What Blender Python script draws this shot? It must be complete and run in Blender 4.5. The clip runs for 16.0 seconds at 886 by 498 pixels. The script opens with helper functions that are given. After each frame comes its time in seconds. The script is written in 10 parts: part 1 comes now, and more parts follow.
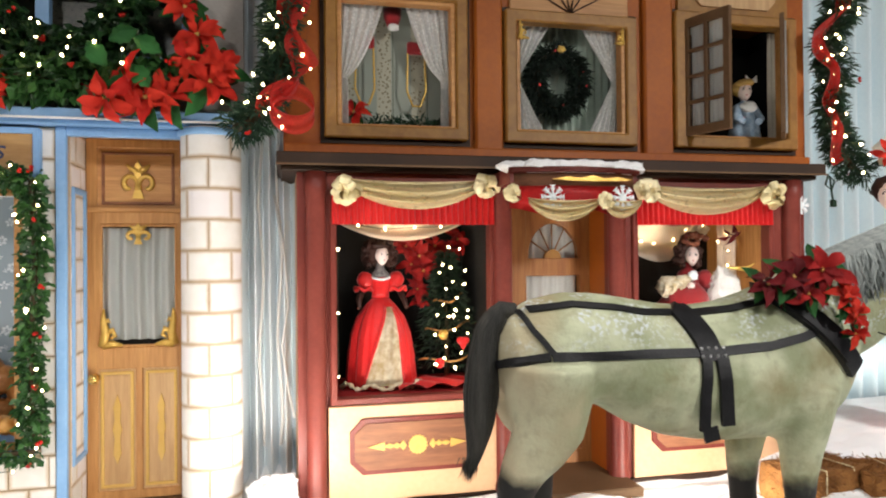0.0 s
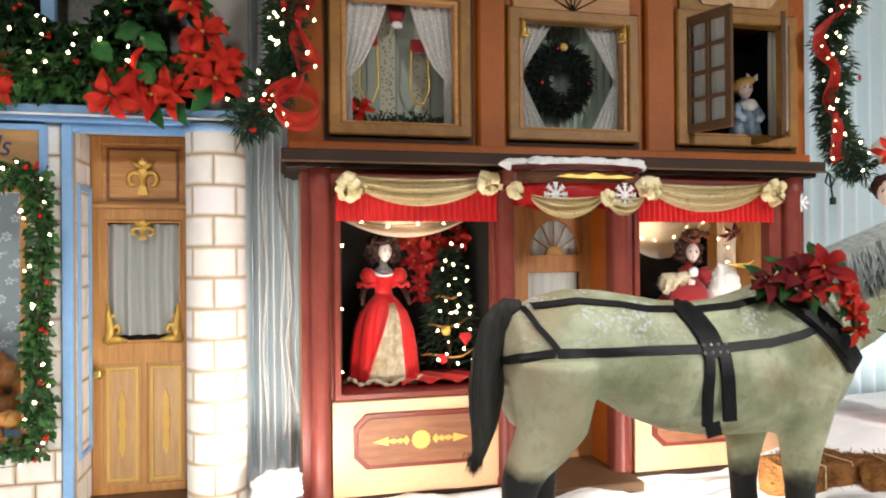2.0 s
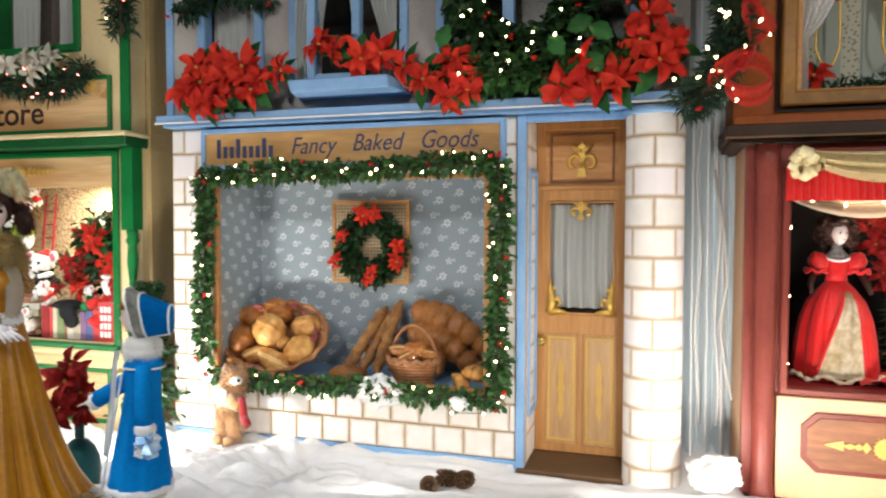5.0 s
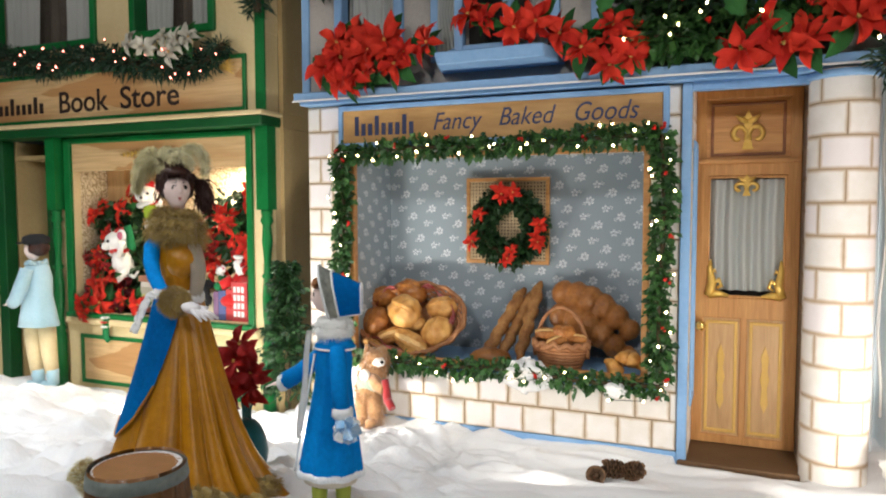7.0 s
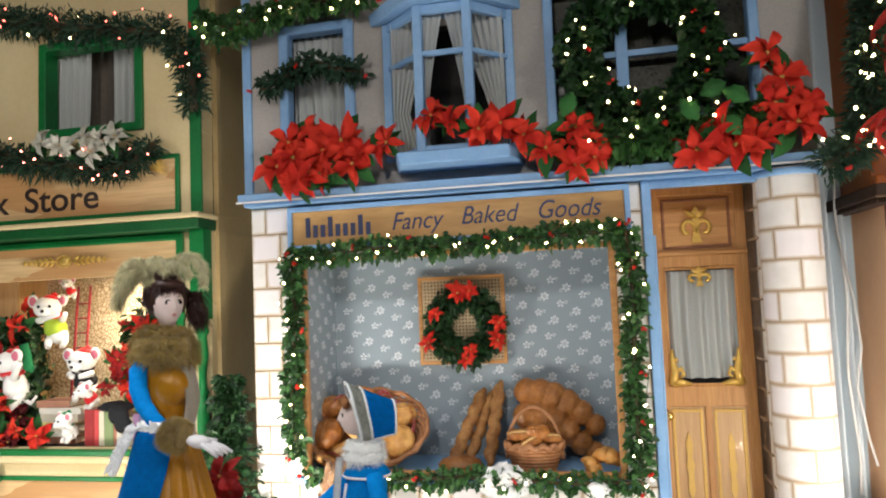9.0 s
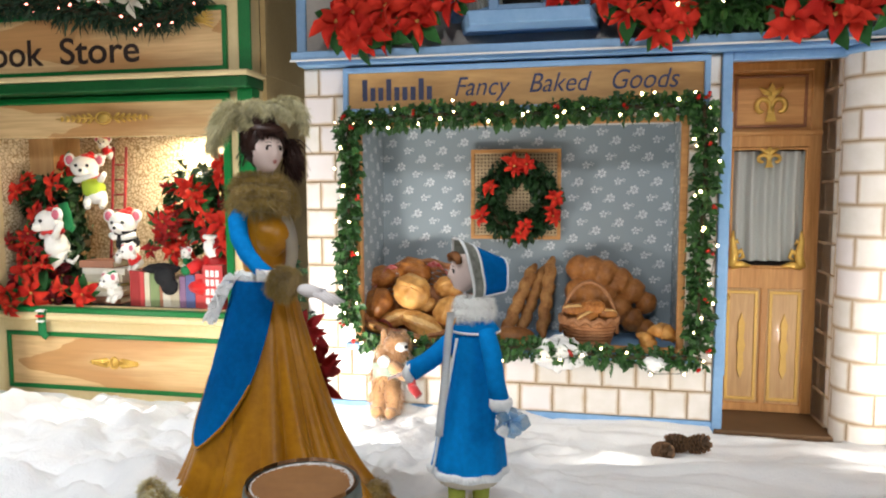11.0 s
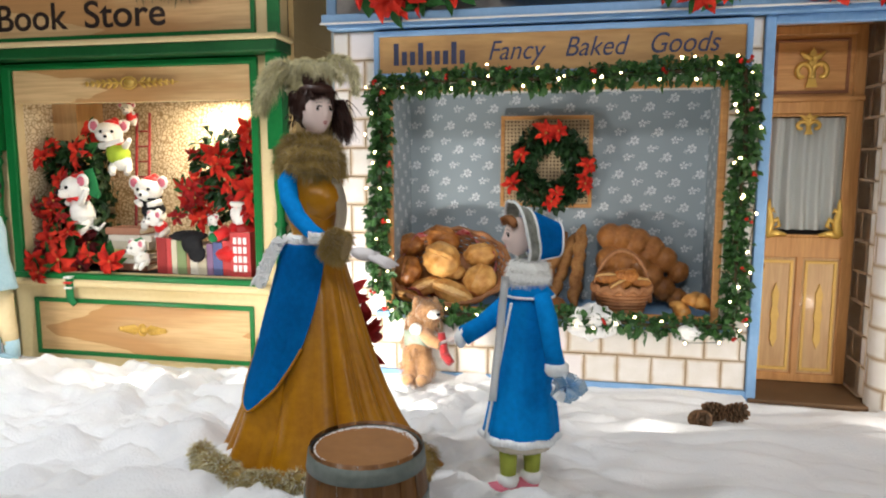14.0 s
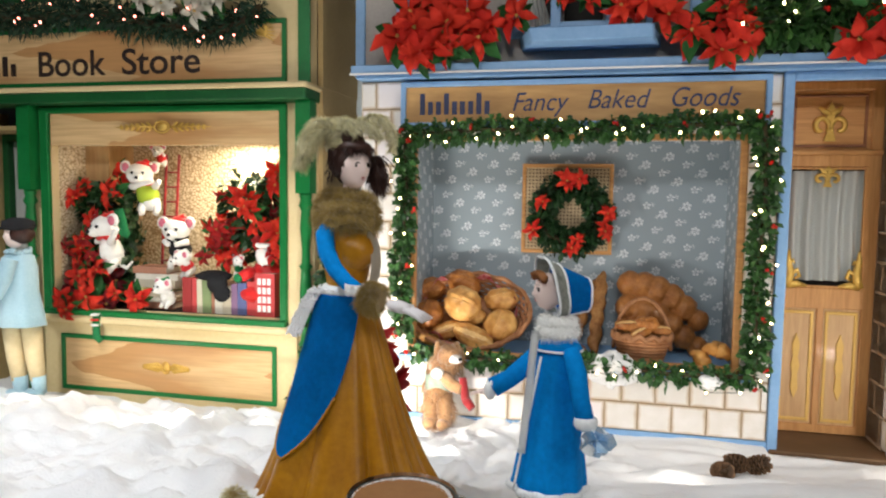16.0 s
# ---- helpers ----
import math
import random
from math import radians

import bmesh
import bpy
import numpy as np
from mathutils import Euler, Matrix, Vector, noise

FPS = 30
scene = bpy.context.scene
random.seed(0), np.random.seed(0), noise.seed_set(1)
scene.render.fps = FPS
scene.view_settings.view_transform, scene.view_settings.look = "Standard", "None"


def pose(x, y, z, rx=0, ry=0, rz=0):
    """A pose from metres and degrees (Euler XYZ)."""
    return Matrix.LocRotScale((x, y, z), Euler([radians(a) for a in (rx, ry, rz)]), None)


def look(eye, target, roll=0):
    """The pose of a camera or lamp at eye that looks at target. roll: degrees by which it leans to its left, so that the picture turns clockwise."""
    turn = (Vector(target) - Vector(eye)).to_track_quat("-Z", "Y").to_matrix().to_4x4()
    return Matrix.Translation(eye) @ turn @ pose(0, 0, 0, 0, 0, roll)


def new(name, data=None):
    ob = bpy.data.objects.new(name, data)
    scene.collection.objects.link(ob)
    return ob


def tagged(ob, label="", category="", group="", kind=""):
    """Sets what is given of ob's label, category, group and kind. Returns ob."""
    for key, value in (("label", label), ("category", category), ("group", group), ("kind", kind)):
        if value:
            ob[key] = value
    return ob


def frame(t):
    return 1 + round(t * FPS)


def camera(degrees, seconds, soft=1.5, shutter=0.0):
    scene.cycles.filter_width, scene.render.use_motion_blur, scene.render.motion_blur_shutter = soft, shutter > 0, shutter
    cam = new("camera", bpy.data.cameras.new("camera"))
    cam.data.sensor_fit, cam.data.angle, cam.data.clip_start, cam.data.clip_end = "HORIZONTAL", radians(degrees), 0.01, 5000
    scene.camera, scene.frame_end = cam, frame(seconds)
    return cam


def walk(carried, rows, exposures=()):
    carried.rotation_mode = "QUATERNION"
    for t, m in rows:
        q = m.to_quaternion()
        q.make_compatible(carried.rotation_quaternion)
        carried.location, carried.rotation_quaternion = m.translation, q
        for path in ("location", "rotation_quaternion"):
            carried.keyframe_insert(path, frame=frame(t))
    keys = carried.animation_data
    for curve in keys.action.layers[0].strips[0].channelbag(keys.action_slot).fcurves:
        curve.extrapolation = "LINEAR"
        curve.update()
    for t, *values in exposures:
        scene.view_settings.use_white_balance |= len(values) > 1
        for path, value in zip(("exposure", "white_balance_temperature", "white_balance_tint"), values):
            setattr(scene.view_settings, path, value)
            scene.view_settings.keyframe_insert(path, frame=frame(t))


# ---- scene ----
cam = camera(64.7, 16.0, soft=2.0, shutter=0.4)
PATH = [
    (0, (0.967, -3.556, 1.217), (1.417, -1.607, 1.237), -0.5),
    (0.5, (0.968, -3.555, 1.215), (1.456, -1.616, 1.238), -0.5),
    (1, (0.967, -3.541, 1.215), (1.436, -1.597, 1.234), -0.3),
    (1.5, (0.931, -3.604, 1.224), (1.411, -1.662, 1.228), -0.2),
    (2, (0.935, -3.574, 1.223), (1.391, -1.627, 1.23), -0.4),
    (2.5, (0.928, -3.576, 1.226), (1.331, -1.617, 1.236), -0.3),
    (3, (0.907, -3.587, 1.226), (1.121, -1.598, 1.248), -0.6),
    (3.5, (0.82, -3.59, 1.235), (0.768, -1.59, 1.221), 0.4),
    (4, (0.792, -3.592, 1.229), (0.57, -1.605, 1.189), 1.6),
    (4.5, (0.743, -3.584, 1.265), (0.274, -1.641, 1.198), 1.6),
    (4.7, (0.714, -3.596, 1.27), (0.185, -1.668, 1.2), 1.1),
    (6.8, (0.259, -3.614, 1.269), (-0.511, -1.771, 1.162), -1.9),
    (7, (0.201, -3.602, 1.24), (-0.569, -1.76, 1.118), -0.1),
    (7.5, (-0.007, -3.675, 1.244), (-0.678, -1.794, 1.146), 0.5),
    (8, (-0.135, -3.742, 1.228), (-0.633, -1.805, 1.198), 0.8),
    (8.5, (-0.206, -3.701, 1.236), (-0.619, -1.747, 1.334), 0.2),
    (9, (-0.324, -3.644, 1.284), (-0.729, -1.691, 1.424), -2.4),
    (9.5, (-0.438, -3.599, 1.276), (-0.843, -1.64, 1.27), -1.2),
    (9.7, (-0.49, -3.592, 1.263), (-0.873, -1.631, 1.196), -0.2),
    (11.8, (-0.773, -3.633, 1.178), (-1.18, -1.687, 0.963), -0.0),
    (12, (-0.792, -3.631, 1.182), (-1.23, -1.694, 0.946), -0.1),
    (12.5, (-0.792, -3.625, 1.153), (-1.197, -1.684, 0.893), 0.2),
    (13, (-0.808, -3.622, 1.16), (-1.209, -1.678, 0.914), 0.2),
    (13.5, (-0.816, -3.618, 1.172), (-1.223, -1.676, 0.921), 0.1),
    (14, (-0.824, -3.616, 1.164), (-1.234, -1.675, 0.91), 0.0),
    (14.5, (-0.85, -3.631, 1.187), (-1.271, -1.693, 0.924), 0.1),
    (15, (-0.851, -3.634, 1.173), (-1.264, -1.69, 0.947), 0.6),
    (15.5, (-0.851, -3.65, 1.18), (-1.252, -1.699, 0.998), 0.8),
    (16, (-0.872, -3.682, 1.222), (-1.316, -1.738, 1.068), 0.8),
]
walk(cam, [(t, look(eye, target, roll)) for t, eye, target, roll in PATH], [(0.0, 0.18), (4.0, 0.14), (7.0, -0.06), (8.5, 0.0), (9.6, 0.14), (12.0, -0.20), (14.5, -0.19), (16.0, -0.15)])

from mathutils.bvhtree import BVHTree

# ---- world, lamps, exposure ----
world = bpy.data.worlds.new("dim_hall")
scene.world = world
world.use_nodes = True
world.node_tree.nodes["Background"].inputs[0].default_value = (0.9, 0.95, 1.0, 1)
world.node_tree.nodes["Background"].inputs[1].default_value = 0.009
scene.view_settings.exposure = 0.0


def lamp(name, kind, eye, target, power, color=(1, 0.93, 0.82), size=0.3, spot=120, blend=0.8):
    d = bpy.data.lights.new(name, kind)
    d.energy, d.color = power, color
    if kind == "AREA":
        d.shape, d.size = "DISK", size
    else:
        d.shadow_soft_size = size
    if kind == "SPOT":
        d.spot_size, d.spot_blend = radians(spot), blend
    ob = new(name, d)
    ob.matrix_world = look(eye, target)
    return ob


WARM, COOL = (1.0, 0.965, 0.93), (0.94, 0.97, 1.0)
# added fill lamps, none seen: pairs behind the walkway, downlights over the stage
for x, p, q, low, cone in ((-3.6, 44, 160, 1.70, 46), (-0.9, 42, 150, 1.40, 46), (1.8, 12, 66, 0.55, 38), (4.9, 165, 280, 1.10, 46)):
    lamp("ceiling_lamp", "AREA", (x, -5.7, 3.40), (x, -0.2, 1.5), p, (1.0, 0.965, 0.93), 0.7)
    lamp("track_spot", "SPOT", (x, -5.6, 3.40), (x, 0.0, low), q, (1.0, 0.965, 0.93), 0.08, cone, 1.0)
for x, y, ty, p, c, w in ((-4.2, -2.05, -1.35, 228, COOL, 84), (-2.6, -2.05, -1.35, 208, COOL, 84), (-0.9, -1.9, -0.85, 42, COOL, 74), (0.8, -1.9, -0.75, 92, WARM, 66), (2.6, -1.9, -0.75, 85, WARM, 66), (4.2, -1.9, -0.75, 150, WARM, 66)):
    lamp("stage_downlight", "SPOT", (x, y, 3.45), (x, ty, 0.1), p, c, 0.06, w, 0.8)
# small floods hidden in the snow at the foot of the shop fronts
# The lamp at x 0.98 is added to brighten the grey drape.
for x, y, tx, p in ((-3.9, -0.85, -3.7, 3), (-2.9, -0.85, -2.9, 5), (-1.95, -0.75, -1.95, 15), (-1.50, -0.92, -1.45, 2.6), (-0.55, -0.92, -0.60, 3.0), (0.66, -0.95, 0.66, 8), (0.98, -0.45, 0.95, 5), (1.45, -0.95, 1.4, 9), (2.9, -0.95, 3.0, 12), (4.7, -0.4, 4.9, 36)):
    lamp("snow_flood", "AREA", (x, y, 0.17), (tx, 0.05, 0.62 if x < -1.8 else 0.45 if 1.2 < x < 3.5 else 1.10), p, (1.0, 0.94, 0.85), 0.10)
# strip light under the lintel of the book shop's display
lamp("display_lamp", "AREA", (-3.15, 0.42, 1.52), (-3.15, 0.5, 0.6), 18, (1.0, 0.88, 0.66), 0.25)

# point lamps added behind the red shop's tulle scarves to boost the warm fairy lights
for x, y in ((1.60, 0.27), (3.12, 0.37)):
    lamp("scarf_lamp", "POINT", (x, y, 1.385), (x, 0.5, 0.8), 2.4, (1.0, 0.78, 0.54), 0.05)

# ---- materials ----


class Mat:
    """A node material with a few short cuts."""

    def __init__(self, name):
        self.m = bpy.data.materials.new(name)
        self.m.use_nodes = True
        self.t = self.m.node_tree
        self.b = self.t.nodes["Principled BSDF"]
        self.out = self.t.nodes["Material Output"]

    def n(self, kind, **kw):
        node = self.t.nodes.new("ShaderNode" + kind)
        for k, v in kw.items():
            if k in ("scale", "detail", "roughness", "distortion"):
                node.inputs[k.capitalize()].default_value = v
            elif k == "operation":
                node.operation = v
            elif k == "feature":
                node.feature = v
            elif k == "dims":
                node.voronoi_dimensions = v
        return node

    def l(self, a, b):
        self.t.links.new(a, b)

    def coords(self, stretch=(1, 1, 1), kind="Object"):
        tc, mp = self.n("TexCoord"), self.n("Mapping")
        self.l(tc.outputs[kind], mp.inputs[0])
        mp.inputs["Scale"].default_value = stretch
        return mp.outputs[0]

    def math(self, op, a, b=None):
        node = self.n("Math", operation=op)
        for i, v in enumerate((a, b)):
            if v is None:
                continue
            if isinstance(v, (int, float)):
                node.inputs[i].default_value = v
            else:
                self.l(v, node.inputs[i])
        return node.outputs[0]

    def ramp(self, fac, lo, hi, c0=(0, 0, 0), c1=(1, 1, 1)):
        r = self.n("ValToRGB")
        r.color_ramp.elements[0].position, r.color_ramp.elements[1].position = lo, hi
        r.color_ramp.elements[0].color, r.color_ramp.elements[1].color = (*c0, 1), (*c1, 1)
        self.l(fac, r.inputs[0])
        return r.outputs[0]

    def mix(self, fac, a, b, how="MIX"):
        x = self.t.nodes.new("ShaderNodeMix")
        x.data_type, x.blend_type = "RGBA", how
        for i, v in ((0, fac), (6, a), (7, b)):
            if isinstance(v, (int, float)):
                x.inputs[i].default_value = v
            elif isinstance(v, tuple):
                x.inputs[i].default_value = (*v, 1)
            else:
                self.l(v, x.inputs[i])
        return x.outputs[2]

    def bump(self, height, strength=0.3, distance=0.01):
        b = self.n("Bump")
        b.inputs["Strength"].default_value, b.inputs["Distance"].default_value = strength, distance
        self.l(height, b.inputs["Height"])
        self.l(b.outputs[0], self.b.inputs["Normal"])

    def set(self, rough=0.6, metal=0.0, spec=0.5, sheen=0.0, coat=0.0):
        self.b.inputs["Roughness"].default_value = rough
        self.b.inputs["Metallic"].default_value = metal
        self.b.inputs["Specular IOR Level"].default_value = spec
        self.b.inputs["Sheen Weight"].default_value = sheen
        self.b.inputs["Coat Weight"].default_value = coat

    def color(self, v):
        if isinstance(v, tuple):
            self.b.inputs["Base Color"].default_value = (*v, 1)
        else:
            self.l(v, self.b.inputs["Base Color"])


def plain(name, c1, c2, rough=0.6, metal=0.0, big=3.0, fine=45.0, bump=0.15, stretch=(1, 1, 1), sheen=0.0, coat=0.0, vary=0.0, island=0.0, spec=0.3):
    """Two tones at two scales, a fine relief, and a change of tone from piece to piece."""
    m = Mat(name)
    v = m.coords(stretch)
    a, b = m.n("TexNoise", scale=big, detail=4.0), m.n("TexNoise", scale=fine, detail=6.0)
    m.l(v, a.inputs["Vector"]), m.l(v, b.inputs["Vector"])
    f = m.math("ADD", m.math("MULTIPLY", a.outputs[0], 0.65), m.math("MULTIPLY", b.outputs[0], 0.35))
    col = m.mix(m.ramp(f, 0.36, 0.64), c1, c2)
    if vary or island:
        src = m.n("ObjectInfo").outputs["Random"] if vary else m.n("NewGeometry").outputs["Random Per Island"]
        k = vary or island
        hs = m.n("HueSaturation")
        m.l(m.math("ADD", m.math("MULTIPLY", src, 2 * k), 1 - k), hs.inputs["Value"])
        m.l(col, hs.inputs["Color"])
        col = hs.outputs[0]
    m.color(col)
    m.set(rough, metal, spec, sheen, coat)
    m.l(m.math("ADD", m.math("MULTIPLY", b.outputs[0], 0.25), rough - 0.12), m.b.inputs["Roughness"])
    if bump:
        m.bump(b.outputs[0], bump, 0.004)
    return m.m


def wood(name, dark, light, grain=(30, 30, 2.2), rough=0.5, coat=0.04, bump=0.12):
    m = Mat(name)
    v = m.coords(grain)
    a, b = m.n("TexNoise", scale=1.0, detail=6.0, distortion=1.2), m.n("TexNoise", scale=5.0, detail=3.0)
    m.l(v, a.inputs["Vector"]), m.l(v, b.inputs["Vector"])
    w = m.n("TexNoise", scale=1.7, detail=2.0)
    m.l(m.coords(), w.inputs["Vector"])
    f = m.math("ADD", m.math("MULTIPLY", a.outputs[0], 0.7), m.math("MULTIPLY", b.outputs[0], 0.3))
    col = m.mix(m.ramp(f, 0.35, 0.68), dark, light)
    m.color(m.mix(m.math("MULTIPLY", m.ramp(w.outputs[0], 0.4, 0.75), 0.35), col, dark))
    m.set(rough, 0, 0.5, 0, coat)
    m.bump(f, bump, 0.003)
    return m.m


def veneer(name, red, pale):
    """Flame-figured sheet: nested pointed bands that run along x, reddish at one side and pale at the other."""
    m = Mat(name)
    sp = m.n("SeparateXYZ")
    m.l(m.coords(), sp.inputs[0])
    n, fine = m.n("TexNoise", scale=3.0, detail=3.0), m.n("TexNoise", scale=1.0, detail=6.0)
    m.l(m.coords((0.5, 1, 1.6)), n.inputs["Vector"]), m.l(m.coords((3, 60, 60)), fine.inputs["Vector"])
    z = m.math("MULTIPLY", m.math("PINGPONG", m.math("ADD", sp.outputs[2], 0.03), 0.16), 5.0)
    run = m.math("ADD", m.math("ADD", m.math("MULTIPLY", sp.outputs[0], 1.1), z), m.math("MULTIPLY", n.outputs[0], 1.3))
    band = m.math("FRACT", m.math("MULTIPLY", run, 0.62))
    col = m.mix(m.ramp(band, 0.30, 0.62), red, pale)
    col = m.mix(m.math("MULTIPLY", m.ramp(fine.outputs[0], 0.40, 0.62), 0.35), col, tuple(0.75 * c for c in red))
    m.color(col), m.set(0.45, 0, 0.4, 0, 0.05)
    return m.m


def glow(name, color, strength):
    m = Mat(name)
    m.color(tuple(0.8 * c for c in color))
    m.b.inputs["Emission Color"].default_value = (*color, 1)
    m.b.inputs["Emission Strength"].default_value = strength
    return m.m


def foliage(name, dark, light, rough=0.45):
    m = Mat(name)
    r = m.n("NewGeometry").outputs["Random Per Island"]
    n = m.n("TexNoise", scale=40.0)
    m.l(m.coords(), n.inputs["Vector"])
    col = m.mix(r, dark, light)
    m.color(m.mix(m.math("MULTIPLY", n.outputs[0], 0.5), col, tuple(0.5 * c for c in dark)))
    m.set(rough, 0, 0.5)
    m.b.inputs["Subsurface Weight"].default_value = 0.0
    return m.m


def petal_mat(name, dark, light):
    """Silk petals, each of its own tone, with faint veins."""
    m = Mat(name)
    n, v = m.n("TexNoise", scale=9.0), m.n("TexNoise", scale=30.0, detail=3.0)
    m.l(m.coords(), n.inputs["Vector"]), m.l(m.coords((1, 7, 1)), v.inputs["Vector"])
    col = m.mix(m.n("ObjectInfo").outputs["Random"], dark, light)
    m.color(m.mix(m.math("MULTIPLY", n.outputs[0], 0.35), col, tuple(0.6 * c for c in dark)))
    m.set(0.6, 0, 0.2, 0.05)
    m.bump(v.outputs[0], 0.35, 0.01)
    return m.m


def gauze(name, c, open_share, hole=0.0, fold=60.0):
    """Thin cloth that lets some light through; hole: the size of lace figures."""
    m = Mat(name)
    m.color(c), m.set(0.85, 0, 0.2, 0.3)
    tr = m.n("BsdfTransparent")
    mx = m.n("MixShader")
    tl = m.n("BsdfTranslucent")
    tl.inputs[0].default_value = (*c, 1)
    ad = m.n("MixShader")
    ad.inputs[0].default_value = 0.35
    m.l(m.b.outputs[0], ad.inputs[1]), m.l(tl.outputs[0], ad.inputs[2])
    if hole:
        v = m.n("TexVoronoi", scale=hole)
        m.l(m.coords(), v.inputs["Vector"])
        f = m.ramp(v.outputs["Distance"], 0.32, 0.45, (open_share * 0.25,) * 3, (open_share * 1.6,) * 3)
        m.l(f, mx.inputs[0])
    else:
        mx.inputs[0].default_value = open_share
    m.l(ad.outputs[0], mx.inputs[1]), m.l(tr.outputs[0], mx.inputs[2])
    m.l(mx.outputs[0], m.out.inputs[0])
    return m.m


def stone_blocks(name="painted_block", axes=(0, 2)):
    """Off-white painted blocks with tan airbrushed edges."""
    m = Mat(name)
    sep = m.n("SeparateXYZ")
    m.l(m.coords(kind="Generated"), sep.inputs[0])
    e = None
    for i in axes:
        d = m.math("MINIMUM", sep.outputs[i], m.math("SUBTRACT", 1.0, sep.outputs[i]))
        e = d if e is None else m.math("MINIMUM", e, d)
    n, n2 = m.n("TexNoise", scale=14.0, detail=5.0), m.n("TexNoise", scale=90.0, detail=4.0)
    rnd = m.n("ObjectInfo").outputs["Random"]
    va = m.n("VectorMath")
    va.operation = "ADD"
    m.l(m.coords(), va.inputs[0]), m.l(rnd, va.inputs[1])
    m.l(va.outputs[0], n.inputs["Vector"]), m.l(va.outputs[0], n2.inputs["Vector"])
    edge = m.math("ADD", e, m.math("MULTIPLY", m.math("SUBTRACT", n.outputs[0], 0.5), 0.12))
    base = m.mix(m.ramp(n.outputs[0], 0.35, 0.7), (0.74, 0.70, 0.64), (0.80, 0.76, 0.72))
    base = m.mix(m.math("MULTIPLY", m.math("GREATER_THAN", rnd, 0.72), 0.6), base, (0.80, 0.74, 0.76))
    m.color(m.mix(m.ramp(edge, 0.0, 0.11), (0.54, 0.41, 0.27), base))
    m.set(0.62, 0, 0.4)
    m.bump(m.math("ADD", n2.outputs[0], n.outputs[0]), 0.25, 0.004)
    return m.m


def curved_blocks(span=math.pi / 2, height=0.142, radius=0.14):
    """The same paint on curved blocks: tan airbrushed edges all round."""
    m = Mat("painted_column_block")
    sep = m.n("SeparateXYZ")
    m.l(m.coords(), sep.inputs[0])
    ang = m.math("ARCTAN2", sep.outputs[1], sep.outputs[0])
    side = m.math("MULTIPLY", m.math("MINIMUM", ang, m.math("SUBTRACT", span, ang)), radius)
    rise = m.math("MINIMUM", sep.outputs[2], m.math("SUBTRACT", height, sep.outputs[2]))
    n, n2 = m.n("TexNoise", scale=16.0, detail=5.0), m.n("TexNoise", scale=90.0, detail=4.0)
    rnd = m.n("ObjectInfo").outputs["Random"]
    va = m.n("VectorMath")
    va.operation = "ADD"
    m.l(m.coords(), va.inputs[0]), m.l(rnd, va.inputs[1])
    m.l(va.outputs[0], n.inputs["Vector"]), m.l(va.outputs[0], n2.inputs["Vector"])
    edge = m.math("ADD", m.math("MINIMUM", side, rise), m.math("MULTIPLY", m.math("SUBTRACT", n.outputs[0], 0.5), 0.010))
    base = m.mix(m.ramp(n.outputs[0], 0.35, 0.7), (0.74, 0.70, 0.64), (0.80, 0.76, 0.72))
    base = m.mix(m.math("MULTIPLY", m.math("GREATER_THAN", rnd, 0.72), 0.6), base, (0.80, 0.74, 0.76))
    m.color(m.mix(m.ramp(edge, 0.002, 0.015), (0.51, 0.38, 0.25), base))
    m.set(0.62, 0, 0.4)
    m.bump(n2.outputs[0], 0.2, 0.003)
    return m.m


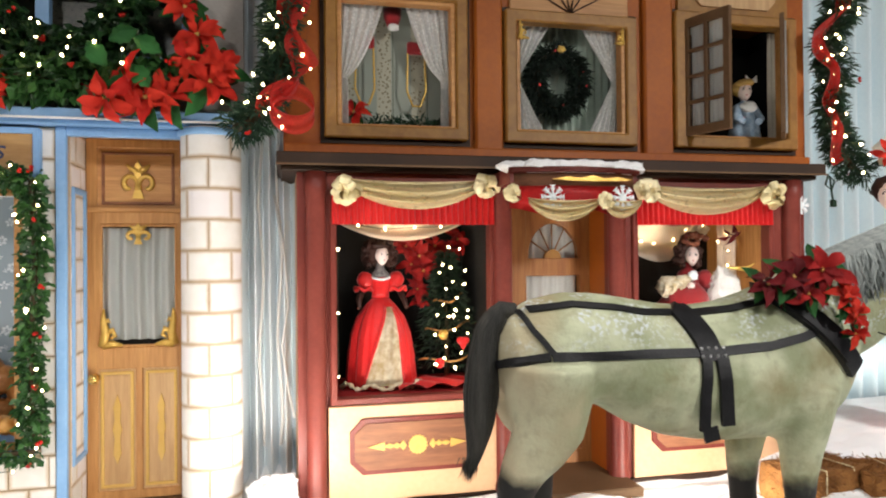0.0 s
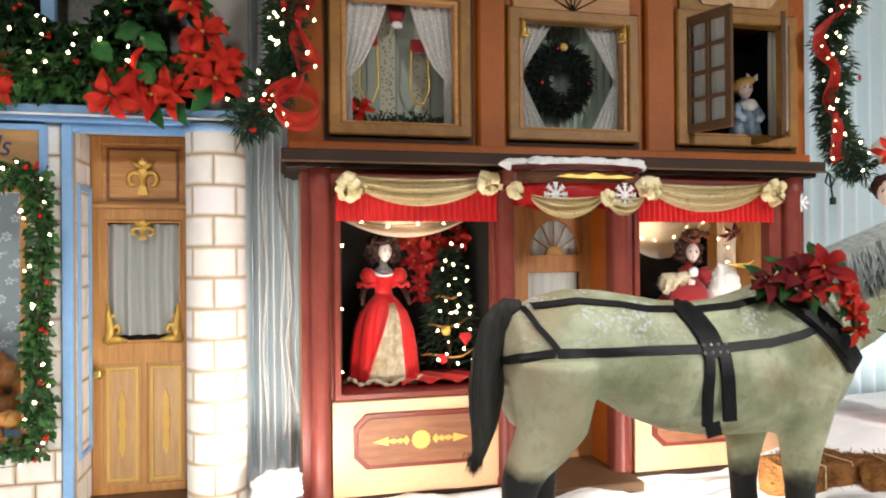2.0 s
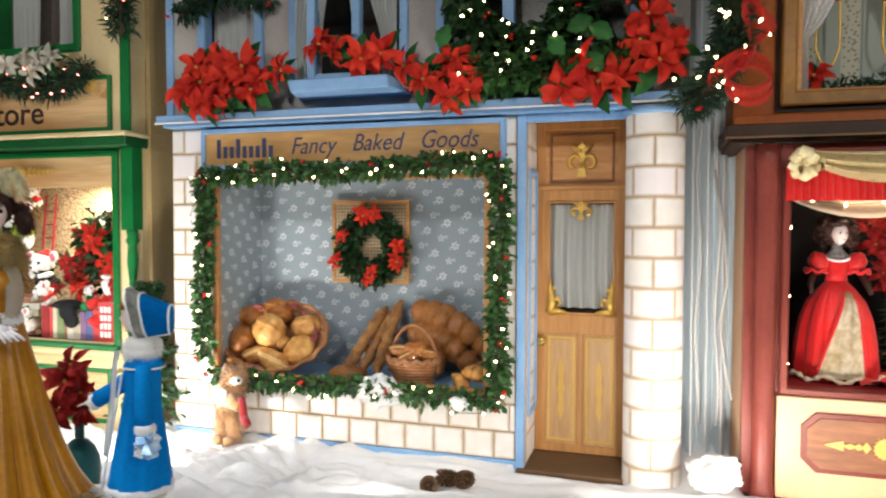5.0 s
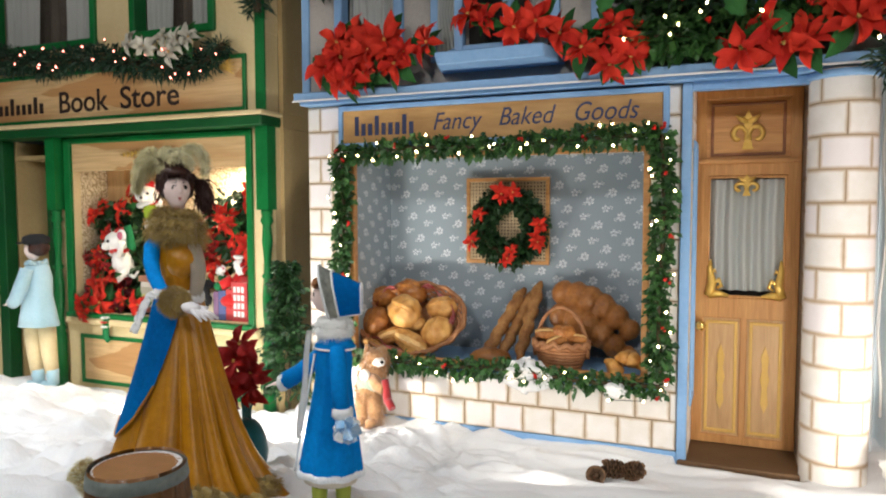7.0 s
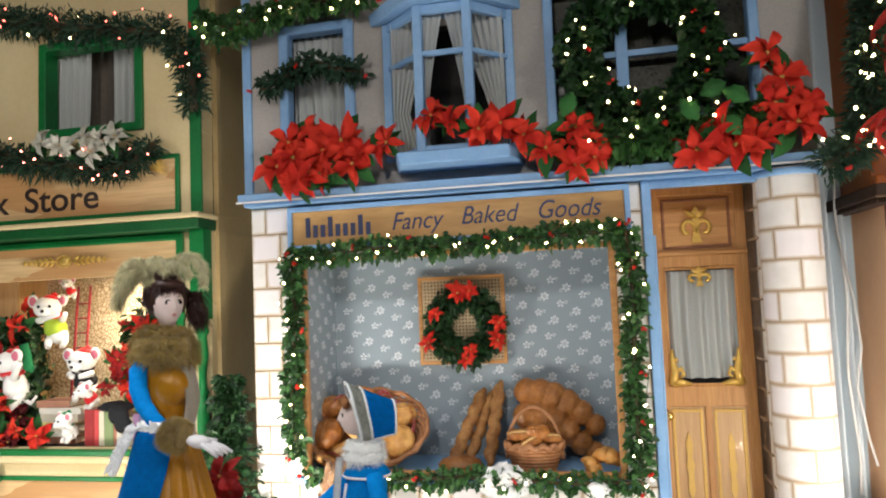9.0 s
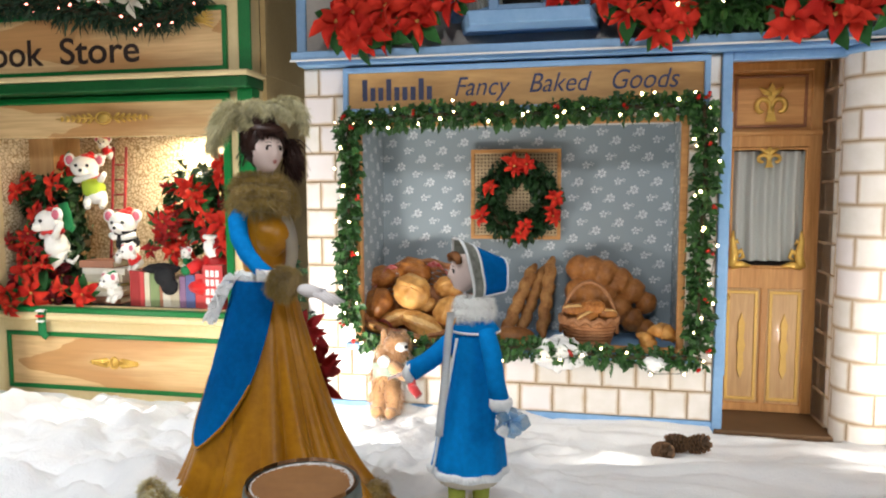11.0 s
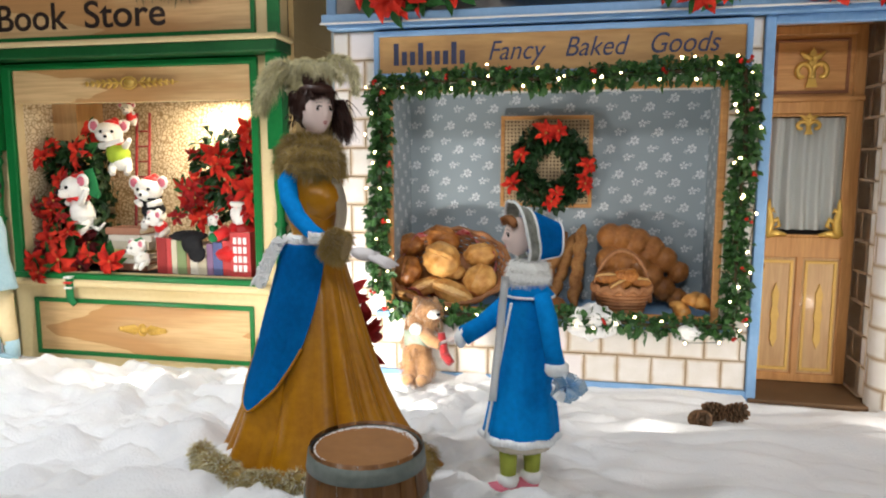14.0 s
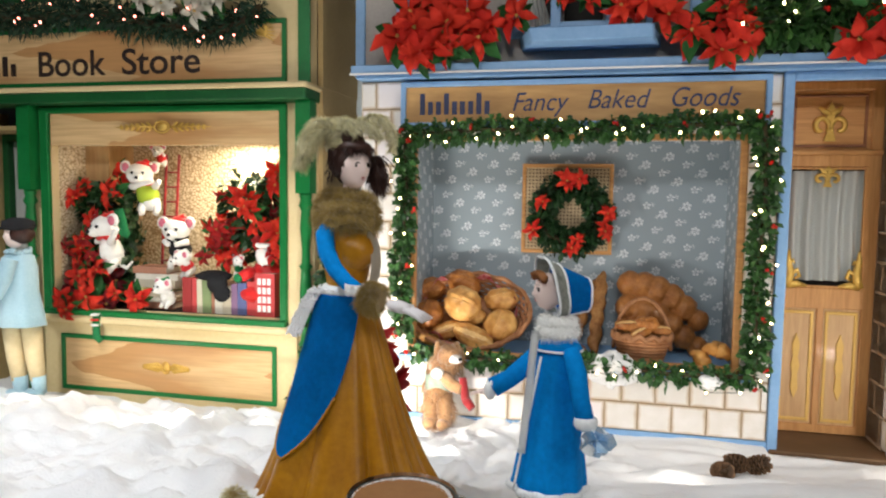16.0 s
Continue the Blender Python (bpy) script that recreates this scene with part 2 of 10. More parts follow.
def sprig_paper():
    """Grey-blue wallpaper with white flower sprigs in staggered rows, each of round petals."""
    m = Mat("sprig_wallpaper")
    tc, sp = m.n("TexCoord"), m.n("SeparateXYZ")
    m.l(tc.outputs["Object"], sp.inputs[0])
    across = m.math("SUBTRACT", sp.outputs[0], sp.outputs[1])
    u = m.math("ADD", m.math("MULTIPLY", across, 0.94), m.math("MULTIPLY", sp.outputs[2], 0.34))
    v = m.math("SUBTRACT", m.math("MULTIPLY", sp.outputs[2], 0.94), m.math("MULTIPLY", across, 0.34))
    flat = m.n("CombineXYZ")
    m.l(u, flat.inputs[0]), m.l(v, flat.inputs[1])
    n = m.n("TexNoise", scale=2.0)
    m.l(flat.outputs[0], n.inputs["Vector"])
    col = m.mix(n.outputs[0], (0.255, 0.315, 0.355), (0.325, 0.385, 0.425))
    fleck = m.n("TexNoise", scale=150.0)
    m.l(flat.outputs[0], fleck.inputs["Vector"])
    worn = m.ramp(fleck.outputs[0], 0.34, 0.46, (0.45, 0.45, 0.45))
    for du, dv, pu, pv, size, petals in ((0.0, 0.0, 0.138, 0.150, 0.0265, 6), (0.069, 0.075, 0.138, 0.150, 0.0225, 5), (0.036, 0.042, 0.138, 0.075, 0.0120, 4)):
        cell = []
        for src, d, p in ((u, du, pu), (v, dv, pv)):
            q = m.math("FRACT", m.math("DIVIDE", m.math("ADD", src, d + 20 * p), p))
            cell.append(m.math("MULTIPLY", m.math("SUBTRACT", q, 0.5), p))
        a, b = cell
        rad = m.math("SQRT", m.math("ADD", m.math("MULTIPLY", a, a), m.math("MULTIPLY", b, b)))
        turn = m.math("FRACT", m.math("ADD", m.math("MULTIPLY", m.math("ARCTAN2", b, a), petals / 6.28319), 0.5 + petals))
        ang = m.math("MULTIPLY", m.math("SUBTRACT", turn, 0.5), 6.28319 / petals)
        px = m.math("SUBTRACT", m.math("MULTIPLY", rad, m.math("COSINE", ang)), 0.66 * size)
        py = m.math("MULTIPLY", m.math("MULTIPLY", rad, m.math("SINE", ang)), 1.25)
        leaf = m.math("LESS_THAN", m.math("ADD", m.math("MULTIPLY", px, px), m.math("MULTIPLY", py, py)), (0.36 * size) ** 2)
        dot = m.math("LESS_THAN", rad, 0.15 * size)
        inside = m.math("MULTIPLY", m.math("MAXIMUM", leaf, dot), worn)
        col = m.mix(m.math("MULTIPLY", inside, 0.68), col, (0.82, 0.85, 0.87))
    m.color(col), m.set(0.7, 0, 0.3)
    return m.m


def stripe_paper():
    """Pale green wallpaper with thin lines and broad stripes of small brown sprigs."""
    m = Mat("striped_wallpaper")
    sep = m.n("SeparateXYZ")
    m.l(m.coords(), sep.inputs[0])
    ph = m.math("FRACT", m.math("MULTIPLY", m.math("ADD", sep.outputs[0], 0.02), 5.4))
    v = m.n("TexVoronoi", scale=52.0)
    v.inputs["Randomness"].default_value = 0.9
    m.l(m.coords(), v.inputs["Vector"])
    sprig = m.math("MULTIPLY", m.math("LESS_THAN", v.outputs["Distance"], 0.34), m.math("LESS_THAN", ph, 0.42))
    line = m.math("LESS_THAN", m.math("ABSOLUTE", m.math("SUBTRACT", m.math("ABSOLUTE", m.math("SUBTRACT", ph, 0.21)), 0.26)), 0.018)
    col = m.mix(m.math("LESS_THAN", ph, 0.42), (0.36, 0.40, 0.34), (0.50, 0.49, 0.38))
    col = m.mix(m.math("MULTIPLY", sprig, 0.7), col, (0.17, 0.13, 0.08))
    m.color(m.mix(m.math("MULTIPLY", line, 0.7), col, (0.14, 0.15, 0.12))), m.set(0.8, 0, 0.2)
    return m.m


def vine_paper():
    """Cream paper with a net of thin brown tendrils."""
    m = Mat("tendril_wallpaper")
    n = m.n("TexNoise", scale=9.0)
    v = m.n("TexVoronoi", scale=42.0, feature="DISTANCE_TO_EDGE")
    va = m.n("VectorMath")
    va.operation = "ADD"
    sc = m.n("VectorMath")
    sc.operation = "SCALE"
    sc.inputs["Scale"].default_value = 0.08
    m.l(m.coords(), n.inputs["Vector"]), m.l(n.outputs["Color"], sc.inputs[0])
    m.l(m.coords(), va.inputs[0]), m.l(sc.outputs[0], va.inputs[1]), m.l(va.outputs[0], v.inputs["Vector"])
    m.color(m.mix(m.ramp(v.outputs["Distance"], 0.04, 0.14), (0.36, 0.24, 0.12), (0.78, 0.66, 0.46)))
    m.set(0.7, 0, 0.3)
    return m.m


def snow_mat():
    m = Mat("cotton_snow")
    a, b = m.n("TexNoise", scale=7.0, detail=8.0), m.n("TexNoise", scale=120.0, detail=6.0)
    v = m.coords()
    m.l(v, a.inputs["Vector"]), m.l(v, b.inputs["Vector"])
    m.color(m.mix(m.ramp(a.outputs[0], 0.3, 0.7), (0.86, 0.87, 0.89), (0.93, 0.93, 0.93)))
    m.set(0.9, 0, 0.2, 0.4)
    m.bump(m.math("ADD", m.math("MULTIPLY", a.outputs[0], 0.9), m.math("MULTIPLY", b.outputs[0], 0.25)), 0.55, 0.03)
    return m.m


BLOCK, PAPER, VINES, SNOW, STRIPES = stone_blocks(), sprig_paper(), vine_paper(), snow_mat(), stripe_paper()
COLUMN_BLOCK = curved_blocks()
MORTAR = plain("tan_mortar", (0.39, 0.28, 0.19), (0.52, 0.40, 0.28), 0.8)
STUCCO = plain("grey_stucco", (0.33, 0.30, 0.275), (0.43, 0.40, 0.37), 0.8, 0, 2.0, 60, 0.3)
BLUE = plain("powder_blue_paint", (0.19, 0.355, 0.60), (0.26, 0.44, 0.68), 0.45, 0, 4, 40, 0.08)
WHITE = plain("white_paint", (0.74, 0.74, 0.72), (0.8, 0.8, 0.79), 0.5)
OAK = wood("honey_oak", (0.42, 0.185, 0.052), (0.64, 0.335, 0.115))
OAK_X = wood("honey_oak_across", (0.42, 0.185, 0.052), (0.64, 0.335, 0.115), (2.2, 30, 30))
# Oak darkened for the recessed door: the canopy's shade is in the colour.
OAK_SHADED = wood("shaded_door_oak", (0.24, 0.088, 0.022), (0.42, 0.185, 0.055))
OAK_PALE = wood("pale_oak", (0.48, 0.28, 0.12), (0.66, 0.43, 0.21))
GOLD = plain("gilt", (0.62, 0.38, 0.08), (0.78, 0.52, 0.14), 0.35, 0.55, 12, 80, 0.3)
GOLD_PAINT = plain("gold_paint", (0.62, 0.38, 0.09), (0.72, 0.47, 0.14), 0.5, 0.1)
BRASS = plain("polished_brass", (0.75, 0.52, 0.16), (0.85, 0.62, 0.22), 0.25, 0.9)
SIGN_WOOD = wood("stained_sign_wood", (0.34, 0.165, 0.04), (0.64, 0.37, 0.13), (1.5, 10, 7))
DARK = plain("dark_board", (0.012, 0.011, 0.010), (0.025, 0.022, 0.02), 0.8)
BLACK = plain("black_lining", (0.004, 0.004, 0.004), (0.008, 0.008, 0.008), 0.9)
STEP = plain("brown_step", (0.10, 0.055, 0.025), (0.16, 0.09, 0.045), 0.6)
OXBLOOD = plain("oxblood_paint", (0.14, 0.025, 0.018), (0.20, 0.040, 0.028), 0.42, 0, 5, 50, 0.1)
ORANGE = plain("burnt_orange_paint", (0.30, 0.072, 0.007), (0.40, 0.110, 0.012), 0.5, 0, 2.5, 40, 0.1)
PEACH = plain("peach_paint", (0.66, 0.39, 0.22), (0.74, 0.47, 0.28), 0.55, 0, 2, 40, 0.08)
CORNICE = plain("dark_brown_cornice", (0.022, 0.011, 0.006), (0.042, 0.020, 0.010), 0.6)
MAHOGANY = wood("mahogany_panel", (0.17, 0.06, 0.026), (0.32, 0.13, 0.055), (3, 20, 20), 0.6, 0.0)
FRAME = wood("olive_oak_frame", (0.23, 0.100, 0.012), (0.37, 0.175, 0.028), (8, 30, 8))
CREAM = plain("cream_paint", (0.66, 0.52, 0.27), (0.74, 0.60, 0.34), 0.55, 0, 2, 40, 0.08)
TAN = plain("tan_paint", (0.46, 0.33, 0.15), (0.55, 0.41, 0.20), 0.6, 0, 2, 40, 0.1)
GREEN = plain("bottle_green_paint", (0.004, 0.125, 0.028), (0.008, 0.17, 0.040), 0.35, 0, 5, 60, 0.06)
GREEN_DARK = plain("dark_green_paint", (0.005, 0.065, 0.018), (0.010, 0.10, 0.026), 0.4)
MAPLE = veneer("maple_veneer", (0.52, 0.28, 0.11), (0.70, 0.48, 0.24))
CURTAIN = gauze("grey_net_curtain", (0.72, 0.74, 0.71), 0.10)
NET = gauze("sheer_net", (0.80, 0.82, 0.79), 0.25)
LACE = gauze("white_lace", (0.95, 0.95, 0.93), 0.14, 60.0)
DRAPE = plain("pale_blue_drape", (0.66, 0.79, 0.84), (0.76, 0.87, 0.90), 0.45, 0, 1.5, 60, 0.1, sheen=0.3)
DRAPE_GREY = plain("grey_drape", (0.72, 0.79, 0.83), (0.82, 0.88, 0.91), 0.38, 0, 1.5, 60, 0.1, sheen=0.3)
HALL = plain("hall_paint", (0.10, 0.10, 0.10), (0.14, 0.14, 0.14), 0.8)
HALL_FLOOR = plain("hall_carpet", (0.05, 0.05, 0.055), (0.08, 0.08, 0.085), 0.9)
INK = plain("navy_lettering", (0.035, 0.045, 0.10), (0.06, 0.07, 0.15), 0.5)
INK_BROWN = plain("dark_brown_lettering", (0.02, 0.012, 0.01), (0.035, 0.022, 0.018), 0.5)
HOLLY = foliage("ivy_leaf", (0.012, 0.055, 0.012), (0.065, 0.19, 0.04))
HOLLY_DARK = foliage("dark_silk_leaf", (0.006, 0.030, 0.008), (0.025, 0.085, 0.02))
FIR = foliage("fir_needle", (0.006, 0.030, 0.014), (0.022, 0.075, 0.032), 0.6)
TREE_NEEDLE = foliage("dark_tree_needle", (0.004, 0.016, 0.007), (0.018, 0.050, 0.018), 0.6)
FIR_DARK = foliage("black_fir_needle", (0.003, 0.010, 0.006), (0.010, 0.026, 0.014), 0.8)
STEM = plain("brown_stem", (0.05, 0.035, 0.02), (0.09, 0.06, 0.03), 0.8)
RED_BRACT = petal_mat("red_bract", (0.46, 0.008, 0.004), (0.76, 0.045, 0.018))
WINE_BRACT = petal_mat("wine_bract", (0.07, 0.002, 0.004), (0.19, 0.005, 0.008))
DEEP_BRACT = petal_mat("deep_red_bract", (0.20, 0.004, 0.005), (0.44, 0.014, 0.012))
WHITE_BRACT = petal_mat("cream_bract", (0.55, 0.52, 0.42), (0.72, 0.70, 0.60))
POIN_LEAF = petal_mat("poinsettia_leaf", (0.012, 0.07, 0.014), (0.035, 0.16, 0.035))
BERRY = plain("red_berry", (0.45, 0.01, 0.008), (0.55, 0.02, 0.012), 0.3)
WIRE = plain("green_wire", (0.008, 0.025, 0.012), (0.012, 0.035, 0.016), 0.5)
BULB = glow("lit_clear_bulb", (1.0, 0.70, 0.36), 18.0)
BULB_RED = glow("lit_red_bulb", (1.0, 0.14, 0.10), 7.0)
BULB_PINK = glow("lit_pink_bulb", (1.0, 0.26, 0.20), 9.0)
RIBBON = gauze("sheer_red_ribbon", (0.66, 0.03, 0.022), 0.22, 160.0)
CRUST = plain("baked_crust", (0.42, 0.16, 0.03), (0.78, 0.44, 0.13), 0.38, 0, 7, 40, 0.3, coat=0.35, vary=0.22)
SLASH = plain("pale_slash", (0.60, 0.34, 0.11), (0.80, 0.56, 0.26), 0.6, 0, 14, 60, 0.3)
CRUST_DARK = plain("dark_crust", (0.18, 0.062, 0.014), (0.38, 0.155, 0.042), 0.4, 0, 9, 50, 0.3, coat=0.3, vary=0.15)
BAGUETTE = plain("floury_crust", (0.18, 0.066, 0.018), (0.42, 0.215, 0.075), 0.6, 0, 14, 60, 0.4)
WICKER = plain("brown_wicker", (0.26, 0.105, 0.04), (0.46, 0.22, 0.10), 0.5, 0, 12, 60, 0.3, island=0.25)
CHECK = plain("red_checked_cloth", (0.42, 0.02, 0.03), (0.62, 0.30, 0.30), 0.85, 0, 30, 60, 0.2)
BARREL_WOOD = wood("barrel_oak", (0.22, 0.095, 0.03), (0.40, 0.20, 0.07), (25, 25, 2.5), 0.45, 0.1)
BARREL_TOP = plain("frosted_barrel_top", (0.30, 0.135, 0.045), (0.42, 0.21, 0.085), 0.5, 0, 4, 40, 0.15)
IRON = plain("grey_hoop", (0.15, 0.18, 0.165), (0.25, 0.28, 0.255), 0.5, 0.2, 8, 60, 0.2)
CONE = plain("cone_scale", (0.03, 0.015, 0.007), (0.10, 0.055, 0.025), 0.6, 0, 30, 60, 0.2, island=0.3)
PLUSH_BROWN = plain("brown_plush", (0.24, 0.115, 0.045), (0.46, 0.26, 0.12), 0.95, 0, 8, 90, 0.8, sheen=0.5)
PLUSH_WHITE = plain("white_plush", (0.72, 0.70, 0.66), (0.84, 0.83, 0.80), 0.95, 0, 8, 90, 0.7, sheen=0.5)
BLUE_VELVET = plain("blue_velvet", (0.001, 0.17, 0.52), (0.002, 0.27, 0.75), 0.75, 0, 4, 60, 0.15, spec=0.06)
MUSTARD = plain("mustard_satin", (0.35, 0.135, 0.002), (0.54, 0.240, 0.004), 0.36, 0, 4, 50, 0.1, spec=0.5)
OLIVE_FUR = plain("olive_fur", (0.23, 0.152, 0.030), (0.48, 0.345, 0.115), 0.95, 0, 14, 100, 0.9, sheen=0.4)
FEATHER = plain("olive_feather", (0.46, 0.41, 0.20), (0.76, 0.71, 0.46), 0.9, 0, 9, 90, 0.4, sheen=0.4, island=0.25)
SKIN = plain("porcelain", (0.86, 0.69, 0.63), (0.90, 0.74, 0.69), 0.45, 0, 3, 30, 0.02)
PALE_GLOVE = plain("pale_glove", (0.70, 0.67, 0.68), (0.78, 0.75, 0.76), 0.7)
HAIR = plain("dark_brown_hair", (0.022, 0.009, 0.007), (0.066, 0.026, 0.018), 0.5, 0, 12, 80, 0.6, (1, 1, 0.15))
AUBURN = plain("auburn_hair", (0.20, 0.07, 0.02), (0.34, 0.14, 0.05), 0.6, 0, 20, 90, 0.6)
BLONDE = plain("blonde_hair", (0.55, 0.33, 0.09), (0.68, 0.45, 0.15), 0.6, 0, 20, 90, 0.6)
LIPS = plain("painted_lips", (0.50, 0.10, 0.09), (0.55, 0.13, 0.12), 0.4)
EYE = plain("painted_eye", (0.012, 0.009, 0.008), (0.02, 0.016, 0.014), 0.25)
SILVER = plain("silver_trim", (0.80, 0.84, 0.86), (0.92, 0.95, 0.96), 0.35, 0.05, 60, 160, 0.3)
IVORY = plain("ivory_cloth", (0.60, 0.55, 0.44), (0.72, 0.67, 0.56), 0.7)
FROST_FUR = plain("pale_fur", (0.88, 0.90, 0.88), (0.96, 0.97, 0.95), 0.95, 0, 14, 100, 0.8, sheen=0.4)
PALE_BLUE = plain("pale_blue_wool", (0.30, 0.47, 0.55), (0.40, 0.57, 0.64), 0.85, 0, 5, 70, 0.2, sheen=0.3)
BUFF = plain("buff_cloth", (0.58, 0.47, 0.27), (0.66, 0.55, 0.34), 0.85)
LIME = plain("lime_stocking", (0.30, 0.36, 0.05), (0.40, 0.46, 0.08), 0.8)
PINK = plain("pink_felt", (0.55, 0.13, 0.19), (0.65, 0.19, 0.26), 0.8)
TEAL = plain("teal_satin", (0.006, 0.11, 0.14), (0.012, 0.17, 0.20), 0.45, 0, 4, 50, 0.1, sheen=0.3)
RED_SATIN = plain("red_satin", (0.52, 0.008, 0.010), (0.70, 0.020, 0.018), 0.35, 0, 4, 40, 0.1, sheen=0.2)
RED_VELVET = plain("dark_red_velvet", (0.22, 0.006, 0.010), (0.34, 0.012, 0.014), 0.7, 0, 4, 60, 0.2, sheen=0.4)
GOLD_CLOTH = plain("gold_lame", (0.82, 0.70, 0.38), (0.90, 0.80, 0.52), 0.30, 0.15, 3, 30, 0.03)
BROCADE = plain("cream_brocade", (0.55, 0.42, 0.22), (0.86, 0.80, 0.64), 0.45, 0.1, 22, 60, 0.3)
GREEN_FELT = plain("green_felt", (0.01, 0.14, 0.045), (0.02, 0.20, 0.07), 0.9)
LIME_FELT = plain("lime_felt", (0.30, 0.42, 0.03), (0.38, 0.50, 0.05), 0.9)
BLACK_FELT = plain("black_felt", (0.010, 0.010, 0.012), (0.022, 0.022, 0.024), 0.9)
LEATHER = plain("black_harness_leather", (0.006, 0.006, 0.007), (0.014, 0.014, 0.016), 0.46, 0, 20, 90, 0.4)
STEEL = plain("steel_stud", (0.6, 0.6, 0.6), (0.7, 0.7, 0.7), 0.3, 0.9)
HORSE_TAIL = plain("grey_horsehair", (0.022, 0.022, 0.020), (0.075, 0.072, 0.062), 0.6, 0, 5, 90, 0.9, (6, 6, 0.4))
HORSE_MANE = plain("pale_horsehair", (0.22, 0.25, 0.24), (0.42, 0.45, 0.43), 0.7, 0, 8, 120, 0.9, (5, 5, 0.6))
HAY = plain("hay", (0.13, 0.050, 0.012), (0.30, 0.135, 0.038), 0.9, 0, 9, 120, 1.0, island=0.3)
SNOW_TUFT = plain("cotton_tuft", (0.80, 0.80, 0.80), (0.88, 0.88, 0.88), 0.95, 0, 9, 60, 0.6, sheen=0.4)


def horse_paint():
    """Greenish cream paint with brown stains, frosted streaks and dark lower legs."""
    m = Mat("painted_horse_hide")
    v = m.coords()
    a, b, c = m.n("TexNoise", scale=5.5, detail=9.0), m.n("TexNoise", scale=70.0, detail=6.0), m.n("TexNoise", scale=4.2, detail=5.0)
    for q in (a, b, c):
        m.l(v, q.inputs["Vector"])
    col = m.mix(m.ramp(a.outputs[0], 0.38, 0.62), (0.35, 0.385, 0.225), (0.63, 0.665, 0.45))
    fleck = m.n("TexNoise", scale=24.0, detail=8.0)
    m.l(v, fleck.inputs["Vector"])
    col = m.mix(m.math("MULTIPLY", m.ramp(fleck.outputs[0], 0.52, 0.70), 0.38), col, (0.24, 0.23, 0.12))
    col = m.mix(m.math("MULTIPLY", m.ramp(c.outputs[0], 0.54, 0.70), 0.60), col, (0.29, 0.22, 0.09))
    s = m.n("SeparateXYZ")
    m.l(v, s.inputs[0])
    warm = m.math("MULTIPLY", m.ramp(m.math("ADD", m.math("SUBTRACT", s.outputs[0], 1.60), m.math("MULTIPLY", a.outputs[0], 0.5)), 0.34, 0.54, (1, 1, 1), (0, 0, 0)), 0.7)
    col = m.mix(warm, col, (0.66, 0.55, 0.36))
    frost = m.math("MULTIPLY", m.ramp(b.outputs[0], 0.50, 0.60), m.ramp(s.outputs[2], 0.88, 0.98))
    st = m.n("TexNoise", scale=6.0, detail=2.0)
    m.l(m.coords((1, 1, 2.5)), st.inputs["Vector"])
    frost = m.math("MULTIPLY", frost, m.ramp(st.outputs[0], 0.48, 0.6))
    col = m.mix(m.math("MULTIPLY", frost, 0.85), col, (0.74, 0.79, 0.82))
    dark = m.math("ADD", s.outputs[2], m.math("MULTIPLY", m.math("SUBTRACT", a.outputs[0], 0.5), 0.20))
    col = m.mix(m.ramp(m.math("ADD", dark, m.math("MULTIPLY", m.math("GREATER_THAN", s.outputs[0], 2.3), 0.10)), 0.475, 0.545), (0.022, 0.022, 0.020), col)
    m.color(col), m.set(0.6, 0, 0.4)
    m.bump(m.math("ADD", b.outputs[0], m.math("MULTIPLY", a.outputs[0], 1.5)), 0.45, 0.006)
    return m.m


HIDE = horse_paint()

# ---- builders ----


def bm_new():
    return bmesh.new()


def box(bm, x0, x1, y0, y1, z0, z1, mi=0):
    vs = [bm.verts.new((x, y, z)) for x in (x0, x1) for y in (y0, y1) for z in (z0, z1)]
    for q in ((0, 1, 3, 2), (4, 6, 7, 5), (0, 4, 5, 1), (2, 3, 7, 6), (0, 2, 6, 4), (1, 5, 7, 3)):
        f = bm.faces.new([vs[i] for i in q])
        f.material_index = mi
    return vs


def bevel(bm, w, seg=1):
    bmesh.ops.bevel(bm, geom=list(bm.edges), offset=w, segments=seg, affect="EDGES", profile=0.6, clamp_overlap=True)
    return bm


def boxes(*specs, bev=0.0):
    bm = bm_new()
    for s in specs:
        box(bm, *s)
    return bevel(bm, bev) if bev else bm


def lathe(bm, profile, c=(0, 0, 0), seg=24, sq=(1, 1), mi=0, wave=None, lean=None):
    """Turned shape: profile of (radius, height). wave(angle, share) changes the radius, lean(share) shifts the rings."""
    rings = []
    for k, (r, z) in enumerate(profile):
        share = k / (len(profile) - 1)
        dx, dy = lean(share) if lean else (0, 0)
        ring = []
        for i in range(seg):
            a = 2 * math.pi * i / seg
            rr = r * (wave(a, share) if wave else 1)
            ring.append(bm.verts.new((c[0] + dx + rr * math.cos(a) * sq[0], c[1] + dy + rr * math.sin(a) * sq[1], c[2] + z)))
        rings.append(ring)
    for a, b in zip(rings, rings[1:]):
        for i in range(seg):
            f = bm.faces.new((a[i], a[(i + 1) % seg], b[(i + 1) % seg], b[i]))
            f.material_index, f.smooth = mi, True
    for ring, flip in ((rings[0], True), (rings[-1], False)):
        f = bm.faces.new(ring[::-1] if flip else ring)
        f.material_index = mi
    return bm


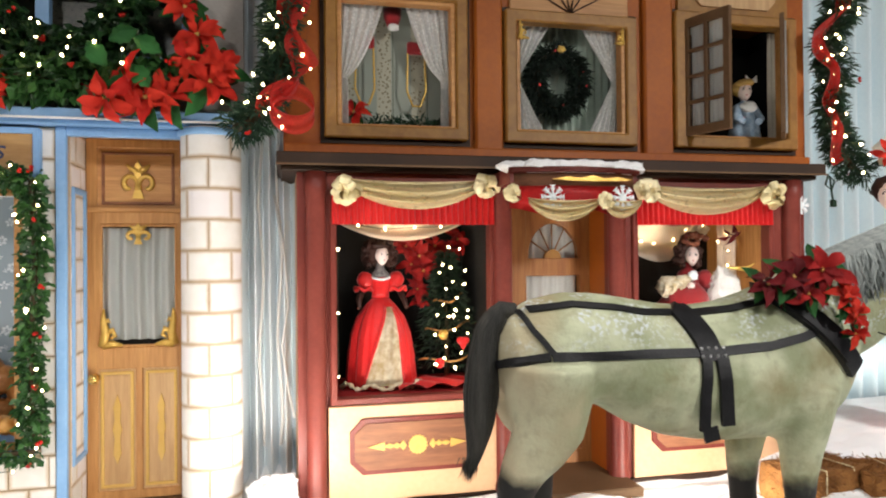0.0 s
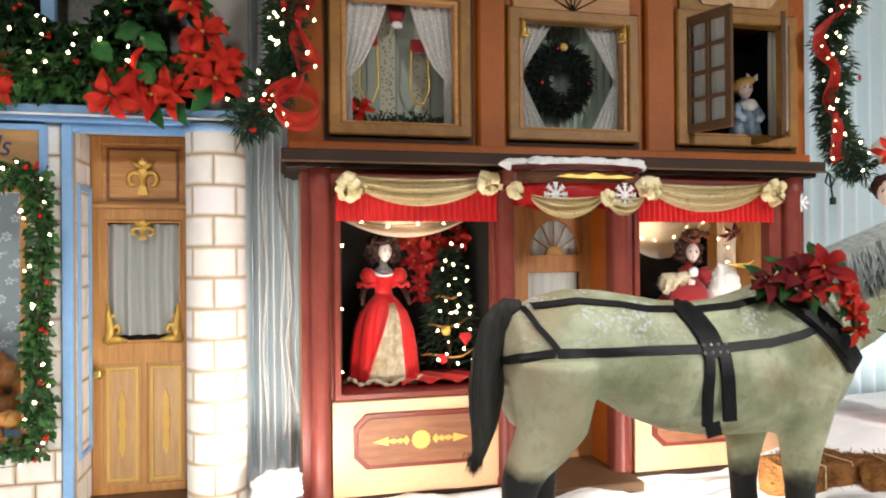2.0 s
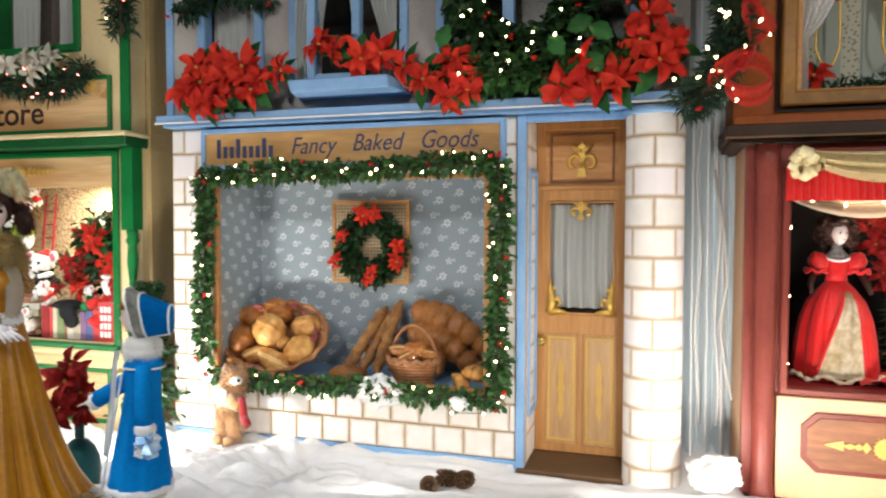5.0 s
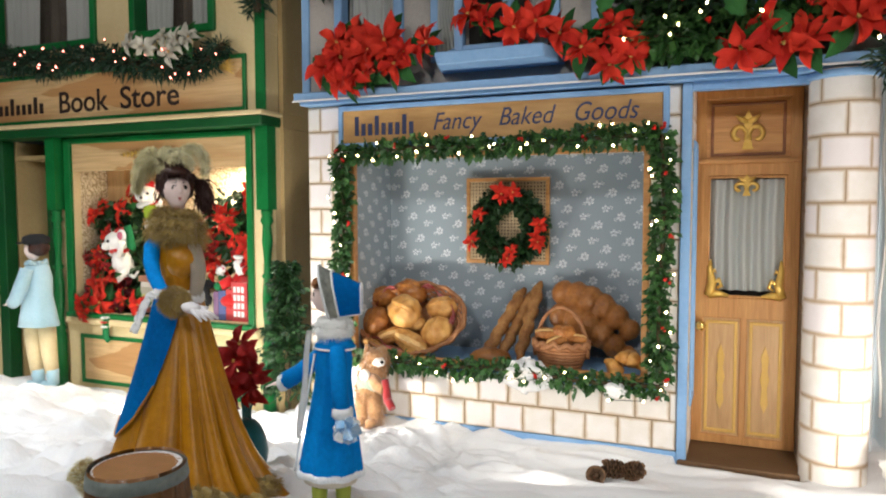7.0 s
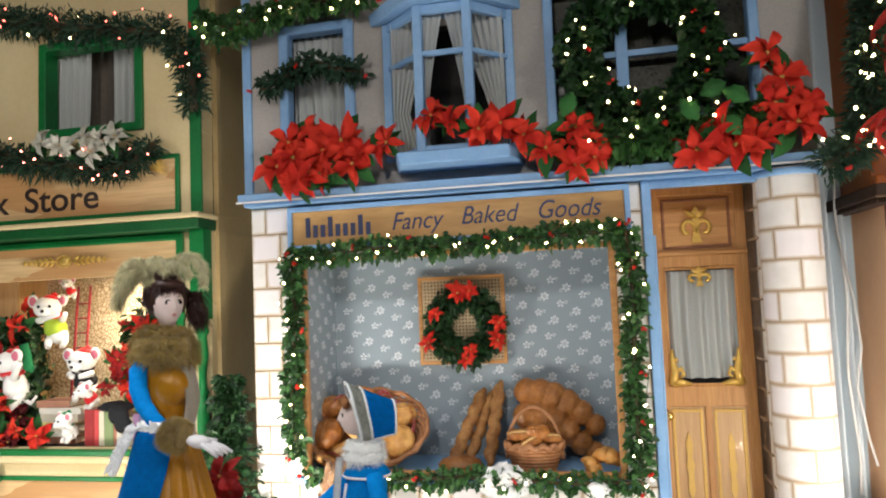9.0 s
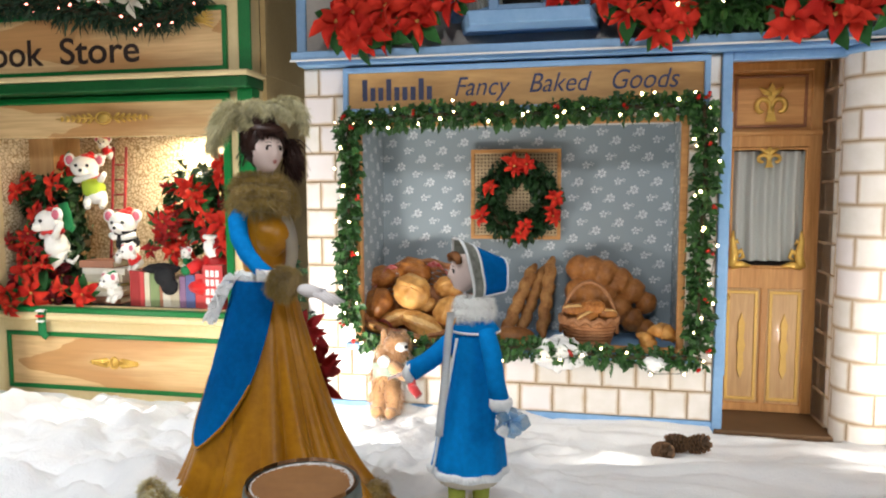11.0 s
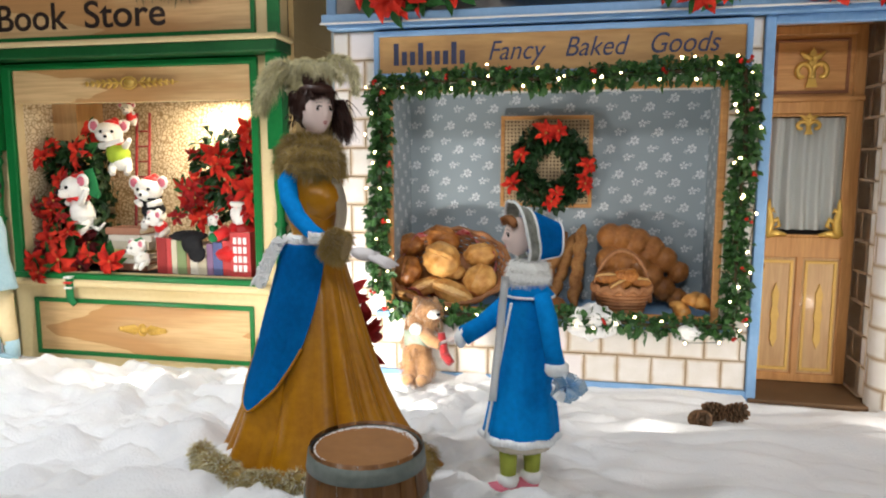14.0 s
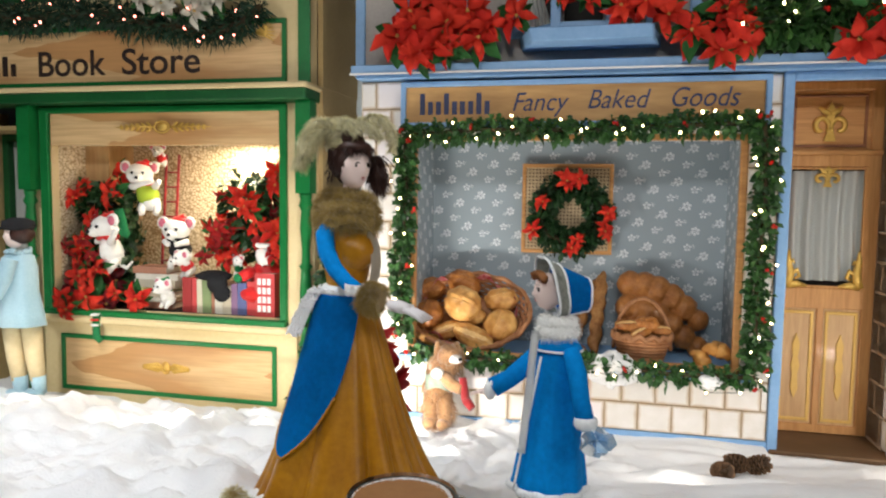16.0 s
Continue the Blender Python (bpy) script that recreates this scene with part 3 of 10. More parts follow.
def blob(bm, c, r, mi=0, seg=14, rough=0.0, m=None):
    """An ellipsoid, turned by the matrix m, with a rough outline where wanted."""
    r = (r, r, r) if isinstance(r, (int, float)) else r
    rings = max(6, seg // 2 + 1)
    rows = []
    for k in range(1, rings):
        p = math.pi * k / rings
        row = []
        for i in range(seg):
            a = 2 * math.pi * i / seg
            d = Vector((math.sin(p) * math.cos(a), math.sin(p) * math.sin(a), math.cos(p)))
            s = 1 + (rough * noise.noise(d * 3.1 + Vector(c) * 7) if rough else 0)
            v = Vector((d.x * r[0], d.y * r[1], d.z * r[2])) * s
            row.append(bm.verts.new(Vector(c) + ((m @ v) if m else v)))
        rows.append(row)
    tv, bv = Vector((0, 0, r[2])), Vector((0, 0, -r[2]))
    top, bot = bm.verts.new(Vector(c) + ((m @ tv) if m else tv)), bm.verts.new(Vector(c) + ((m @ bv) if m else bv))
    fs = []
    for a, b in zip(rows, rows[1:]):
        fs += [bm.faces.new((a[i], b[i], b[(i + 1) % seg], a[(i + 1) % seg])) for i in range(seg)]
    fs += [bm.faces.new((top, rows[0][i], rows[0][(i + 1) % seg])) for i in range(seg)]
    fs += [bm.faces.new((bot, rows[-1][(i + 1) % seg], rows[-1][i])) for i in range(seg)]
    for f in fs:
        f.material_index, f.smooth = mi, True
    return bm


def tube(bm, pts, radii, seg=8, mi=0, flat=None, caps=True):
    """A tube along points; flat: (across, up) shares that squash it."""
    pts = [Vector(p) for p in pts]
    radii = [radii] * len(pts) if isinstance(radii, (int, float)) else radii
    rings, side = [], None
    for i, p in enumerate(pts):
        d = (pts[min(i + 1, len(pts) - 1)] - pts[max(i - 1, 0)]).normalized()
        ref = side or (Vector((0, 0, 1)) if abs(d.z) < 0.9 else Vector((0, 1, 0))).cross(d)
        side = (ref - d * ref.dot(d)).normalized()
        up = d.cross(side)
        fx, fy = flat or (1, 1)
        rings.append([bm.verts.new(p + (side * math.cos(a) * fx + up * math.sin(a) * fy) * radii[i]) for a in (2 * math.pi * k / seg for k in range(seg))])
    for a, b in zip(rings, rings[1:]):
        for i in range(seg):
            f = bm.faces.new((a[i], a[(i + 1) % seg], b[(i + 1) % seg], b[i]))
            f.material_index, f.smooth = mi, True
    if caps:
        for ring in (rings[0][::-1], rings[-1]):
            bm.faces.new(ring).material_index = mi
    return bm


def sheet(bm, fn, nu, nv, mi=0, thick=0.0):
    """A grid over fn(u, v), u and v in 0..1; thick gives it a back along its normals."""
    g = [[bm.verts.new(fn(i / nu, j / nv)) for j in range(nv + 1)] for i in range(nu + 1)]
    fs = []
    for i in range(nu):
        for j in range(nv):
            f = bm.faces.new((g[i][j], g[i + 1][j], g[i + 1][j + 1], g[i][j + 1]))
            f.material_index, f.smooth = mi, True
            fs.append(f)
    if thick:
        bmesh.ops.solidify(bm, geom=fs, thickness=thick)
    return bm


def prism(bm, outline, y0, y1, mi=0):
    """An outline of (x, z) points run from y0 (front) to y1."""
    a = [bm.verts.new((x, y0, z)) for x, z in outline]
    b = [bm.verts.new((x, y1, z)) for x, z in outline]
    n = len(a)
    bm.faces.new(a).material_index = mi
    bm.faces.new(b[::-1]).material_index = mi
    for i in range(n):
        bm.faces.new((a[i], b[i], b[(i + 1) % n], a[(i + 1) % n])).material_index = mi
    return bm


def mesh_of(bm, name, mats):
    bmesh.ops.recalc_face_normals(bm, faces=bm.faces)
    me = bpy.data.meshes.new(name)
    bm.to_mesh(me)
    bm.free()
    for m in mats if isinstance(mats, (list, tuple)) else [mats]:
        me.materials.append(m)
    return me


def part(name, bm, mats, parent=None, label=""):
    me = bm if isinstance(bm, bpy.types.Mesh) else mesh_of(bm, name, mats)
    ob = new(name, me)
    if parent:
        ob.parent = parent
        ob.matrix_parent_inverse = parent.matrix_basis.inverted()
    if label:
        ob["label"] = label
    return ob


def local(name, me, parent):
    """A part whose mesh is in its parent's own space."""
    ob = new(name, me)
    ob.parent = parent
    return ob


def thing(name, at, label, category, group="", kind=""):
    ob = new(name)
    ob.empty_display_size = 0.05
    ob.matrix_basis = at if isinstance(at, Matrix) else Matrix.Translation(at)
    return tagged(ob, label, category, group, kind)


def solid(name, bm, mats, label, category, kind="", group=""):
    return tagged(part(name, bm, mats), label, category, group, kind)


def pierced(bm, x0, x1, z0, z1, y0, y1, holes, mi=0):
    """A board or wall, all of one piece, with openings (x0, x1, z0, z1) through it."""
    xs = sorted({x0, x1, *(min(max(v, x0), x1) for h in holes for v in h[:2])})
    zs = sorted({z0, z1, *(min(max(v, z0), z1) for h in holes for v in h[2:])})
    full = {(i, j) for i in range(len(xs) - 1) for j in range(len(zs) - 1)
            if not any(h[0] < (xs[i] + xs[i + 1]) / 2 < h[1] and h[2] < (zs[j] + zs[j + 1]) / 2 < h[3] for h in holes)}
    made = {}

    def v(i, j, k):
        if (i, j, k) not in made:
            made[(i, j, k)] = bm.verts.new((xs[i], (y0, y1)[k], zs[j]))
        return made[(i, j, k)]

    for i, j in full:
        c = ((i, j), (i + 1, j), (i + 1, j + 1), (i, j + 1))
        bm.faces.new([v(*p, 0) for p in c]).material_index = mi
        bm.faces.new([v(*p, 1) for p in c[::-1]]).material_index = mi
        for n, (di, dj) in enumerate(((0, -1), (1, 0), (0, 1), (-1, 0))):
            if (i + di, j + dj) not in full:
                p, q = c[n], c[(n + 1) % 4]
                bm.faces.new((v(*p, 0), v(*p, 1), v(*q, 1), v(*q, 0))).material_index = mi
    return bm


def soften(bm, w):
    """Breaks the sharp edges of a board."""
    es = [e for e in bm.edges if len(e.link_faces) == 2 and e.calc_face_angle(0) > 0.6]
    bmesh.ops.bevel(bm, geom=es, offset=w, segments=1, affect="EDGES", clamp_overlap=True)
    return bm


def frame_boards(x0, x1, z0, z1, w, y0, y1, bev=0.006):
    """A frame round an opening."""
    bm = pierced(bm_new(), x0, x1, z0, z1, y0, y1, [(x0 + w, x1 - w, z0 + w, z1 - w)])
    bmesh.ops.recalc_face_normals(bm, faces=bm.faces)
    return soften(bm, bev)


def panelled(x0, x1, z0, z1, y0, y1, holes, bev=0.004):
    """Rails and stiles of a door, in one piece."""
    bm = pierced(bm_new(), x0, x1, z0, z1, y0, y1, holes)
    bmesh.ops.recalc_face_normals(bm, faces=bm.faces)
    return soften(bm, bev)


def curtain(x0, x1, z0, z1, y, folds, depth=0.02, gather=None, nu=None):
    """Hanging folds. gather(v): the share of the width and the shift at a height share v (1 is the top)."""
    bm = bm_new()

    def fn(u, v):
        w, s = gather(v) if gather else (1, 0)
        x = x0 + (x1 - x0) * (s + u * w)
        return (x, y + depth * math.sin(u * folds * 2 * math.pi + 0.6 * math.sin(3 * v)) * (0.7 + 0.3 * (1 - v)), z0 + (z1 - z0) * v)

    return sheet(bm, fn, nu or max(16, int(folds * 8)), 10)


def scroll(bm, cx, cz, w, h, y0, y1, mi=0):
    """A small carved fleuron: a stem, two curls and a crown."""
    prism(bm, [(cx - 0.17 * w, cz - 0.5 * h), (cx + 0.17 * w, cz - 0.5 * h), (cx + 0.07 * w, cz - 0.2 * h), (cx + 0.13 * w, cz + 0.30 * h), (cx, cz + 0.5 * h), (cx - 0.13 * w, cz + 0.30 * h), (cx - 0.07 * w, cz - 0.2 * h)], y0, y1, mi)
    for s in (-1, 1):
        pts = []
        for k in range(13):
            a = -0.6 + k * 0.48
            r = (0.27 - 0.014 * k)
            pts.append((cx + s * (0.27 * w - r * w * math.cos(a)), (y0 + y1) / 2, cz - 0.12 * h + r * h * math.sin(a)))
        tube(bm, pts, [0.085 * w] * 11 + [0.07 * w, 0.05 * w], 6, mi)
        tube(bm, [(cx, (y0 + y1) / 2, cz + 0.2 * h), (cx + s * 0.2 * w, (y0 + y1) / 2, cz + 0.27 * h), (cx + s * 0.36 * w, (y0 + y1) / 2, cz + 0.38 * h)], [0.09 * w, 0.10 * w, 0.03 * w], 6, mi)
    return bm


def corner_scroll(bm, x, z, s, h, y0, y1):
    """A gilt corner bracket; s: -1 or 1 for the side that it leans to."""
    ym = (y0 + y1) / 2
    tube(bm, [(x, ym, z), (x + s * 0.08 * h, ym, z + 0.35 * h), (x + s * 0.02 * h, ym, z + 0.7 * h), (x + s * 0.03 * h, ym, z + h)], [0.13 * h, 0.12 * h, 0.08 * h, 0.025 * h], 8)
    tube(bm, [(x, ym, z + 0.03 * h), (x + s * 0.25 * h, ym, z + 0.06 * h), (x + s * 0.5 * h, ym, z + 0.02 * h)], [0.12 * h, 0.10 * h, 0.035 * h], 8)
    tube(bm, [(x + s * 0.05 * h, ym, z + 0.32 * h), (x + s * 0.26 * h, ym, z + 0.44 * h), (x + s * 0.31 * h, ym, z + 0.27 * h), (x + s * 0.20 * h, ym, z + 0.2 * h)], [0.07 * h, 0.075 * h, 0.06 * h, 0.035 * h], 8)
    tube(bm, [(x + s * 0.04 * h, ym, z + 0.60 * h), (x + s * 0.15 * h, ym, z + 0.72 * h), (x + s * 0.18 * h, ym, z + 0.62 * h)], [0.05 * h, 0.055 * h, 0.025 * h], 8)
    return bm


def lettering(text, x0, x1, z, height, y, mats, parent, name="lettering", shear=0.0, slope=0.0, bold=0.0):
    """Raised letters of the built-in font, fitted between x0 and x1."""
    c = bpy.data.curves.new(name, "FONT")
    c.body, c.size, c.extrude, c.shear, c.offset = text, height, 0.002, shear, bold
    tmp = new("tmp", c)
    bpy.context.view_layer.update()
    me = bpy.data.meshes.new_from_object(tmp.evaluated_get(bpy.context.evaluated_depsgraph_get()))
    bpy.data.objects.remove(tmp)
    xs = [v.co.x for v in me.vertices]
    k = (x1 - x0) / (max(xs) - min(xs))
    for v in me.vertices:
        x = x0 + (v.co.x - min(xs)) * k
        v.co = (x, y - v.co.z, z + v.co.y + slope * (x - x0))
    me.materials.clear()
    me.materials.append(mats)
    return part(name, me, None, parent)


def letter_bars(x0, x1, z, height, y, count, mats, parent):
    """Plain bars in the place of a name."""
    w = (x1 - x0) / count
    for i in range(count):
        h = height * (1.0 if i in (0, 3, count - 2) else 0.62)
        part("name_bar", boxes((x0 + i * w, x0 + (i + 0.62) * w, y - 0.002, y, z, z + h)), mats, parent)


def from_arrays(name, verts, faces, mats, smooth=False):
    me = bpy.data.meshes.new(name)
    me.from_pydata(verts, [], faces)
    for m in mats if isinstance(mats, (list, tuple)) else [mats]:
        me.materials.append(m)
    if smooth:
        me.polygons.foreach_set("use_smooth", [True] * len(me.polygons))
    return me


def leaf_cloud(name, spots, length, width, mats, rng, lobes=False, droop=0.2):
    """Folded leaves at (place, outward way) spots."""
    verts, faces = [], []
    for p, way in spots:
        d = (Vector(way) + Vector((rng.gauss(0, 0.5), rng.gauss(0, 0.5), rng.gauss(0, 0.5)))).normalized()
        side = d.cross(Vector((rng.gauss(0, 1), rng.gauss(0, 1), rng.gauss(0, 1)))).normalized()
        up = side.cross(d)
        ln, wd = length * rng.uniform(0.65, 1.25), width * rng.uniform(0.7, 1.2)
        b, p = len(verts), Vector(p)
        tip = p + d * ln - Vector((0, 0, droop * ln))
        mid = p + d * ln * 0.5
        if lobes:
            verts += [p, p + d * ln * 0.3 + side * wd * 0.5 + up * wd * 0.2, p + d * ln * 0.45 + side * wd * 0.25, p + d * ln * 0.72 + side * wd * 0.42 + up * wd * 0.15, tip,
                      p + d * ln * 0.72 - side * wd * 0.42 + up * wd * 0.15, p + d * ln * 0.45 - side * wd * 0.25, p + d * ln * 0.3 - side * wd * 0.5 + up * wd * 0.2, mid]
            faces += [(b + i, b + i + 1, b + 8) for i in range(7)] + [(b + 7, b, b + 8)]
        else:
            verts += [p, mid + side * wd * 0.5 + up * wd * 0.25, tip, mid - side * wd * 0.5 + up * wd * 0.25]
            faces += [(b, b + 1, b + 2), (b, b + 2, b + 3)]
    return from_arrays(name, [tuple(v) for v in verts], faces, mats)


def along(path, n):
    """n places spread evenly along a line of points, with the way there."""
    pts = [Vector(p) for p in path]
    ls = [(b - a).length for a, b in zip(pts, pts[1:])]
    total, out = sum(ls), []
    for k in range(n):
        s = total * k / max(1, n - 1)
        i = 0
        while i < len(ls) - 1 and s > ls[i]:
            s -= ls[i]
            i += 1
        d = (pts[i + 1] - pts[i]).normalized()
        out.append((pts[i] + d * min(s, ls[i]), d))
    return out


BULB_MESH = {}


def bulb_mesh(mats):
    if mats.name not in BULB_MESH:
        bm = bm_new()
        blob(bm, (0, 0, 0), (0.0072, 0.0072, 0.0105), 0, 8)
        BULB_MESH[mats.name] = mesh_of(bm, "bulb", mats)
    return BULB_MESH[mats.name]


def string_lights(path, n, radius, rng, mats, label, front=0.8, color_mix=None):
    """A wire with small bulbs that stand out of a garland or round a frame."""
    t = thing("string_lights", path[0], label, "string lights", "fairy light strings")
    spots = along(path, n)
    bm = bm_new()
    wire = []
    for p, d in spots:
        off = Vector((rng.uniform(-1, 1), -abs(rng.gauss(front, 0.25)), rng.uniform(-1, 1))) * radius
        wire.append(p + off)
    tube(bm, wire, 0.0018, 5)
    part("wire", bm, WIRE, t)
    for k, w in enumerate(wire):
        m = mats if not color_mix or rng.random() > color_mix[1] else color_mix[0]
        ob = new("bulb", bulb_mesh(m))
        ob.parent = t
        ob.matrix_parent_inverse = t.matrix_basis.inverted()
        ob.matrix_basis = Matrix.Translation(w + Vector((0, -0.008, 0))) @ Euler((rng.uniform(-1, 1), rng.uniform(-1, 1), 0)).to_matrix().to_4x4() @ Matrix.Scale(0.62 + 0.032 * (k * 37 % 11), 4)
    return t


def garland(path, radius, leaves, length, width, mats, label, rng, lobes=True, berries=0, flat=0.7, name="garland", category="garland", droop=0.2):
    """A rope of leaves along a path."""
    t = thing(name, path[0], label, category, "evergreen garlands")
    bm = bm_new()
    tube(bm, [p for p, _ in along(path, max(8, len(path) * 2))], radius * 0.22, 6)
    part("stem", bm, STEM, t)
    spots = []
    for p, d in along(path, leaves):
        a = rng.uniform(0, 2 * math.pi)
        s = d.cross(Vector((0, 1, 0))).normalized()
        way = s * math.cos(a) + Vector((0, 1, 0)) * math.sin(a) * flat + d * rng.uniform(-0.6, 0.6)
        r = radius * rng.uniform(0.15, 0.95) * (0.8 + 0.35 * noise.noise(p * 5))
        spots.append((p + way * r - Vector((0, 0.01, 0)), way))
    tagged(part("foliage", leaf_cloud("foliage", spots, length, width, mats, rng, lobes, droop), None, t), kind="stuff")
    if berries:
        for p, d in along(path, berries):
            o = Vector((rng.uniform(-1, 1) * radius, -radius * 0.8, rng.uniform(-1, 1) * radius))
            for k in range(3):
                bm = bm_new()
                blob(bm, p + o + Vector((rng.uniform(-1, 1), rng.uniform(-1, 0), rng.uniform(-1, 1))) * 0.012, 0.009, 0, 8)
                part("berry", bm, BERRY, t, "glossy red berry")
    return t


PETALS = {}


def petal_mesh(name, ln, wd, lift, seed, mats):
    """One folded, curved petal that grows along +x."""
    if (name, mats.name, seed) not in PETALS:
        rng = random.Random(seed)
        tw, verts, faces = rng.uniform(-0.3, 0.3), [], []
        for j, (q, w) in enumerate(((0.03, 0.10), (0.2, 0.5), (0.42, 0.98), (0.62, 0.92), (0.82, 0.5), (1.0, 0.02))):
            c = Vector((ln * q, 0.02 * math.sin(q * 7 + seed), lift * ln * math.sin(q * 2.2) - 0.24 * ln * q * q))
            n = Vector((0, tw, 1))
            verts += [c + Vector((0, wd * w * 0.5, 0)) + n * wd * w * (0.26 + 0.10 * math.sin(5 * q + seed)), c, c - Vector((0, wd * w * 0.5, 0)) + n * wd * w * (0.26 - 0.10 * math.sin(4 * q + seed))]
            if j:
                o = 3 * (j - 1)
                faces += [(o, o + 1, o + 4, o + 3), (o + 1, o + 2, o + 5, o + 4)]
        PETALS[(name, mats.name, seed)] = from_arrays(name, [tuple(v) for v in verts], faces, mats, True)
    return PETALS[(name, mats.name, seed)]


def centre_mesh():
    if "centre" not in PETALS:
        bm = bm_new()
        blob(bm, (0, 0, 0.070), (0.038, 0.038, 0.026), 0, 10, 0.9)
        PETALS["centre"] = mesh_of(bm, "centre", GOLD_PAINT)
    return PETALS["centre"]


def poinsettia(p, size, rng, mats=None, kind="red", label="red silk poinsettia with green leaves", group="poinsettias", way=(0, -1, 0.12), leaves=True):
    mats = mats or RED_BRACT
    d = (Vector(way).normalized() + Vector((rng.gauss(0, 0.28), 0, rng.gauss(0, 0.28)))).normalized()
    m = Matrix.Translation(p) @ d.to_track_quat("Z", "Y").to_matrix().to_4x4() @ Matrix.Rotation(rng.uniform(0, 6.28), 4, "Z") @ Matrix.Scale(size, 4)
    t = thing("poinsettia", m, label, "poinsettia", group)
    local("centre", centre_mesh(), t)
    sets = [("bract", 6, 0.57, 0.245, 0.20, 0.0, mats), ("bract", 5, 0.43, 0.21, 0.48, 0.03, mats)]
    if leaves:
        sets.append(("leaf", 4, 0.60, 0.30, 0.02, -0.07, POIN_LEAF))
    for name, count, ln, wd, lift, z, mt in sets:
        for k in range(count):
            a = 2 * math.pi * (k + rng.uniform(-0.2, 0.2)) / count + z * 9
            ob = local(name, petal_mesh(name + str(ln), ln, wd, lift, rng.randrange(3), mt), t)
            ob.matrix_basis = Matrix.Translation((0, 0, z)) @ Matrix.Rotation(a, 4, "Z") @ Matrix.Rotation(rng.uniform(-0.30, 0.34), 4, "Y") @ Matrix.Rotation(rng.uniform(-0.35, 0.35), 4, "X") @ Matrix.Scale(rng.uniform(0.72, 1.18), 4)
    return t


def fused(bm, voxel, smooth=4):
    """Melts overlapping shapes into one skin."""
    raw = new("tmp", mesh_of(bm, "tmp", WHITE))
    rm = raw.modifiers.new("r", "REMESH")
    rm.mode, rm.voxel_size = "VOXEL", voxel
    sm = raw.modifiers.new("s", "SMOOTH")
    sm.factor, sm.iterations = 0.5, smooth
    bpy.context.view_layer.update()
    me = bpy.data.meshes.new_from_object(raw.evaluated_get(bpy.context.evaluated_depsgraph_get()))
    bpy.data.objects.remove(raw)
    out = bm_new()
    out.from_mesh(me)
    for f in out.faces:
        f.smooth, f.material_index = True, 0
    return out


def hairs(bm, roots, length, width, mi, rng, droop=0.6, bend=0.3):
    """Thin curved strips that stand away from the roots."""
    for p, way in roots:
        p = Vector(p)
        d = (Vector(way) + Vector((rng.gauss(0, bend), rng.gauss(0, bend), rng.gauss(0, bend)))).normalized()
        L = length * rng.uniform(0.6, 1.2)
        s = d.cross(Vector((rng.gauss(0, 1), rng.gauss(0, 1), rng.gauss(0, 1)))).normalized() * width
        prev = None
        for j in range(4):
            q = j / 3
            c = p + d * L * q - Vector((0, 0, droop * L * q * q))
            w = 1 - 0.85 * q
            cur = (bm.verts.new(c + s * w), bm.verts.new(c - s * w))
            if prev:
                bm.faces.new((prev[0], prev[1], cur[1], cur[0])).material_index = mi
            prev = cur


RNG = random.Random(7)

# ---- the setting ----


def ground_height(x, y):
    """Snow batting on a raked stage: low at the shop fronts, higher towards the walkway."""
    z = 0.175 * max(0.0, -y - 0.38)
    z = min(z, 0.34)
    if x < -2.3:
        z += 0.05 * min(1.0, (-2.3 - x)) * max(0.0, 1 - abs(y + 0.9) / 0.7) - 0.10 * min(1.0, max(0.0, y + 0.35) * 2.2)
    if x > 3.3:
        z += 0.16 * min(1.0, (x - 3.3) / 0.6) * min(1.0, max(0.0, (y + 0.9) / 0.6))
    v = Vector((x, y, 0))
    w = v + Vector((noise.noise(v * 3 + Vector((7, 0, 0))), noise.noise(v * 3 + Vector((0, 7, 0))), 0)) * 0.10
    soft = noise.noise(v * 1.7 + Vector((3, 1, 0))) * 0.050 + noise.noise(v * 3.4) * 0.030
    puff = abs(noise.noise(w * 4.6 + Vector((9, 2, 5)))) ** 0.8 * 0.115 + abs(noise.noise(w * 10.5 + Vector((2, 4, 1)))) ** 0.8 * 0.042 + abs(noise.noise(w * 22)) * 0.022 + abs(noise.noise(w * 40)) * 0.007 - 0.040
    fold = abs(noise.noise(Vector((x * 1.1 + y * 0.8, y * 5.5, 3)))) * 0.055 + abs(noise.noise(Vector((w.x * 2.6 + y * 2.2, w.y * 8.5, 7)))) * 0.034 + abs(noise.noise(w * 15)) * 0.010 - 0.018
    m = min(1.0, max(0.0, (-0.55 - x) / 0.5))
    lump = puff * m + fold * (1 - m)
    if 0.78 < x < 1.05 and y > -0.35:
        z += 0.05 * max(0.0, 1 - abs(x - 0.92) / 0.16) * min(1.0, (y + 0.4) * 3)
    if -0.06 < x < 0.52 and y > -0.12:
        return -0.06
    z -= 0.035 * math.exp(-((x + 1.0) ** 2 + (y + 1.70) ** 2) / 0.03)
    return z + (soft + lump) * (0.4 if y > -0.15 else 1.0)


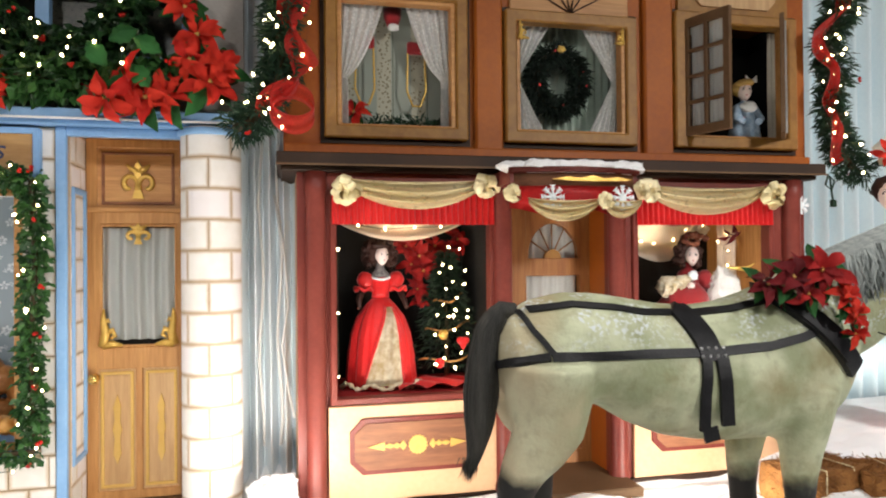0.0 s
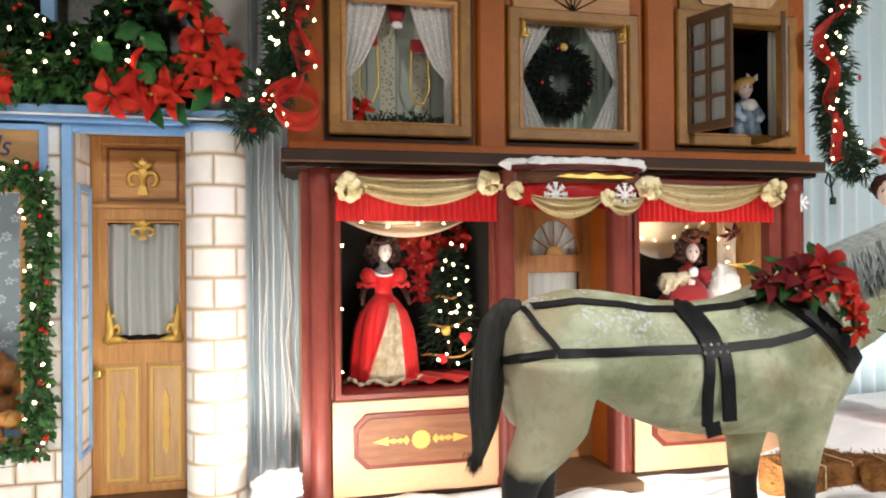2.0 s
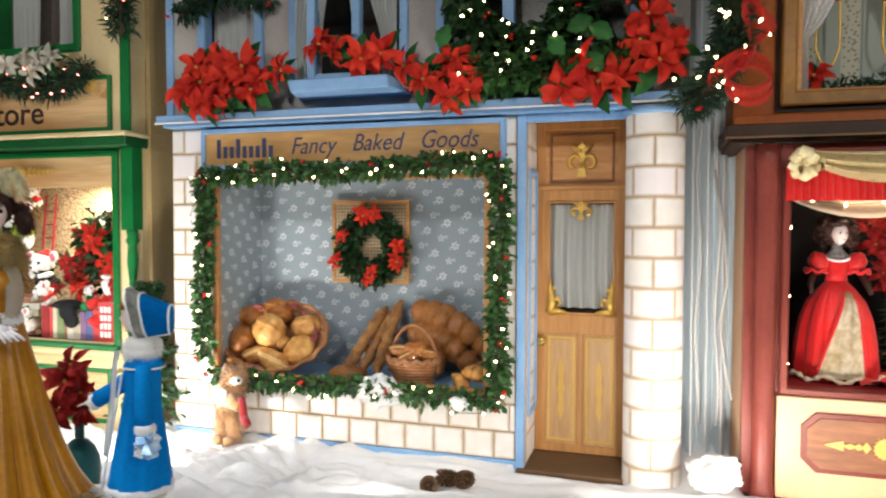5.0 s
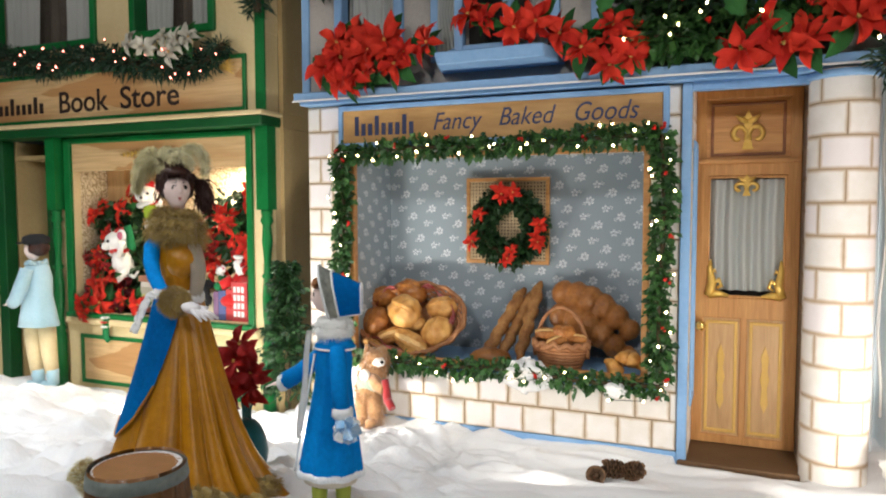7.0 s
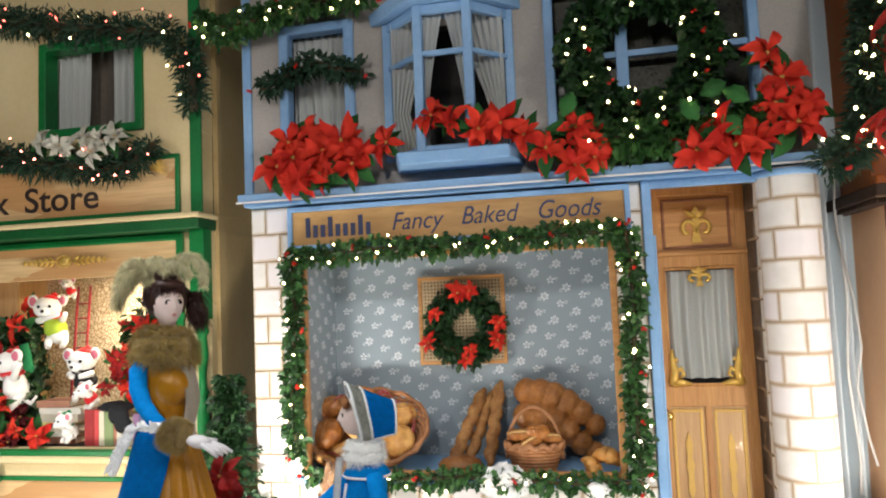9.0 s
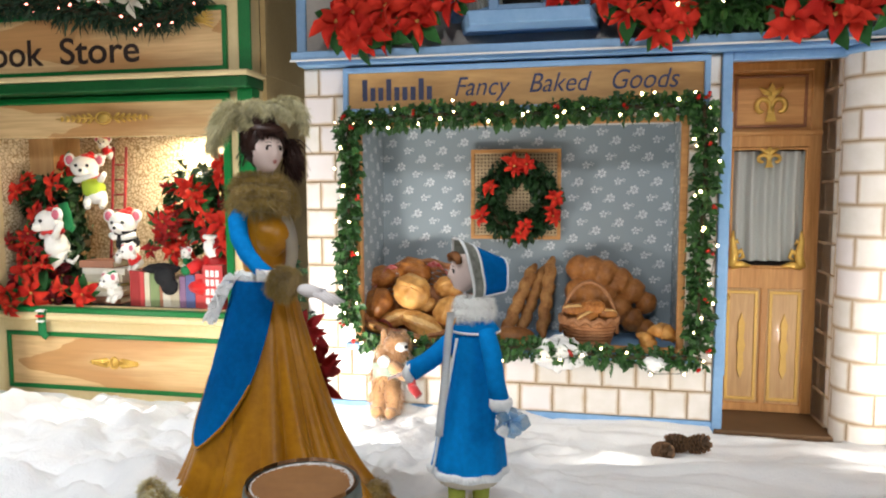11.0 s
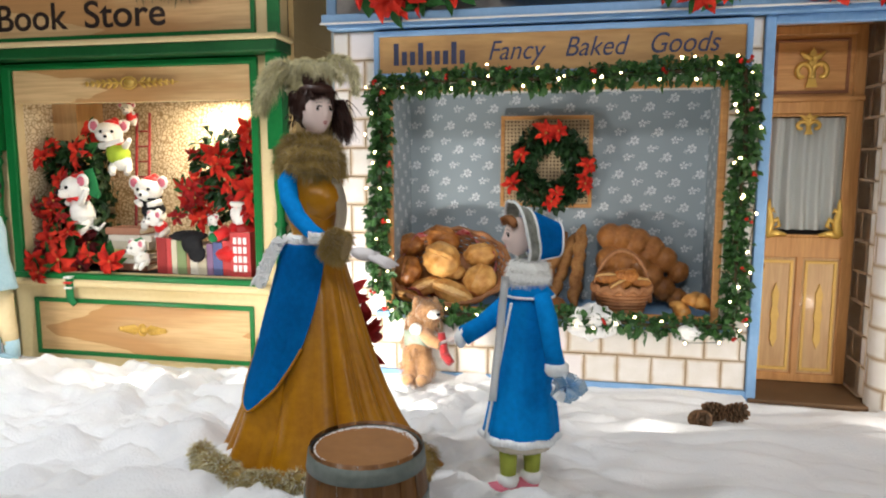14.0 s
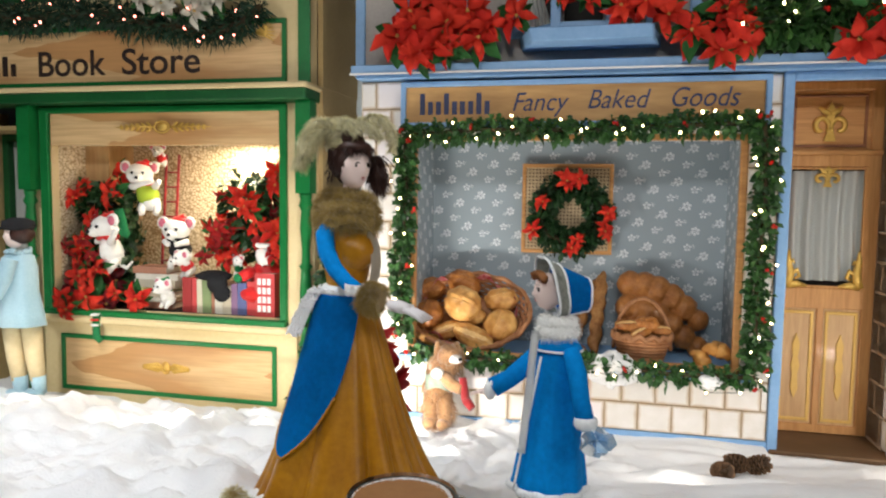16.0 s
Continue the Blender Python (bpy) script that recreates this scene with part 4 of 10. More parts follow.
def snow_ground():
    xs = [-6.2 + 0.022 * i for i in range(int(13.4 / 0.022))]
    ys = [-2.75 + 0.020 * j for j in range(int(3.5 / 0.020))]
    verts = [(x, y, ground_height(x, y)) for x in xs for y in ys]
    n = len(ys)
    faces = [(i * n + j, (i + 1) * n + j, (i + 1) * n + j + 1, i * n + j + 1) for i in range(len(xs) - 1) for j in range(n - 1)]
    me = from_arrays("ground", verts, faces, SNOW, True)
    solid("ground", me, None, "white cotton batting laid as lumpy snow on the stage", "snow", "structure")
    solid("stage_edge", boxes((-6.2, 7.2, -2.80, -2.751, -0.35, 0.30)), DARK, "dark painted front edge of the raised stage", "stage edge", "structure")


snow_ground()

# unseen shell of the hall round the stage; dark surfaces limit bounced light
solid("floor", boxes((-7.5, 8.5, -7.5, 2.6, -0.45, -0.351)), HALL_FLOOR, "dark carpeted floor of the hall", "floor", "structure")
solid("ceiling", boxes((-7.5, 8.5, -7.5, 2.6, 3.6, 3.75)), DARK, "dark painted ceiling of the hall", "ceiling", "structure")
solid("wall_north", boxes((-7.5, 8.5, 2.5, 2.6, -0.351, 3.6)), HALL, "plain grey wall behind the shop fronts", "wall", "structure")
solid("wall_south", boxes((-7.5, 8.5, -7.5, -7.4, -0.351, 3.6)), HALL, "plain grey wall behind the walkway", "wall", "structure")
solid("wall_west", boxes((-7.5, -7.4, -7.4, 2.5, -0.351, 3.6)), HALL, "plain grey side wall of the hall", "wall", "structure")
solid("wall_east", boxes((8.4, 8.5, -7.4, 2.5, -0.351, 3.6)), HALL, "plain grey side wall of the hall", "wall", "structure")

# cloth hung behind and between the fronts
solid("drape", curtain(3.7, 7.6, 0.0, 3.4, 0.80, 30, 0.060, None, 420), DRAPE, "pale blue satin drape hanging in soft folds", "drape", "structure")
solid("drape", curtain(0.70, 1.16, -0.02, 3.4, 0.40, 6, 0.085, None, 150), DRAPE_GREY, "grey satin drape between two shop fronts", "drape", "structure")
solid("drape", curtain(-2.62, -2.0, -0.1, 3.4, 0.75, 8, 0.04, None, 110), DRAPE_GREY, "grey satin drape between two shop fronts", "drape", "structure")
bm = bm_new()
for x in (0.86, 0.955):
    tube(bm, [(x + 0.012 * math.sin(k * 1.1 + x * 9), 0.32 - 0.01 * k / 12, 1.95 - 0.145 * k) for k in range(13)], 0.008, 6)
tube(bm, [(0.93, 0.30, 1.55), (0.985, 0.28, 1.2), (1.0, 0.27, 0.95), (0.965, 0.27, 0.75), (1.0, 0.27, 0.5), (1.03, 0.27, 0.36)], 0.006, 6)
solid("power_cable", bm, WHITE, "thin white power cables hanging before the grey drape", "cable")

# ---- bakery ----
bakery = thing("bakery_front", (-0.7, 0.3, 0), "bakery shop front of painted blocks, blue trim and a display window", "shop front")
WIN = (-1.90, -0.19, 0.345, 1.545)
bm = bm_new()
pierced(bm, -2.18, 0.52, -0.05, 1.83, 0.008, 0.10, [WIN, (0.0, 0.52, -0.1, 1.9)])
part("wall", bm, MORTAR, bakery, "tan mortar between painted blocks")
# upper storey
UW, BAY, RW = (-1.98, -1.54, 2.15, 2.86), (-1.36, -0.66, 2.03, 2.80), (-0.49, 0.56, 2.12, 2.92)
bm = bm_new()
pierced(bm, -2.16, 0.79, 1.90, 3.35, 0.0, 0.10, [UW, BAY, RW])
part("upper_wall", bm, STUCCO, bakery, "weathered grey stucco")
part("corner_board", boxes((-2.215, -2.161, -0.01, 0.10, 1.90, 3.35), bev=0.004), BLUE, bakery)
# cornice of three steps
bm = boxes((-2.20, 0.80, -0.125, 0.10, 1.852, 1.898), (-2.185, 0.80, -0.085, 0.10, 1.832, 1.852), bev=0.004)
part("cornice", bm, BLUE, bakery, "powder-blue moulded cornice")
part("cornice_edge", boxes((-2.205, 0.80, -0.130, -0.1255, 1.846, 1.856)), WHITE, bakery)
part("plinth_strip", boxes((-2.18, -0.005, -0.012, 0.006, -0.05, 0.018)), BLUE, bakery)
# window reveal, shelf and back of the display
part("display_back", boxes((WIN[0] - 0.02, WIN[1] + 0.02, 0.53, 0.545, WIN[2], WIN[3] + 0.02)), PAPER, bakery, "grey-blue wallpaper with white flower sprigs")
part("display_side", boxes((WIN[0] - 0.02, WIN[0] + 0.004, 0.036, 0.53, WIN[2], WIN[3])), PAPER, bakery, "grey-blue papered side")
part("display_side", boxes((WIN[1] - 0.004, WIN[1] + 0.02, 0.036, 0.53, WIN[2], WIN[3])), PAPER, bakery, "grey-blue papered side")
part("display_shelf", boxes((WIN[0] - 0.02, WIN[1] + 0.02, 0.012, 0.53, WIN[2] - 0.025, WIN[2])), BLUE, bakery)
part("display_top", boxes((WIN[0] - 0.02, WIN[1] + 0.02, 0.101, 0.53, WIN[3], WIN[3] + 0.02)), WHITE, bakery)
part("window_trim", frame_boards(WIN[0], WIN[1], WIN[2], WIN[3], 0.035, -0.006, 0.035), OAK_X, bakery, "honey-coloured wooden trim")
part("window_sill", boxes((WIN[0] - 0.05, WIN[1] + 0.05, -0.045, 0.006, WIN[2] - 0.03, WIN[2] + 0.004), bev=0.004), BLUE, bakery)
# sign board
sign = part("sign_board", boxes((-1.92, -0.13, -0.036, 0.0, 1.60, 1.795)), SIGN_WOOD, bakery, "stained wooden board")
part("sign_frame", frame_boards(-1.945, -0.105, 1.577, 1.818, 0.028, -0.05, 0.004, 0.005), BLUE, sign)
letter_bars(-1.84, -1.45, 1.645, 0.11, -0.0365, 9, INK, sign)
lettering("Fancy", -1.345, -1.06, 1.66, 0.135, -0.0365, INK, sign, shear=0.3)
lettering("Baked", -0.965, -0.66, 1.668, 0.135, -0.0365, INK, sign, shear=0.3)
lettering("Goods", -0.56, -0.245, 1.672, 0.135, -0.0365, INK, sign, shear=0.3)
# door case
part("door_jamb", boxes((-0.047, -0.001, -0.02, 0.03, -0.03, 1.832), bev=0.004), BLUE, bakery, "powder-blue jamb")
part("door_head", boxes((0.0, 0.53, -0.02, 0.03, 1.79, 1.832), bev=0.004), BLUE, bakery)
part("reveal", boxes((-0.04, -0.002, 0.031, 0.36, -0.06, 1.83)), MORTAR, bakery)
part("soffit", boxes((0.0, 0.52, 0.031, 0.36, 1.83, 1.85)), OAK_X, bakery)
part("reveal", boxes((0.502, 0.54, 0.10, 0.36, -0.06, 1.83)), MORTAR, bakery)
part("door_step", boxes((-0.04, 0.54, -0.04, 0.36, -0.08, -0.012), bev=0.006), STEP, bakery, "worn brown step")
part("side_light", frame_boards(0.04, 0.27, 0.24, 1.56, 0.03, -0.005, 0.011), BLUE, bakery, "narrow blue window frame in the reveal").matrix_basis = Matrix.Translation((0.012, 0.0, 0)) @ Matrix.Rotation(radians(90), 4, "Z")


def bakery_door():
    d = thing("door_1", (0.25, 0.33, -0.01), "honey-stained oak door with a curtained pane and gilt carving", "door", kind="structure")
    y = 0.30
    part("rails", panelled(0.002, 0.50, -0.01, 1.83, y, y + 0.05, [(0.055, 0.445, 1.475, 1.785), (0.068, 0.436, 0.765, 1.395), (0.055, 0.235, 0.035, 0.655), (0.268, 0.445, 0.035, 0.655)]), OAK, d)
    part("transom_bar", boxes((0.002, 0.50, y - 0.018, y, 1.455, 1.48), bev=0.004), OAK_X, d)
    p = part("transom_panel", boxes((0.055, 0.445, y + 0.012, y + 0.03, 1.475, 1.785)), OAK_X, d)
    part("moulding", frame_boards(0.075, 0.425, 1.495, 1.765, 0.014, y + 0.002, y + 0.014, 0.003), MAHOGANY, p)
    bm = bm_new()
    scroll(bm, 0.25, 1.625, 0.16, 0.20, y - 0.006, y + 0.012)
    part("carving", bm, GOLD, p, "gilt fleuron")
    part("curtain", curtain(0.062, 0.442, 0.80, 1.375, y + 0.035, 5.5, 0.020, None, 80), CURTAIN, d, "pale net curtain in straight folds")
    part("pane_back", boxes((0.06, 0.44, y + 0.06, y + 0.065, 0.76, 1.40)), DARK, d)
    part("pane_moulding", frame_boards(0.066, 0.438, 0.765, 1.393, 0.012, y - 0.004, y + 0.02, 0.003), OAK, d)
    bm = bm_new()
    scroll(bm, 0.25, 1.345, 0.12, 0.11, y - 0.010, y + 0.006)
    part("carving", bm, GOLD, d, "gilt fleuron over the pane")
    bm = bm_new()
    corner_scroll(bm, 0.080, 0.772, 1, 0.19, y - 0.012, y + 0.002)
    part("carving", bm, GOLD, d, "gilt corner bracket")
    bm = bm_new()
    corner_scroll(bm, 0.424, 0.772, -1, 0.19, y - 0.012, y + 0.002)
    part("carving", bm, GOLD, d, "gilt corner bracket")
    for x0, x1 in ((0.055, 0.235), (0.268, 0.445)):
        q = part("lower_panel", boxes((x0, x1, y + 0.016, y + 0.03, 0.035, 0.655)), OAK_PALE, d, "pale raised panel")
        part("gold_line", frame_boards(x0 + 0.012, x1 - 0.012, 0.05, 0.64, 0.015, y + 0.006, y + 0.017, 0.002), GOLD_PAINT, q)
        xm, bm = (x0 + x1) / 2, bm_new()
        prism(bm, [(xm, 0.17), (xm + 0.018, 0.22), (xm + 0.012, 0.30), (xm + 0.022, 0.345), (xm + 0.012, 0.39), (xm + 0.018, 0.46), (xm, 0.52), (xm - 0.018, 0.46), (xm - 0.012, 0.39), (xm - 0.022, 0.345), (xm - 0.012, 0.30), (xm - 0.018, 0.22)], y + 0.004, y + 0.017)
        part("carving", bm, GOLD_PAINT, q)
    bm = bm_new()
    blob(bm, (0.045, y - 0.045, 0.615), 0.027, 0, 14)
    tube(bm, [(0.045, y, 0.615), (0.045, y - 0.03, 0.615)], [0.022, 0.012], 10)
    part("knob", bm, BRASS, d, "round brass knob")


bakery_door()


def upper_windows():
    # plain window
    w = thing("window_1", (-1.76, 0.05, 2.15), "blue-framed upper window with a net curtain", "window", kind="structure")
    part("window_frame", frame_boards(*UW, 0.055, -0.03, 0.05), BLUE, w)
    part("curtain", curtain(UW[0] + 0.05, UW[1] - 0.05, UW[2] + 0.02, UW[3] - 0.05, 0.07, 7, 0.012), CURTAIN, w, "grey net curtain")
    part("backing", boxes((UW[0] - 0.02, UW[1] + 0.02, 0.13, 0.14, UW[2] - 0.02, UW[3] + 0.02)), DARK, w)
    # bay window: three faces on a sill
    w = thing("window_2", (-1.0, -0.1, 1.95), "blue bay window with tied-back net curtains", "bay window", kind="structure")
    pts = [(-1.345, 0.0), (-1.125, -0.20), (-0.865, -0.20), (-0.675, 0.0)]
    z0, z1 = 2.03, 2.80
    sill = [(-1.31, 0.0), (-1.235, -0.245), (-0.67, -0.245), (-0.62, 0.0)]
    for nm, zz0, zz1, poly in (("sill", 1.965, 2.03, sill), ("hood", 2.80, 2.87, [(-1.44, 0.0), (-1.18, -0.27), (-0.82, -0.27), (-0.60, 0.0)])):
        bm = bm_new()
        a, b = [bm.verts.new((x, y, zz0)) for x, y in poly], [bm.verts.new((x * 1.01 - 0.0, y * 1.05, zz1)) for x, y in poly]
        bm.faces.new(a[::-1]), bm.faces.new(b)
        for i in range(4):
            bm.faces.new((a[i], a[(i + 1) % 4], b[(i + 1) % 4], b[i]))
        part(nm, bevel(bm, 0.006), BLUE, w)
    for x, y in pts:
        part("post", boxes((x - 0.024, x + 0.024, y - 0.024, y + 0.024, z0, z1), bev=0.004), BLUE, w)
    for (xa, ya), (xb, yb) in zip(pts, pts[1:]):
        d = Vector((xb - xa, yb - ya, 0))
        m = Matrix.Translation((xa, ya, 0)) @ Matrix.Rotation(math.atan2(d.y, d.x), 4, "Z")
        L = d.length
        f = part("rail", boxes((0.02, L - 0.02, -0.015, 0.015, z0, z0 + 0.03), (0.02, L - 0.02, -0.015, 0.015, z1 - 0.05, z1), (0.02, L - 0.02, -0.015, 0.015, 2.53, 2.555), bev=0.003), BLUE, w)
        f.matrix_basis = m
        f.matrix_parent_inverse = w.matrix_basis.inverted()
    for s, x0, x1, y in ((0, -1.31, -1.02, -0.06), (1, -0.70, -0.98, -0.06)):
        c = part("curtain", curtain(x0, x1, 2.06, 2.78, y, 6, 0.012, lambda v: (0.30 + 0.70 * abs(v - 0.33) ** 0.75 if v > 0.33 else 0.30 + 0.25 * (0.33 - v) / 0.33, 0)), NET, w, "white net curtain tied back")
    for x0, x1 in ((-1.105, -0.995), (-0.885, -0.995)):
        part("curtain", curtain(x0, x1, 2.06, 2.78, -0.165, 3, 0.008, lambda v: (0.16 + 0.84 * max(0.0, (v - 0.30) / 0.70) ** 1.3, 0), 30), NET, w, "white net curtain parted in the middle")
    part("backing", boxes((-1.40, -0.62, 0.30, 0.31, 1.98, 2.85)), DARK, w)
    # wide window behind the wreath
    w = thing("window_3", (0.03, 0.05, 2.12), "wide blue-framed upper window in three lights", "window", kind="structure")
    part("window_frame", frame_boards(*RW, 0.05, -0.03, 0.05), BLUE, w)
    for x in (-0.10, 0.24):
        part("mullion", boxes((x - 0.03, x + 0.03, -0.02, 0.03, RW[2] + 0.05, RW[3] - 0.05), bev=0.003), BLUE, w)
    part("rail", boxes((RW[0] + 0.05, RW[1] - 0.05, -0.012, 0.02, 2.48, 2.51)), BLUE, w)
    part("backing", boxes((RW[0] - 0.02, RW[1] + 0.02, 0.12, 0.13, RW[2] - 0.02, RW[3] + 0.02)), plain("mottled_pane", (0.02, 0.022, 0.02), (0.09, 0.085, 0.06), 0.3, 0, 9, 60, 0.1), w)


upper_windows()

# ---- red shop ----
RY = -0.10
red = thing("toy_shop_front", (2.45, 0.2, 0), "red and orange shop front with two display windows", "shop front")
RW1, RW2 = (1.225, 2.01, 0.52, 1.50), (2.84, 3.66, 0.52, 1.50)
bm = bm_new()
pierced(bm, 1.04, 3.90, 0.0, 1.63, RY, RY + 0.06, [RW1, RW2, (2.13, 2.68, -0.1, 1.56)])
part("wall", bm, OXBLOOD, red, "oxblood painted timber")
RU = [(1.25, 1.82, 1.86, 2.49), (2.17, 2.76, 1.86, 2.44), (3.14, 3.76, 1.86, 2.50)]
bm = bm_new()
pierced(bm, 0.98, 3.92, 1.715, 3.35, RY + 0.01, RY + 0.07, [(a - 0.04, b + 0.04, c - 0.03, 3.0) for a, b, c, d in RU])
part("upper_wall", bm, ORANGE, red, "burnt-orange painted wall")
for x0, x1 in ((1.935, 2.085), (2.885, 3.06)):
    part("pilaster", boxes((x0, x1, RY - 0.03, RY + 0.009, 1.74, 3.35), bev=0.012), ORANGE, red)
for q in ((1.04, 1.075, RY + 0.061, 0.60, 0.0, 1.63), (3.86, 3.90, RY + 0.061, 0.60, 0.0, 1.63), (0.98, 1.02, RY + 0.071, 0.60, 1.715, 3.35), (3.88, 3.92, RY + 0.071, 0.60, 1.715, 3.35)):
    part("side_wall", boxes(q), PEACH if q[5] < 1.7 else ORANGE, red)
bm = boxes((0.945, 3.95, RY - 0.12, 0.60, 1.655, 1.714), (0.965, 3.93, RY - 0.07, 0.60, 1.63, 1.655), bev=0.005)
part("cornice", bm, CORNICE, red, "dark brown moulded cornice")
part("cornice_edge", boxes((0.94, 3.955, RY - 0.124, RY - 0.1205, 1.650, 1.660)), STEP, red)
part("sill_band", boxes((0.98, 3.92, RY - 0.035, RY + 0.009, 1.715, 1.765), bev=0.006), ORANGE, red)
for x in (1.128, 2.075, 2.715, 3.80):
    bm = bm_new()
    r = 0.048
    lathe(bm, [(r * 1.15, 0.0), (r * 1.15, 0.05), (r, 0.07), (r, 1.52), (r * 1.12, 1.54), (r * 1.12, 1.63)], (x, RY - 0.02, 0.0), 20)
    part("column", bm, OXBLOOD, red, "round oxblood column")
for a, b, c, d in (RW1, RW2):
    w = part("display_frame", frame_boards(a - 0.03, b + 0.03, c - 0.03, d, 0.034, RY - 0.02, RY + 0.05), OXBLOOD, red)
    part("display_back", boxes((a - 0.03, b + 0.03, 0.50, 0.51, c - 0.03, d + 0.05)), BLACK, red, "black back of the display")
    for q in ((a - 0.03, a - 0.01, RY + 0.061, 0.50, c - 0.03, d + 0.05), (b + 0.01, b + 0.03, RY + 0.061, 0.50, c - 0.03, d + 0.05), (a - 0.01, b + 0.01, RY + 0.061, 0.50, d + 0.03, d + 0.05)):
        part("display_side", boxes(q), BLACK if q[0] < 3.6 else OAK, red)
    part("display_floor", boxes((a - 0.01, b + 0.01, RY + 0.061, 0.50, c - 0.03, c)), plain("red_cloth", (0.20, 0.008, 0.01), (0.32, 0.015, 0.016), 0.8), red, "red cloth on the display floor")
    k = part("kick_board", boxes((a - 0.04, b + 0.06, RY - 0.03, RY - 0.001, 0.02, c - 0.032), bev=0.004), PEACH, red, "peach painted board")
    x0, x1, z0, z1, ch = a + 0.06, b - 0.06, 0.155, 0.425, 0.06
    oct_out = [(x0 + ch, z0), (x1 - ch, z0), (x1, z0 + ch), (x1, z1 - ch), (x1 - ch, z1), (x0 + ch, z1), (x0, z1 - ch), (x0, z0 + ch)]
    xm, zm = (x0 + x1) / 2, (z0 + z1) / 2
    inner = [(xm + (x - xm) * 0.935, zm + (z - zm) * 0.84) for x, z in oct_out]
    bm = bm_new()
    prism(bm, oct_out, RY - 0.044, RY - 0.030)
    p = part("panel_moulding", bm, OXBLOOD, k, "oxblood moulding with cut corners")
    bm = bm_new()
    prism(bm, inner, RY - 0.050, RY - 0.0445)
    p = part("panel", bm, MAHOGANY, k, "mahogany panel")
    y0, y1 = RY - 0.058, RY - 0.0505
    bm = bm_new()
    prism(bm, [(xm + (0.050 if i % 2 else 0.042) * math.cos(i * math.pi / 16), zm + (0.050 if i % 2 else 0.042) * math.sin(i * math.pi / 16)) for i in range(32)], y0, y1)
    part("sunburst", bm, GOLD_PAINT, k, "gold sunburst")
    for s in (-1, 1):
        for cx, w_, h_ in ((0.075, 0.018, 0.05), (0.105, 0.022, 0.03), (0.14, 0.03, 0.026)):
            bm = bm_new()
            prism(bm, [(xm + s * (cx - w_), zm), (xm + s * cx, zm + h_ / 2), (xm + s * (cx + w_), zm), (xm + s * cx, zm - h_ / 2)][::s], y0, y1)
            part("gold_lozenge", bm, GOLD_PAINT, k)
        bm = bm_new()
        prism(bm, [(xm + s * 0.165, zm - 0.022), (xm + s * 0.245, zm), (xm + s * 0.165, zm + 0.022)][::s], y0, y1)
        part("gold_arrow", bm, GOLD_PAINT, k)
for q in ((1.05, 2.1), (2.76, 3.9)):
    part("base_rail", boxes((*q, RY - 0.04, RY - 0.001, -0.05, 0.018)), CORNICE, red)


def red_door():
    d = thing("door_2", (2.45, 0.17, 0.0), "orange-brown recessed door with a fanlight", "door", kind="structure")
    y = 0.15
    part("rails", panelled(2.15, 2.70, -0.01, 1.62, y, y + 0.05, [(2.30, 2.62, 1.20, 1.62), (2.30, 2.62, 0.66, 1.10), (2.30, 2.62, 0.12, 0.55)]), OAK_SHADED, d)
    arch = [(2.30, 1.20), (2.30, 1.62), (2.62, 1.62), (2.62, 1.20)] + [(2.46 - 0.15 * math.cos(a), 1.205 + 0.19 * math.sin(a)) for a in (math.pi - math.pi * k / 12 for k in range(13))]
    bm = bm_new()
    prism(bm, arch, y, y + 0.05)
    part("fanlight_head", bm, OAK_SHADED, d)
    bm = bm_new()
    for k in range(1, 6):
        a = math.pi * k / 6
        tube(bm, [(2.46, y + 0.02, 1.21), (2.46 - 0.15 * math.cos(a), y + 0.02, 1.205 + 0.19 * math.sin(a))], 0.004, 5)
    prism(bm, [(2.46 - 0.05 * math.cos(a), 1.20 + 0.05 * math.sin(a)) for a in (math.pi * k / 8 for k in range(9))], y + 0.005, y + 0.03)
    part("glazing_bar", bm, FRAME, d)
    part("curtain", curtain(2.31, 2.61, 0.66, 1.10, y + 0.04, 5, 0.01), CURTAIN, d, "pale curtain behind the pane")
    part("curtain", curtain(2.31, 2.61, 1.19, 1.42, y + 0.04, 5, 0.01), CURTAIN, d, "pale curtain behind the fanlight")
    part("lower_panel", boxes((2.30, 2.62, y + 0.015, y + 0.03, 0.12, 0.55)), OAK_SHADED, d)
    part("panel_moulding", frame_boards(2.325, 2.595, 0.145, 0.525, 0.02, y, y + 0.016, 0.003), OAK_SHADED, d)
    part("backing", boxes((2.15, 2.70, y + 0.07, y + 0.08, 0.0, 1.62)), DARK, d)
    solid("door_recess", boxes((2.10, 2.129, RY + 0.061, 0.23, 0.0, 1.62), (2.681, 2.71, RY + 0.061, 0.23, 0.0, 1.62), (2.10, 2.71, RY + 0.061, 0.23, 1.621, 1.63)), ORANGE, "orange painted sides of the door recess", "door recess", "structure")
    solid("door_step", boxes((2.08, 2.74, -0.34, 0.15, -0.05, 0.045), bev=0.008), STEP, "dark brown step before the door", "step", "structure")


red_door()


